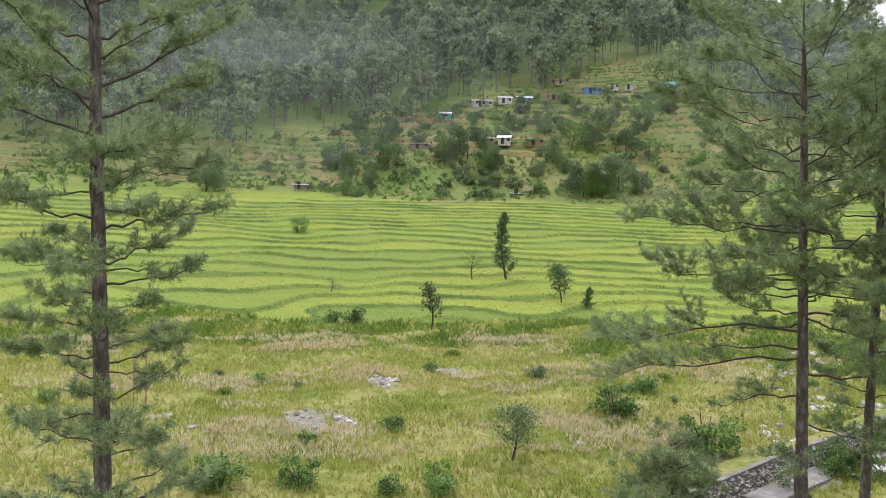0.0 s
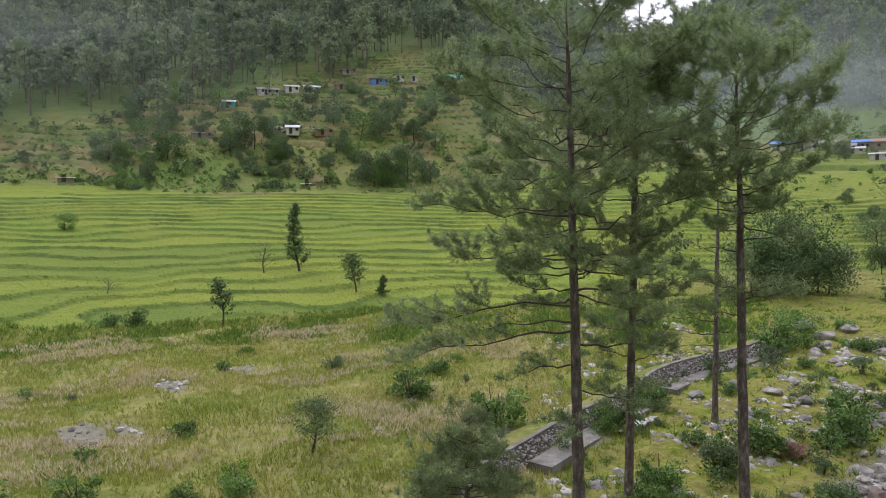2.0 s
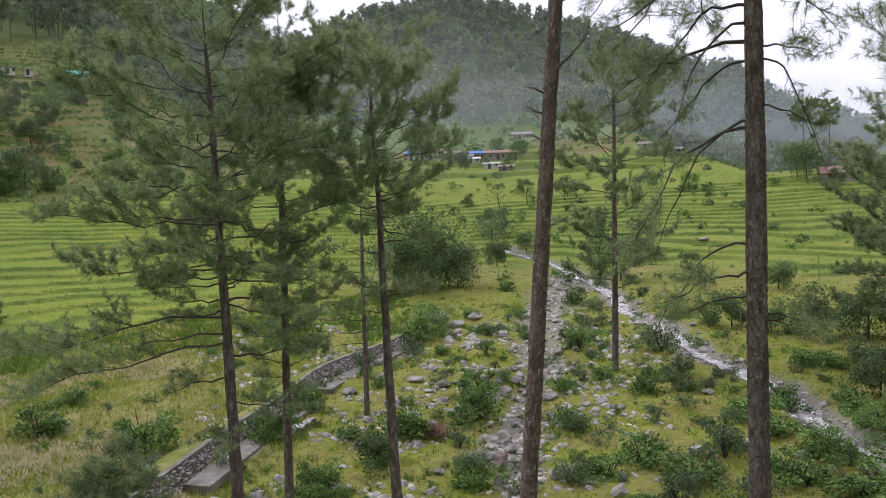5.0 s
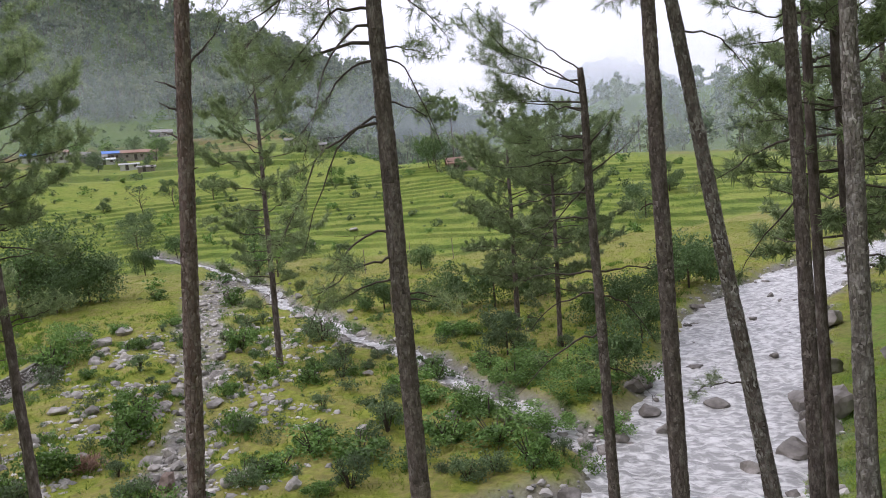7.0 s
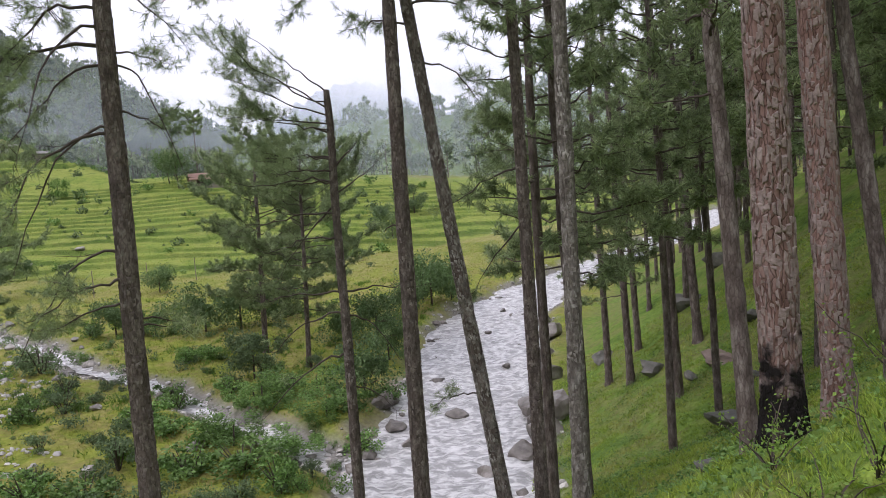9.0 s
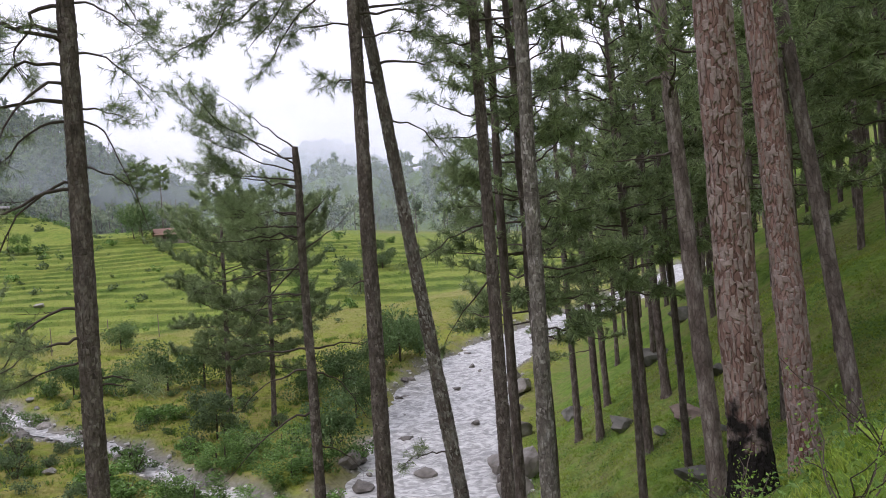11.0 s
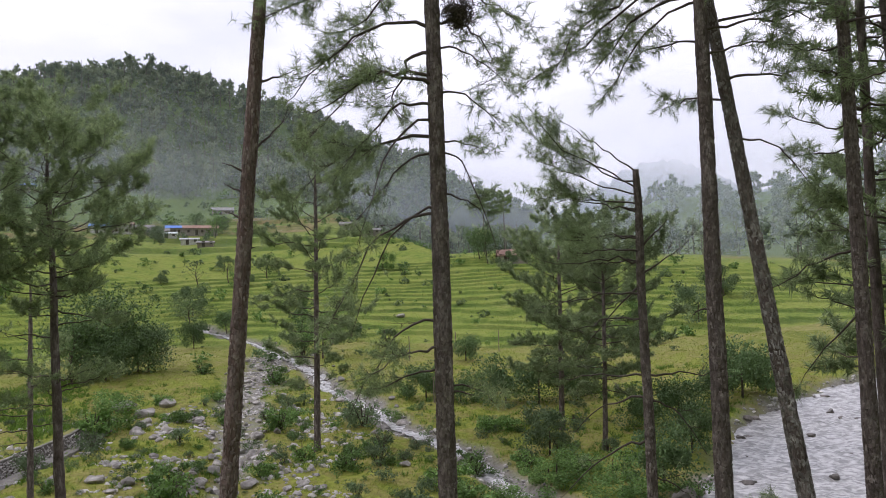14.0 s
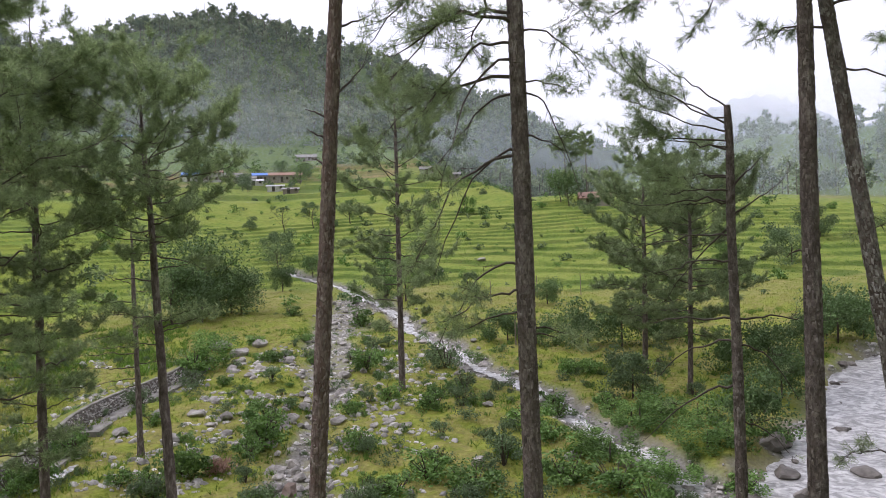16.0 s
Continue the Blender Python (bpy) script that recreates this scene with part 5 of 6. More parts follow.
for args in ((186.0, 216.5, 40, 7, 5, 3.2, PLASTER, BLUE, "white house with blue tin roof in the village", 0.9, 2), (199.0, 226.0, 40, 11, 6, 4.6, TURQUOISE, TURQUOISE, "large two storey turquoise house in the village", 0.9, 4, 2),
             (187.5, 206.5, 46, 8, 5, 4.4, PLASTER, RUST, "two storey whitewashed house with dark windows", 0.8, 4, 2), (192.0, 201.0, 40, 7, 5, 3.0, STONEWALL, SLATE, "stone house with weathered slate roof in the village", 1.0, 3),
             (191.5, 194.0, 46, 8, 5, 2.6, STONEWALL, SLATE, "stone house with weathered slate roof in the village", 1.0, 3), (198.0, 192.0, 44, 9, 5, 3.2, STONEWALL, BLUE, "house with faded blue roof sheets in the village", 0.9, 3),
             (190.0, 188.0, 50, 6, 4, 2.2, PLASTER, TIN, "white walled shed with tin roof in the village", 0.6, 2), (203.0, 186.0, 44, 14, 5, 3.2, STONEWALL, RUST, "long house with brown roof in the village", 1.0, 5),
             (186.5, 175.5, 48, 6.5, 4.5, 2.2, PLASTER, TIN, "white walled hut with flat tin roof below the village", 0.5, 2), (184.0, 166.5, 50, 6, 4, 1.9, TIMBER, SLATE, "dark open shed at the edge of the village", 0.5, 2),
             (262.6, 227.4, 46, 11, 6, 3.0, STONEWALL, SLATE, "long grey stone house above the village", 1.3, 6), (168.4, 282.0, 32, 8, 5, 3.4, TURQUOISE, BLUE, "teal house with blue roof on the far slope", 0.9, 2),
             (218.3, 298.3, 36, 9, 5, 3.2, STONEWALL, BLUE, "house with bright blue roof on the far slope", 0.9, 2), (226.3, 138.9, 60, 7, 5, 2.6, PLASTER, SLATE, "white house among the upper fields", 0.9, 2),
             (214.8, 123.0, 62, 7, 4, 2.2, STONEWALL, SLATE, "grey roofed shed among the upper fields", 0.7, 2), (171.5, 58.7, 66, 8.5, 5.5, 2.6, STONEWALL, RUST, "stone farmhouse with brown tin roof in the fields", 1.3, 3)):
    house(args[0], args[1], -args[2], *args[3:])


# ---- bushes and small trees ----
def leaf_cloud(rng, w, h, count, size, low=0.0, ragged=0.35, lobes=13):
    """Places of leaves over a few overlapping lobes, most near their skin."""
    c = np.stack([rng.uniform(-0.36, 0.36, lobes) * w, rng.uniform(-0.36, 0.36, lobes) * w, low + h * rng.uniform(0.15, 0.78, lobes)], 1)
    rad = rng.uniform(0.11, 0.27, lobes) * w
    k = rng.randint(0, lobes, count)
    d = rng.normal(size=(count, 3))
    d /= np.linalg.norm(d, axis=1)[:, None]
    p = c[k] + d * (rad[k] * (1 - ragged * rng.rand(count) ** 2 * 2.0 + ragged * 0.6 * rng.rand(count)))[:, None] * (1, 1, h / w)
    p[:, 2] = np.abs(p[:, 2] - low * 0.4) + low * 0.4
    return p


def bush_data(seed, w, h, count, size, m, twigs=9):
    rng = np.random.RandomState(seed)
    p = leaf_cloud(rng, w, h, count, size)
    v, f = leaves(rng, p, size)
    stems = []
    for k in range(twigs):
        a, q = rng.uniform(0, 6.283), rng.uniform(0.15, 0.42) * w
        stems.append(tube([(0, 0, -0.1), (q * 0.5 * math.cos(a), q * 0.5 * math.sin(a), h * 0.4), (q * math.cos(a), q * math.sin(a), h * rng.uniform(0.6, 0.95))], [0.02 * w, 0.013 * w, 0.005 * w], 4))
    if not twigs:
        stems.append(tube([(0, 0, -0.1), (0.01, 0, h * 0.3), (0.02, 0.01, h * 0.6)], [0.02, 0.016, 0.006], 5))
    sv, sf = merge(stems)
    return mesh_from("leaves", v, f, m), mesh_from("woody_base", sv, sf, TWIG)


BUSH = [bush_data(200 + i, 1.0, 0.62 + 0.1 * (i % 3), 1100, 0.085, LEAF) for i in range(4)]
BUSH_DARK = [bush_data(210 + i, 1.0, 0.72 + 0.1 * (i % 3), 1300, 0.075, LEAF_DARK) for i in range(3)]
BUSH_BIG = [bush_data(240 + i, 1.0, 0.8 + 0.1 * (i % 3), 4200, 0.042, (LEAF_DARK, LEAF_GREY, LEAF)[i % 3], 0) for i in range(6)]
BUSH_GREY = [bush_data(220 + i, 1.0, 0.75 + 0.1 * (i % 3), 1300, 0.07, LEAF_GREY) for i in range(4)]
BUSH_FRESH = [bush_data(230 + i, 1.0, 0.5 + 0.1 * i, 1000, 0.09, LEAF_BRIGHT) for i in range(2)]


def bush(kinds, i, x, y, w, label, group, category="bush", stretch=1.0):
    if w > 3.4:
        kinds = BUSH_BIG[{id(BUSH_DARK): 0, id(BUSH_GREY): 1}.get(id(kinds), 2)::3]
    lv, st = kinds[i % len(kinds)]
    b = thing("bush", spot(x, y, (i * 67) % 360, 0.05) @ Matrix.Diagonal((w, w, w * stretch, 1)), label, category, group)
    part("leaves", lv, b)
    part("woody_base", st, b)
    return b


LOW = [(-2.6, 42.4, 1.31), (-9.5, 32.4, 2.34), (-6.1, 32.9, 1.80), (-1.9, 32.2, 1.24), (0.2, 32.4, 1.50), (-6.9, 39.2, 1.04), (-8.8, 76.5, 2.37), (-11.0, 76.3, 2.37), (-26.5, 136.4, 3.42), (11.3, 46.7, 2.96),
       (14.2, 38.6, 2.85), (14.2, 50.9, 2.03), (43.9, 50.0, 3.68), (42.1, 49.7, 3.01), (31.7, 31.5, 2.89), (25.7, 31.3, 2.49), (22.7, 32.5, 1.34), (24.8, 39.6, 2.30), (34.1, 33.4, 2.20), (32.6, 25.1, 2.02),
       (38.6, 30.6, 1.67), (49.5, 37.2, 2.67), (68.6, 52.1, 2.92), (41.3, 25.6, 2.02), (55.2, 21.4, 2.00)]
for i, (x, y, w) in enumerate(LOW):
    bush(BUSH, i, x, y, w * 1.05, "low leafy green bush in the rough grass", "low bushes")
BANK = [(40.9, 18.5, 3.31), (44.9, 18.4, 2.39), (42.7, 12.4, 4.11), (39.5, 8.0, 3.72), (35.0, 17.2, 1.80), (30.4, 19.3, 2.77), (28.1, 19.7, 2.38), (30.4, 16.8, 3.20), (32.9, 13.2, 3.27), (33.0, 10.7, 3.47),
        (36.0, 9.0, 3.71), (44.5, 4.9, 2.07), (43.2, 13.0, 3.82), (47.0, 19.7, 2.20), (36.1, 12.1, 3.73), (44.7, 9.5, 3.87), (41.1, 6.9, 2.89), (37.4, 13.5, 2.76), (51.7, 44.6, 2.10), (57.1, 50.7, 2.12),
        (53.8, 54.1, 2.35), (71.4, 65.2, 2.98), (36.5, 5.6, 2.2), (39.0, 16.5, 2.6), (46.5, 15.5, 2.4)]
for i, (x, y, w) in enumerate(BANK):
    bush(BUSH, i + 1, x, y, w * 0.92, "lush broad-leaved bush on the stream bank", "bank bushes", stretch=0.72 if w < 3.4 else 0.55)
DARK = [(-16.5, 222.3, 12.69), (7.4, 224.0, 13.80), (-16.7, 248.7, 9.59), (-29.6, 252.7, 7.83), (30.8, 219.2, 10.90), (46.0, 193.5, 13.78), (-9.7, 288.7, 4.89), (43.8, 6.4, 4.09), (52.5, 5.8, 3.66), (64.9, 20.2, 5.23),
        (67.6, 17.3, 4.83), (64.7, 23.3, 4.76), (64.3, 31.2, 3.85), (64.4, 27.7, 3.24), (70.7, 3.3, 5.44), (74.0, 4.3, 4.83), (73, 1.4, 3.76), (67.8, 5.6, 3.66), (64.1, 73.6, 7.2), (68.5, 73.0, 6.5), (61, 70, 5.5), (57.5, 9.5, 3.8), (60.5, 7.5, 4.2)]
for i, (x, y, w) in enumerate(DARK):
    bush(BUSH_DARK if y < 150 or i % 3 == 0 else BUSH_GREY, i, x, y, w * (0.78 if y > 150 else 1.08), "dense dark green bush on the slope" if y > 150 else "dense dark thicket beside the water", "thickets", stretch=1.15)
PALE = [(-32.0, 223.6, 12.52), (36.9, 192.4, 12.66), (45.8, 227.3, 10.71), (55.2, 223.1, 10.61), (0.5, 222.6, 10.28), (28.6, 264.0, 8.99), (47.7, 258.1, 8.08), (54.4, 243.0, 8.43), (38.5, 295.4, 5.04), (52.4, 297.5, 4.65),
        (-61.0, 190.9, 13.88), (-51.8, 220.2, 4.87), (15.5, 216.9, 8.37), (38.9, 239.3, 8.21), (11.6, 204.9, 6.32), (59.9, 215.0, 8.59), (75.0, 256.9, 8.24), (61.4, 257.4, 7.33), (-20.0, 206.3, 4.79), (108.9, 101.8, 6.88),
        (130.1, 131.3, 3.70), (48.9, 14.6, 3.93), (136.6, 111.2, 4.07), (53.1, 31.6, 3.05), (160.6, 56.8, 5.25), (127.8, 12.0, 6.92), (151.5, 9.4, 7.01), (150.8, 130.2, 4.60), (18.9, 241.7, 5.60), (10.1, 254.8, 6.67), (43.7, 270.1, 6.32)]
for i, (x, y, w) in enumerate(PALE):
    bush(BUSH_GREY, i, x, y, w * (0.82 if y > 150 else 1.0), "rounded grey-green shrub between the terraces", "hill shrubs", stretch=1.1)
rs = np.random.RandomState(41)
def scattered_bushes(name, places, widths, count, size, m, label, seed):
    """Low bushes too many to tell apart, in one mesh: each of several ragged lobes of leaves."""
    r = np.random.RandomState(seed)
    pts, sizes = [], []
    for (x, y), w in zip(places, widths):
        pts.append(leaf_cloud(r, w, w * r.uniform(0.6, 0.95), count, 0) + (x, y, height(x, y) - 0.08 * w))
        sizes.append(np.full(count, size * w))
    v, f = leaves(r, np.concatenate(pts), np.concatenate(sizes))
    return tagged(new(name, mesh_from(name, v, f, m)), label, "bushes", kind="stuff")


def ring_places(r, n, b0, b1, d0, d1):
    b, d = np.radians(r.uniform(b0, b1, n)), r.uniform(d0, d1, n)
    return np.stack([d * np.sin(b), d * np.cos(b)], 1)


for i, (m, n) in enumerate(((LEAF_GREY, 110), (LEAF, 90), (LEAF_DARK, 40))):
    scattered_bushes("hillside_bushes", ring_places(rs, n, -10, 26, 194, 290), 1.4 + 4.5 * rs.rand(n) ** 2, 260, 0.14, m, "leafy low bushes scattered over the terraced hillside", 700 + i)
    scattered_bushes("slope_bushes", ring_places(rs, n, -32, -6, 206, 262), 0.5 + 3.0 * rs.rand(n) ** 2, 200, 0.15, m, "small shrubs on the stepped slope below the forest", 730 + i)
    scattered_bushes("field_bushes", ring_places(rs, 2 * n, 33, 84, 98, 290), 0.6 + 3.2 * rs.rand(2 * n) ** 2.2, 130, 0.17, m, "low bushes along the terrace edges", 710 + i)
    scattered_bushes("saddle_bushes", ring_places(rs, n, 30, 66, 285, 400), 1.5 + 4.5 * rs.rand(n) ** 1.6, 90, 0.22, m, "scrub on the misty slope above the village", 740 + i)
    scattered_bushes("flat_bushes", ring_places(rs, n, 25, 80, 30, 84), 0.4 + 1.3 * rs.rand(n) ** 1.6, 380, 0.09, m, "low weedy bushes scattered over the stony flat", 720 + i)
for i in range(50):
    b, d = radians(rs.uniform(-8, 25)), rs.uniform(196, 280)
    x, y = d * math.sin(b), d * math.cos(b)
    bush((BUSH_GREY, BUSH)[i % 2], i, x, y, 3.4 + 4 * rs.rand(), "leafy shrub on the terraced hillside", "hill shrubs", stretch=rs.uniform(0.9, 1.3))
for i in range(34):
    b, d = radians(rs.uniform(34, 88)), rs.uniform(95, 290)
    x, y = d * math.sin(b), d * math.cos(b)
    bush((BUSH_GREY, BUSH, BUSH_DARK)[i % 3], i, x, y, 1.0 + 3.6 * rs.rand() ** 1.6, "single shrub on a terrace edge", "field shrubs", stretch=rs.uniform(0.9, 1.4))
for i in range(170):
    b, d = radians(rs.uniform(26, 78)), rs.uniform(30, 76)
    x, y = d * math.sin(b), d * math.cos(b)
    if abs(polyline(np.array([x]), np.array([y]), GULLY)[0][0]) < 1.5 or abs(polyline(np.array([x]), np.array([y]), STREAM)[0][0]) < 2.2:
        continue
    bush((BUSH, BUSH_GREY)[i % 2], i, x, y, 0.5 + 1.6 * rs.rand() ** 1.4, "small weedy bush on the stony flat", "small bushes")
for i in range(24):
    b, d = radians(rs.uniform(-30, 22)), rs.uniform(31, 72)
    bush((BUSH, BUSH_FRESH, BUSH_GREY)[i % 3], i, d * math.sin(b), d * math.cos(b), rs.uniform(0.6, 1.5), "small weedy bush in the meadow", "small bushes")


def small_tree(x, y, tall, w, seed, leaf, label, low=0.25, count=900, size=0.22, cone=False, bare=False):
    """A young broad-leaved tree: tapered stem, forked limbs and clumps of leaves with gaps."""
    rng = np.random.RandomState(seed)
    t = thing("young_tree", spot(x, y, 0, 0.08), label, "tree", "young trees")
    s = np.linspace(0, 1, 7)
    stem = np.stack([0.05 * tall * np.sin(s * 4 + seed), 0.03 * tall * np.sin(s * 3), tall * s * (0.95 if cone else 0.8)], 1)
    part("trunk", mesh_from("trunk", *tube(stem, 0.018 * tall * (1 - 0.8 * s) + 0.01, 7), TWIG, shade=True), t)
    n = 16
    sticks, pts = [], []
    for k in range(n):
        q = low + (0.95 - low) * (k + 0.5) / n
        p0 = np.array([np.interp(q, s, stem[:, c]) for c in range(3)])
        a = k * 2.4 + rng.uniform(-0.4, 0.4)
        reach = w / 2 * ((1.05 - q) / (1.05 - low) if cone else math.sin(min(1, (1.02 - q) / (1.02 - low)) * 2.3) + 0.15) * rng.uniform(0.7, 1.1)
        tip = p0 + np.array((math.cos(a) * reach, math.sin(a) * reach, reach * rng.uniform(0.3, 0.9) + 0.05 * tall))
        sticks.append(tube([p0, (p0 + tip) / 2 + (0, 0, -0.05 * reach), tip], [0.006 * tall, 0.004 * tall, 0.0015 * tall], 4))
        if not bare or k % 3 == 0:
            m = count // n
            pts.append(p0 + (tip - p0) * rng.uniform(0.3, 1.1, (m, 1)) + rng.normal(size=(m, 3)) * (0.10 * w) * (1, 1, 0.8))
    v, f = merge(sticks)
    part("branching", mesh_from("branching", v, f, TWIG), t)
    v, f = leaves(rng, np.concatenate(pts), size)
    part("crown", mesh_from("crown", v, f, leaf), t)
    return t


small_tree(3.9, 36.7, 3.2, 2.2, 301, LEAF_GREY, "small round grey-green tree alone in the meadow", 0.22, 2600, 0.12)
small_tree(-0.9, 73.8, 5.6, 2.0, 302, LEAF_DARK, "thin lopped tree with leafy knobs on its stem", 0.3, 700, 0.28)
small_tree(14.6, 89.6, 5.4, 2.6, 303, LEAF_DARK, "small dark tree with oval crown at the paddy edge", 0.25, 1300, 0.28)
small_tree(8.8, 101.7, 9.6, 2.8, 304, LEAF_DARK, "tall narrow dark tree among the rice terraces", 0.06, 2600, 0.3, cone=True)
small_tree(4.5, 101.9, 4.6, 3.6, 305, LEAF_GREY, "thin half-bare tree among the rice terraces", 0.2, 300, 0.25, bare=True)
small_tree(17.6, 87.0, 2.6, 1.5, 306, LEAF_DARK, "dark conical shrub on the field bank", 0.05, 700, 0.25, cone=True)
small_tree(-13.5, 92.0, 2.2, 2.0, 307, LEAF_GREY, "reddish half-dry shrub in the rice", 0.1, 260, 0.2, bare=True)
small_tree(98.5, 93.0, 6.5, 6.0, 308, LEAF_GREY, "spreading open tree beside the upper stream", 0.3, 1200, 0.3)
small_tree(102.0, 88.0, 4.2, 4.0, 309, LEAF_DARK, "dark small tree beside the upper stream", 0.15, 1200, 0.3)
small_tree(132.0, 122.0, 6.5, 6.0, 310, LEAF_GREY, "bare thin tree standing in the paddies", 0.2, 300, 0.3, bare=True)
small_tree(138.0, 118.0, 6.0, 5.0, 311, LEAF_GREY, "bare thin tree standing in the paddies", 0.2, 300, 0.3, bare=True)
small_tree(145.0, 112.0, 7.0, 4.0, 312, LEAF_DARK, "bushy dark tree standing in the paddies", 0.15, 1200, 0.35)
small_tree(88.0, 62.0, 9.5, 4.2, 313, LEAF_DARK, "dark narrow tree above the stream", 0.1, 2200, 0.32, cone=True)
small_tree(84.0, 56.0, 7.0, 5.5, 314, LEAF, "leafy tree above the stream bed", 0.15, 2200, 0.3)
small_tree(64.5, 73.5, 10.5, 10.0, 317, LEAF_DARK, "dense dark broad-leaved tree beside the stream bed", 0.04, 5200, 0.34)
small_tree(59.0, 72.5, 8.0, 7.0, 318, LEAF_DARK, "dense dark broad-leaved tree beside the stream bed", 0.04, 3600, 0.32)
small_tree(69.5, 72.0, 6.0, 6.0, 319, LEAF_GREY, "grey-green bushy tree beside the stream bed", 0.04, 3000, 0.30)
small_tree(168.0, 64.0, 9, 7, 315, LEAF_DARK, "dark tree beside the farmhouse", 0.2, 2000, 0.42)
small_tree(173.0, 68.0, 8, 7, 316, LEAF, "leafy tree beside the farmhouse", 0.2, 2000, 0.42)
for i, (x, y, k) in enumerate(((-9.7, 288.7, 8), (-28, 251, 9), (-3, 258, 9), (22, 249, 7), (35, 252, 9), (58, 262, 8), (50, 236, 10), (66, 240, 9), (40, 228, 10), (-20, 236, 9), (3, 236, 8), (195, 205, 7), (206, 190, 8), (182, 186, 6), (200, 176, 8), (210, 182, 7), (176, 178, 6))):
    small_tree(x, y, k, k * 0.75, 330 + i, (LEAF_DARK, LEAF_GREY, LEAF)[i % 3], "leafy village tree between the houses", 0.12, 1500, 0.42)
for i, (x, y) in enumerate(((203.0, 78.0), (197.0, 69.5))):
    pine("pine_tree", x, y, (0, 0), 19.6 - 2.4 * i, 0.2, [(14.0 - 2.4 * i, 2.0), (15.4 - 2.4 * i, 3.2), (17.2 - 2.4 * i, 3.4), (18.6 - 2.4 * i, 2.4), (19.5 - 2.4 * i, 1.0)], 34, 360 + i, "lone umbrella-crowned pine standing above the fields", tuft=0.42, blade=0.065, count=10, dense=1.3, group="lone pines")


# ---- the wood on the near slope ----
def wood_pine_data(seed):
    rng = np.random.RandomState(seed)
    tall = rng.uniform(17, 23)
    low = rng.uniform(5.5, 9.5)
    s = np.linspace(0, 1, 14)
    line = np.stack([0.1 * np.cumsum(rng.normal(size=14)) * s, 0.1 * np.cumsum(rng.normal(size=14)) * s, tall * s - 0.2], 1)
    trunk = mesh_from("trunk", *tube(line, rng.uniform(0.15, 0.22) * (1 - 0.75 * s), 9), BARK, shade=True)
    vs, quads, tris, at, along, n = [], [], [], [], [], 0
    for k in range(44):
        h = low + (tall - low) * (k + rng.rand()) / 44
        f = (h - low) / (tall - low)
        p0 = np.array([np.interp(h, line[:, 2], line[:, c]) for c in range(3)])
        length = rng.uniform(1.6, 3.2) * (1.1 - 0.6 * f)
        ln = limb_line(p0, k * 137.5, length, -0.15 + 0.8 * f, 0.12, rng)
        v, fs, tips, ways = bough(rng, ln, length, 0.035, 1.15, 0.05)
        vs.append(v)
        quads.append(fs[0] + n)
        if tips is not None:
            tris.append(fs[1] + n)
            at.append(tips)
            along.append(ways)
        n += len(v)
    limbs = mesh_from("limbs", np.concatenate(vs), [np.concatenate(quads), np.concatenate(tris)], TWIG)
    v, f = brushes(rng, np.concatenate(at), np.concatenate(along), 11, 0.30, 0.040, 0.12)
    return trunk, limbs, mesh_from("needles", v, f, NEEDLE)


WOOD = [wood_pine_data(400 + i) for i in range(5)]
rs = np.random.RandomState(9)
placed = [(31.2, -8.7), (37.6, -8.2), (39.8, -7.5), (43.8, -10.1), (52.9, -13.1), (37.2, -11.6), (41.8, -13.9), (13.07, -5.02), (13.82, -8.08), (8.6, -3.7), (11.1, -5.6), (13.85, -2.0)]
while len(placed) < 150:
    b, d = radians(rs.uniform(98, 140)), rs.uniform(19, 115)
    x, y = d * math.sin(b), d * math.cos(b)
    s = polyline(np.array([x]), np.array([y]), TOE)[0][0]
    if s > -2.5 or min(math.hypot(x - u, y - w) for u, w in placed) < 3.0:
        continue
    placed.append((x, y))
    i = len(placed)
    t = thing("pine_tree", spot(x, y, i * 73 % 360, 0.1) @ pose(0, 0, 0, rs.uniform(-2, 2), rs.uniform(-2, 2), 0), "slender dark pine in the dense wood on the slope", "pine tree", "pines of the wood")
    for nm, data in zip(("trunk", "branching", "needles"), WOOD[i % 5]):
        part(nm, data, t)


# ---- stones ----
def stone_data(name, seed, m, rough=0.22, sub=2):
    bm = bmesh.new()
    bmesh.ops.create_icosphere(bm, subdivisions=sub, radius=0.5)
    rng = np.random.RandomState(seed)
    off = Vector(rng.uniform(-50, 50, 3))
    cuts = [(Vector(rng.normal(size=3)).normalized(), rng.uniform(0.24, 0.40)) for _ in range(11)]
    for v in bm.verts:
        p = v.co.copy()
        for c, thr in cuts:
            over = p.dot(c) - thr
            if over > 0:
                p -= c * over * 0.95
        p *= 1 + rough * noise.noise(p * 2.2 + off) + 0.5 * rough * noise.noise(p * 5 + off)
        v.co = Vector((p.x * 1.25, p.y * 1.1, p.z * 0.85))
    me = bpy.data.meshes.new(name)
    bm.to_mesh(me)
    bm.free()
    me.materials.append(m)
    return me


RIVER_STONES = [stone_data("boulder", 500 + i, STONE_WET, sub=3) for i in range(4)]
for i, (x, y, w) in enumerate([(40.9, 0.9, 1.45), (39.6, 4.4, 1.29), (37.1, 3.1, 1.55), (32.8, -0.5, 1.01), (40.5, -3.3, 2.00), (34.9, -2.2, 1.72), (49.1, 2.3, 1.13), (42.5, 5.2, 1.4), (36.0, -3.4, 1.9), (38.2, -4.4, 2.2), (45.5, -4.8, 1.6), (52.0, -5.2, 1.5), (57, -6.5, 1.8), (62, -6.6, 1.4)]):
    o = new("boulder", RIVER_STONES[i % 4])
    o.matrix_world = spot(x, y, i * 77, -0.28 * w) @ Matrix.Diagonal((w, w, w, 1))
    tagged(o, "wet grey-brown boulder in the rushing river", "boulder", "river boulders")
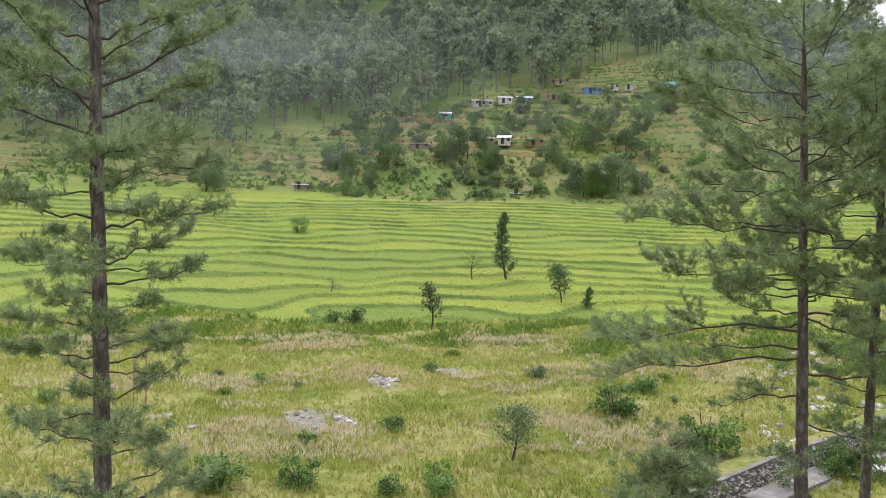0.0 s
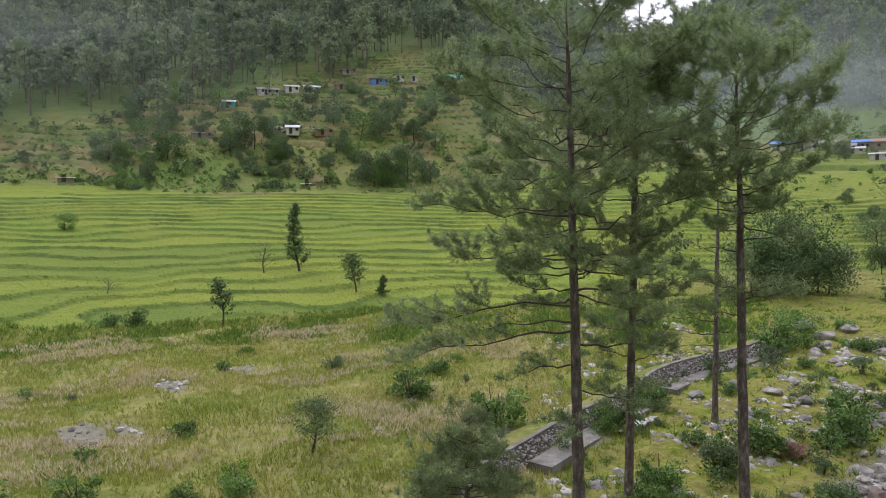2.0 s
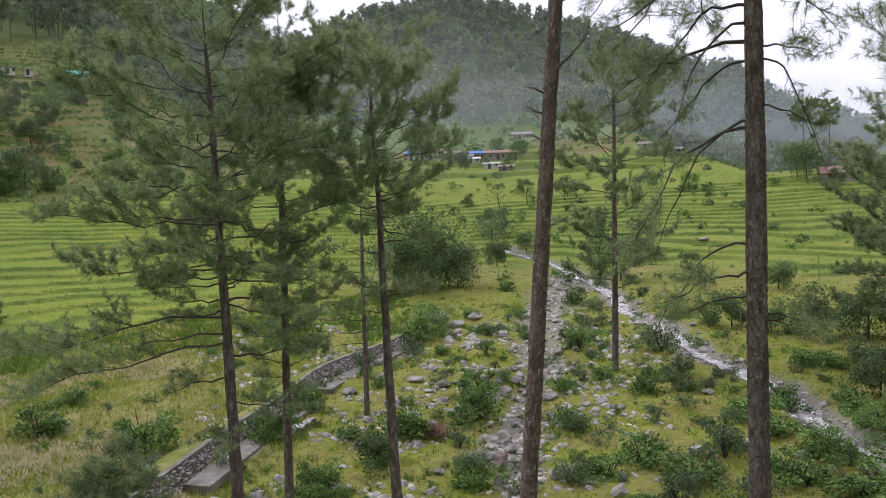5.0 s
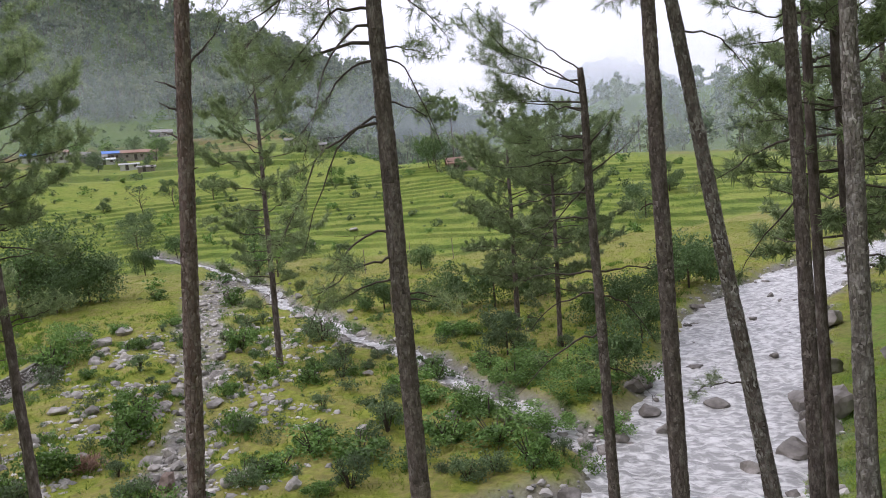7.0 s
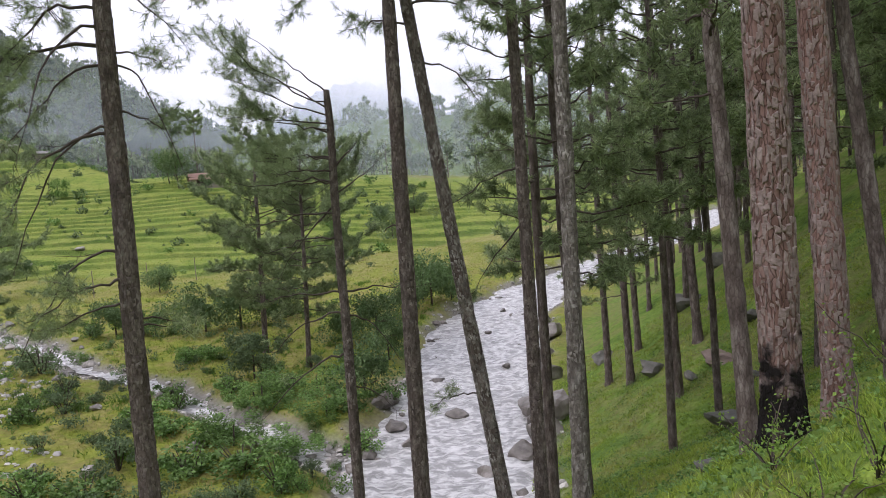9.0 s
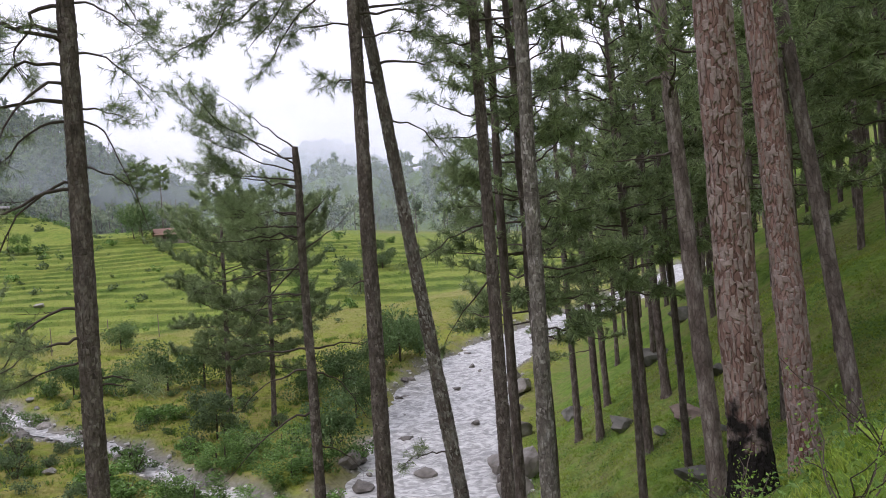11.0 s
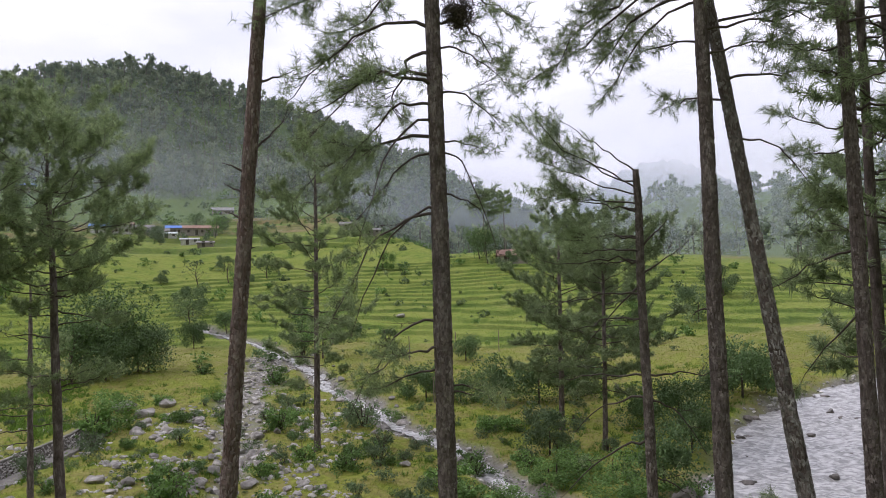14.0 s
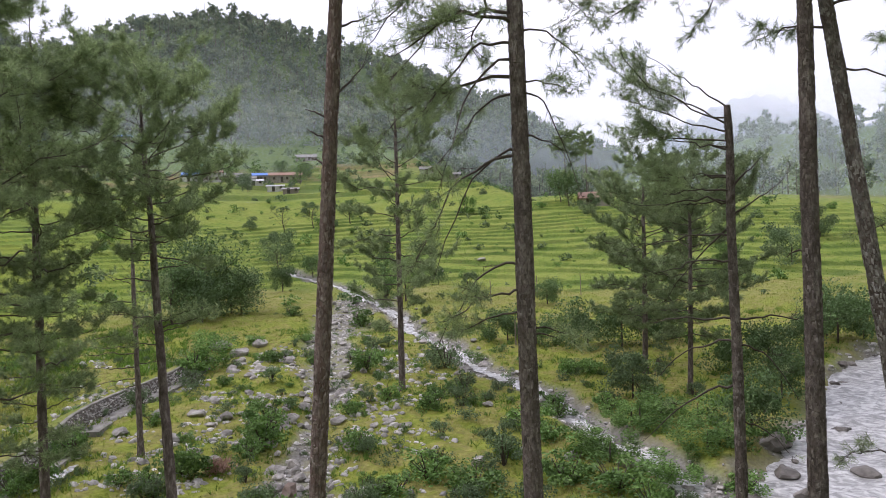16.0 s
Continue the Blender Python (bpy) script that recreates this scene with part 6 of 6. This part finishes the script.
rs = np.random.RandomState(15)
for i in range(70):
    k = rs.uniform(6.0, 10.6)
    a = int(k)
    q = k - a
    cx, cy = RIVER[a][0] * (1 - q) + RIVER[a + 1][0] * q, RIVER[a][1] * (1 - q) + RIVER[a + 1][1] * q
    side = rs.choice([-1, 1]) * (4.2 * rs.uniform(0.75, 1.15) if i % 3 else rs.uniform(0, 3.6))
    w = rs.uniform(0.3, 0.9)
    o = new("boulder", RIVER_STONES[i % 4])
    x, y = cx + rs.uniform(-0.5, 0.5), cy + side
    o.matrix_world = spot(x, y, i * 51, -0.30 * w - (0.25 if i % 3 == 0 else 0.05)) @ Matrix.Diagonal((w, w, w, 1))
    tagged(o, "wet rounded stone at the river's edge", "boulder", "river boulders")
DRY_STONES = [stone_data("rock", 520 + i, STONE, 0.34) for i in range(5)]
SLOPE_STONES = [stone_data("rock", 530 + i, STONE_SLOPE, 0.34) for i in range(3)]
BROWN_STONES = [stone_data("rock", 540 + i, STONE_BROWN, 0.4) for i in range(2)]
for i, (x, y, w) in enumerate([(37.0, -9.1, 1.52), (25.7, -9.0, 1.34), (32.5, -9.7, 0.78), (48.1, -14.0, 2.32), (46.0, -8.3, 1.44), (15.5, -4.9, 0.50), (51.7, 56.7, 2.13), (50.8, 53.1, 1.92), (34.3, 34.8, 1.13), (35.7, 33.2, 1.20),
                               (29.2, 36.6, 1.30), (30.6, 32.3, 1.03), (53.6, 53.6, 1.52), (33.6, 39.6, 1.20), (32.2, 41.4, 0.97), (29.1, 41.0, 1.16), (37.5, 25.3, 0.84), (33.4, 18.1, 0.88), (37.5, 26.6, 0.71), (-13.7, 40.9, 0.60),
                               (-5.3, 68.1, 0.63), (8.0, 40.9, 0.51), (118, 62, 1.6), (110, 66, 1.3), (41, -17, 1.6), (34, -13, 1.2), (29, -11, 0.9), (52, -18, 2.0)]):
    o = new("rock", (SLOPE_STONES if y < 0 else DRY_STONES)[i % 3])
    o.matrix_world = spot(x, y, i * 77, -0.16 * w) @ Matrix.Diagonal((w * 1.1, w * 0.9, w * 0.85, 1))
    tagged(o, "weathered grey rock lying in the grass", "rock", "rocks")
o = new("rock", BROWN_STONES[0])
o.matrix_world = spot(32.9, -11.0, 20, 0.05) @ Matrix.Diagonal((2.1, 1.3, 1.3, 1))
tagged(o, "flat-topped reddish brown rock on the wooded slope", "rock", "rocks")
o = new("rock", BROWN_STONES[1])
o.matrix_world = spot(26.0, 24.4, 20, -0.25) @ Matrix.Diagonal((1.2, 1.0, 1.1, 1))
tagged(o, "reddish brown rock on the stony flat", "rock", "rocks")
for i in range(240):
    line = (GULLY, STREAM)[i % 3 == 2]
    k = rs.uniform(0.6, len(line) - 1.6)
    a = int(k)
    q = k - a
    off = rs.normal() * (2.6 if i % 2 else 1.2)
    x, y = line[a][0] * (1 - q) + line[a + 1][0] * q + off * 0.6, line[a][1] * (1 - q) + line[a + 1][1] * q - off * 0.8
    w = rs.uniform(0.25, 0.85) * (1.35 if i % 7 == 0 else 1)
    o = new("rock", DRY_STONES[i % 5])
    o.matrix_world = spot(x, y, i * 51, -0.2 * w) @ Matrix.Diagonal((w, w, w, 1))
    tagged(o, "grey stone in the stream bed", "rock", "stream stones")


HEAPS = [(35.5, 36.5), (39.0, 40.0), (37.0, 33.5), (33.0, 34.0), (43.0, 44.5), (48.0, 50.0), (30.0, 33.0), (51.0, 47.0)]
for i in range(56):
    hx, hy = HEAPS[i % len(HEAPS)]
    x, y = hx + rs.normal() * 1.5, hy + rs.normal() * 1.5
    w = 0.3 + 0.9 * rs.rand() ** 2
    o = new("rock", DRY_STONES[i % 5])
    o.matrix_world = spot(x, y, i * 83, -0.15 * w) @ Matrix.Diagonal((w * 1.1, w, w * 0.85, 1))
    tagged(o, "grey boulder in a heap of stones among weeds", "rock", "heaped stones")


def pebbles(name, places, sizes, label, seed):
    """Loose stones too many to count: small uneven lumps in one mesh."""
    rng = np.random.RandomState(seed)
    g = (1 + 5 ** 0.5) / 2
    base = np.array([(-1, g, 0), (1, g, 0), (-1, -g, 0), (1, -g, 0), (0, -1, g), (0, 1, g), (0, -1, -g), (0, 1, -g), (g, 0, -1), (g, 0, 1), (-g, 0, -1), (-g, 0, 1)]) / 1.9 * 0.5
    tri = np.array([(0, 11, 5), (0, 5, 1), (0, 1, 7), (0, 7, 10), (0, 10, 11), (1, 5, 9), (5, 11, 4), (11, 10, 2), (10, 7, 6), (7, 1, 8), (3, 9, 4), (3, 4, 2), (3, 2, 6), (3, 6, 8), (3, 8, 9), (4, 9, 5), (2, 4, 11), (6, 2, 10), (8, 6, 7), (9, 8, 1)])
    n = len(places)
    v = base[None] * rng.uniform(0.7, 1.25, (n, 12, 1)) * np.asarray(sizes)[:, None, None] * rng.uniform(0.6, 1.3, (n, 1, 3)) * (1, 1, 0.7)
    v = v + np.asarray(places)[:, None]
    f = tri[None] + (np.arange(n) * 12)[:, None, None]
    return tagged(new(name, mesh_from(name, v.reshape(-1, 3), f.reshape(-1, 3), PEBBLE)), label, "gravel", kind="stuff")


def strewn(count, b0, b1, d0, d1, test, seed):
    r = np.random.RandomState(seed)
    b, d = np.radians(r.uniform(b0, b1, count)), np.sqrt(r.uniform(d0 * d0, d1 * d1, count))
    x, y = d * np.sin(b), d * np.cos(b)
    cover_all = lie(x, y)
    ok = test(x, y, d, cover_all, r)
    return np.stack([x, y, cover_all[0]], 1)[ok]


p = strewn(90000, -32, 100, 28, 125, lambda x, y, d, c, r: (c[3] > r.uniform(0.3, 0.75, len(x))) & (c[6] < 0.6), 71)[:9000]
pebbles("gravel", p + (0, 0, 0.02), 0.10 + 0.42 * np.random.RandomState(1).rand(len(p)) ** 1.8, "pale loose gravel and stones of the dry stream bed", 1)
p = strewn(9000, 24, 60, 30, 75, lambda x, y, d, c, r: (waves(x, y, 9, 77) > 0.05) & (c[4] < 0.3) & (r.rand(len(x)) < 0.6), 72)
pebbles("scattered_stones", p, np.random.RandomState(2).uniform(0.2, 0.75, len(p)) ** 1.8 + 0.06, "grey stones scattered through the rough grass", 2)


# ---- the stone-faced canal bank ----
def canal():
    foot = np.array([(9.5, 29.6), (14.0, 32.7), (21.0, 37.6), (28.0, 43.3), (34.0, 46.4), (39.6, 48.3), (44.0, 50.5)])
    seg = np.concatenate([[0], np.cumsum(np.hypot(*np.diff(foot, axis=0).T))])
    s = np.arange(0, seg[-1], 0.8)
    x, y = np.interp(s, seg, foot[:, 0]), np.interp(s, seg, foot[:, 1])
    tx, ty = np.gradient(x), np.gradient(y)
    ln = np.hypot(tx, ty)
    nx, ny = -ty / ln, tx / ln
    z = lie(x, y)[0]
    for _ in range(20):
        z[1:-1] = (z[:-2] + z[1:-1] + z[2:]) / 3
    tall = np.interp(s, [0, 10, 25, 45], [0.75, 0.9, 1.15, 0.75])
    bank = thing("canal_bank", Matrix(), "long stone-faced canal wall with pale cobbles set in dark mortar", "wall")

    def strip(name, cols, m, label=""):
        v = np.stack([np.stack([x + nx * o, y + ny * o, z + h], 1) for o, h in cols], 1)
        k = len(cols)
        i, j = np.arange(len(x) - 1)[:, None] * k, np.arange(k - 1)[None]
        f = np.stack([i + j, i + k + j, i + k + j + 1, i + j + 1], -1).reshape(-1, 4)
        return part(name, mesh_from(name, v.reshape(-1, 3), f, m), bank, label)

    strip("face", [(0, -0.5), (0.05, 0.0), (0.62, tall)], MORTAR)
    strip("coping", [(0.58, tall - 0.02), (0.58, tall + 0.05), (0.84, tall + 0.05), (0.84, tall - 0.3)], CONCRETE, "worn concrete coping")
    strip("earth_fill", [(0.83, tall - 0.02), (2.0, tall * 0.7), (3.6, -0.15)], GROUND, "grassed earth behind the wall")
    rng = np.random.RandomState(8)
    n = 2400
    u, w = rng.uniform(0, len(x) - 1.01, n), rng.uniform(0.06, 0.94, n)
    i = u.astype(int)
    fr = u - i
    at = lambda a: a[i] * (1 - fr) + a[i + 1] * fr
    off = 0.05 + 0.57 * w
    pl = np.stack([at(x) + at(nx) * (off - 0.02), at(y) + at(ny) * (off - 0.02), at(z) + at(tall) * w], 1)
    c = pebbles("cobbles", pl, rng.uniform(0.07, 0.2, n), "", 9)
    c.parent = bank
    del c["category"]
    tagged(c, "pale rounded cobbles set in the wall")
    for k, (a, b, wide) in enumerate(((5.0, 11.0, 1.3), (15.5, 17.5, 1.1), (22.5, 29.0, 1.1), (29.6, 40.0, 0.8))):
        sel = np.linspace(a, b, 8)
        cx, cy, cz = np.interp(sel, s, x), np.interp(sel, s, y), np.interp(sel, s, z)
        mx, my = np.interp(sel, s, nx), np.interp(sel, s, ny)
        cols = [(-0.0, -0.5), (-0.0, 0.2), (-wide, 0.17), (-wide, -0.6)]
        v = np.stack([np.stack([cx + mx * o, cy + my * o, cz + h], 1) for o, h in cols], 1)
        q, j = np.arange(7)[:, None] * 4, np.arange(3)[None]
        f = np.stack([q + j, q + j + 1, q + 5 + j, q + 4 + j], -1).reshape(-1, 4)
        ends = np.array([(0, 3, 2, 1), (28, 29, 30, 31)])
        part("apron_slab", mesh_from("apron_slab", v.reshape(-1, 3), np.concatenate([f, ends]), CONCRETE), bank, "cracked concrete apron slab")


canal()
ribbon("channel_water", [(19.6, 34.6), (21.0, 35.6), (22.4, 36.6), (24.0, 37.8)], [0.4, 0.7, 0.6, 0.3], 0.2, "shallow white water trickling below the canal wall")


# ---- posts and other small things ----
posts = thing("field_frame", spot(-18.5, 45.7, 10), "pair of thin rusty posts with a cross wire", "post")
for x in (-0.36, 0.36):
    part("post", mesh_from("post", *tube([(x, 0, -0.3), (x + 0.02, 0, 1.6), (x, 0, 3.3)], [0.05, 0.045, 0.04], 8), RUST), posts)
part("crossbar", mesh_from("crossbar", *tube([(-0.5, 0, 3.1), (0.55, 0, 3.15)], [0.025, 0.025], 6), RUST), posts)
part("cap_plate", mesh_from("cap_plate", *box(0.5, 0.2, 0.12, 0.1, 0, 3.2), DARKWOOD), posts)
for i, (x, y, h) in enumerate(((86, 44, 3.2), (92, 40, 3.0), (98, 36, 3.0), (62.5, 29.5, 2.4))):
    o = new("fence_post", mesh_from("fence_post", *tube([(0, 0, -0.3), (0.05, 0, h * 0.5), (0.02, 0.03, h)], [0.06, 0.055, 0.05], 7), TIMBER))
    o.matrix_world = spot(x, y, 30 * i)
    tagged(o, "thin weathered wooden post in the field", "post", "field posts")
rng = np.random.RandomState(12)
nest_at = np.array((12.02 - 0.0 + 0.42 * math.sin(radians(156)), 5.43 + 0.42 * math.cos(radians(156)), 16.95))
nv, nf = blades(rng, nest_at + rng.normal(size=(500, 3)) * (0.13, 0.13, 0.13), rng.normal(size=(500, 3)), 6, 0.16, 0.012, 0.6)
nest = tagged(new("bird_nest", mesh_from("bird_nest", nv, nf, TWIG)), "dark tangled clump of dead twigs against the trunk", "nest")


rng = np.random.RandomState(14)
bv, bf = blades(rng, np.stack([rng.normal(size=90) * 0.28, rng.normal(size=90) * 0.28, rng.uniform(0.0, 0.5, 90)], 1), np.tile((0.3, 0.0, 0.8), (90, 1)), 8, 0.55, 0.035, 0.7)
brush = tagged(new("dry_brush", mesh_from("dry_brush", bv, bf, RUST)), "heap of dry reddish brown pine brush on the flat", "brush")
brush.matrix_world = spot(27.1, 30.4)


# ---- scrub over the terraced hillside ----
def hill_scrub():
    r = np.random.RandomState(55)
    c = scatter(15000, -30, 29, 186, 320, lambda x, y, b, d, q: (lie(x, y)[2] > 0.4) & (waves(x, y, 28, 56) > q.uniform(-0.9, 0.5, len(x))), 57)
    w = 0.35 + 1.5 * r.rand(len(c)) ** 1.7
    n = 24
    d = r.normal(size=(len(c), n, 3))
    d /= np.linalg.norm(d, axis=2)[..., None]
    p = c[:, None] + d * w[:, None, None] * (0.6, 0.6, 0.5) * r.uniform(0.6, 1.1, (len(c), n, 1)) + (0, 0, 0.3)
    v, f = leaves(r, p.reshape(-1, 3), 0.42)
    tagged(new("hillside_scrub", mesh_from("hillside_scrub", v, f, LEAF)), "tangled green scrub over the terraced hillside", "scrub", kind="stuff")


hill_scrub()


# ---- grass, rice and weeds ----
def sward(name, p, seed, count, size, width, m, label, lean=0.35):
    r = np.random.RandomState(seed)
    along = np.column_stack([r.normal(size=(len(p), 2)) * 0.2, np.ones(len(p))])
    v, f = blades(r, p - (0, 0, 0.04), along, count, size, width, lean, 0.5)
    return tagged(new(name, mesh_from(name, v, f, m)), label, "grass", kind="stuff")


def open_ground(c):
    return (c[1] < 0.4) & (c[3] < 0.5) & (c[4] < 0.3) & (c[6] < 0.3)


p = strewn(100000, -34, 32, 29, 84, lambda x, y, d, c, r: open_ground(c) & (waves(x, y, 7, 81) > r.uniform(-1.1, 0.4, len(x))), 81)
sward("meadow_grass", p, 1, 3, 0.42, 0.05, GRASS, "tall yellow-green meadow grass")
p = strewn(50000, -30, 24, 33, 72, lambda x, y, d, c, r: open_ground(c) & (waves(x, y, 16, 82) + 0.6 * waves(x, y, 4, 83) > r.uniform(0.2, 1.1, len(x))), 82)
sward("flowering_grass", p + (0, 0, 0.20), 2, 4, 0.36, 0.055, STRAW, "pale pinkish flowering grass in drifts")
p = strewn(90000, 26, 100, 29, 120, lambda x, y, d, c, r: open_ground(c) & (waves(x, y, 6, 84) > r.uniform(-0.9, 0.4, len(x))), 83)
sward("flat_grass", p, 3, 3, 0.24, 0.04, MOSSY, "short mossy grass of the stony river flat")
p = strewn(60000, 25, 90, 28, 90, lambda x, y, d, c, r: open_ground(c) & (waves(x, y, 3.2, 95) + 0.6 * waves(x, y, 11, 96) > r.uniform(0.2, 1.2, len(x))), 89)
sward("rank_tufts", p, 8, 5, 0.5, 0.045, WEED, "rank green grass tufts on the stony flat", 0.5)
p = strewn(130000, -34, 90, 70, 230, lambda x, y, d, c, r: (c[5] > 0.45) & (c[1] > 0.3), 84)
sward("bund_weeds", p, 4, 3, 0.32, 0.08, WEED, "dark weedy grass along the terrace edges", 0.6)
p = strewn(60000, -34, 90, 74, 170, lambda x, y, d, c, r: (c[1] > 0.6) & (c[5] < 0.1), 85)
sward("rice", p, 5, 3, 0.20, 0.07, RICE, "bright green ripening rice in the paddies", 0.4)
p = strewn(26000, -34, 40, 66, 96, lambda x, y, d, c, r: (c[1] < 0.6) & (waves(x, y, 9, 92) > r.uniform(-0.6, 0.5, len(x))), 86)
sward("bank_weeds", p, 6, 5, 0.65, 0.10, WEED, "rank green weeds on the bank below the paddies", 0.6)
p = strewn(70000, 88, 128, 3.5, 50, lambda x, y, d, c, r: (c[4] > 0.5) & (r.rand(len(x)) < np.clip(22 / d, 0.3, 1)) & (waves(x, y, 2.2, 93) + 0.7 * waves(x, y, 6, 94) > r.uniform(-1.0, 0.3, len(x))), 87)
sward("slope_grass", p, 7, 7, 0.20, 0.022, SLOPE, "soft green undergrowth on the wooded slope", 0.7)
r = np.random.RandomState(88)
p = strewn(150000, 88, 128, 3.5, 40, lambda x, y, d, c, r: (c[4] > 0.5) & (waves(x, y, 3, 91) > r.uniform(-0.2, 0.9, len(x))), 88)
v, f = leaves(r, p + (0, 0, 0.12) + r.normal(size=p.shape) * (0.08, 0.08, 0.06), 0.075, 1.2)
tagged(new("ground_leaves", mesh_from("ground_leaves", v, f, LEAF)), "broad low leaves covering the wooded slope", "undergrowth", kind="stuff")


def fern(x, y, seed, n=9, size=0.5):
    r = np.random.RandomState(seed)
    t = thing("fern", spot(x, y, seed * 40), "fresh yellow-green fern tuft on the slope", "fern", "ferns")
    for k in range(n):
        a = k * 2.4
        line = limb_line((0, 0, 0), math.degrees(a), size * r.uniform(0.7, 1.1), 0.95, -0.75, r)
        pcs = []
        for q in np.linspace(0.15, 1, 16):
            c = np.array([np.interp(q, np.linspace(0, 1, 8), line[:, j]) for j in range(3)])
            side = np.array((math.cos(a), -math.sin(a), -0.1)) * 0.22 * size * (1.1 - q)
            for sg in (-1, 1):
                pcs.append((np.array([c, c + side * sg + (0, 0, -0.02), c + (0, 0, 0.02) + (line[-1] - line[0]) * 0.05]), np.array([(0, 1, 2)])))
        v, f = merge(pcs)
        part("frond", mesh_from("frond", v, f, FERN), t)


for i, (x, y) in enumerate(((5.2, -2.6), (4.9, -3.3), (5.6, -3.4), (6.2, -3.2), (4.4, -2.9), (6.6, -4.3), (7.4, -4.4))):
    fern(x, y, 600 + i)


def wisp_shrub(x, y, tall, seed):
    """A thin shrub: arching stems with small fresh leaves spaced along them."""
    r = np.random.RandomState(seed)
    t = thing("thin_shrub", spot(x, y), "thin arching shrub with small fresh green leaves", "shrub", "thin shrubs")
    stems, pts = [], []
    for k in range(9):
        ln = limb_line((0, 0, 0), r.uniform(0, 360), tall * r.uniform(0.35, 0.7), 1.4, -0.35, r)
        stems.append(tube(ln, 0.010 * np.linspace(1, 0.3, 8), 4))
        q = r.uniform(0.2, 1, 34)
        pts.append(np.stack([np.interp(q, np.linspace(0, 1, 8), ln[:, j]) for j in range(3)], 1) + r.normal(size=(34, 3)) * 0.06)
    part("stalk", mesh_from("stalk", *merge(stems), TWIG), t)
    v, f = leaves(r, np.concatenate(pts), 0.045)
    part("leaves", mesh_from("leaves", v, f, LEAF_BRIGHT), t)


wisp_shrub(6.3, -3.35, 1.5, 620)
wisp_shrub(7.6, -3.0, 1.0, 621)
wisp_shrub(5.9, -2.7, 0.7, 622)
wisp_shrub(7.0, -4.2, 1.5, 623)
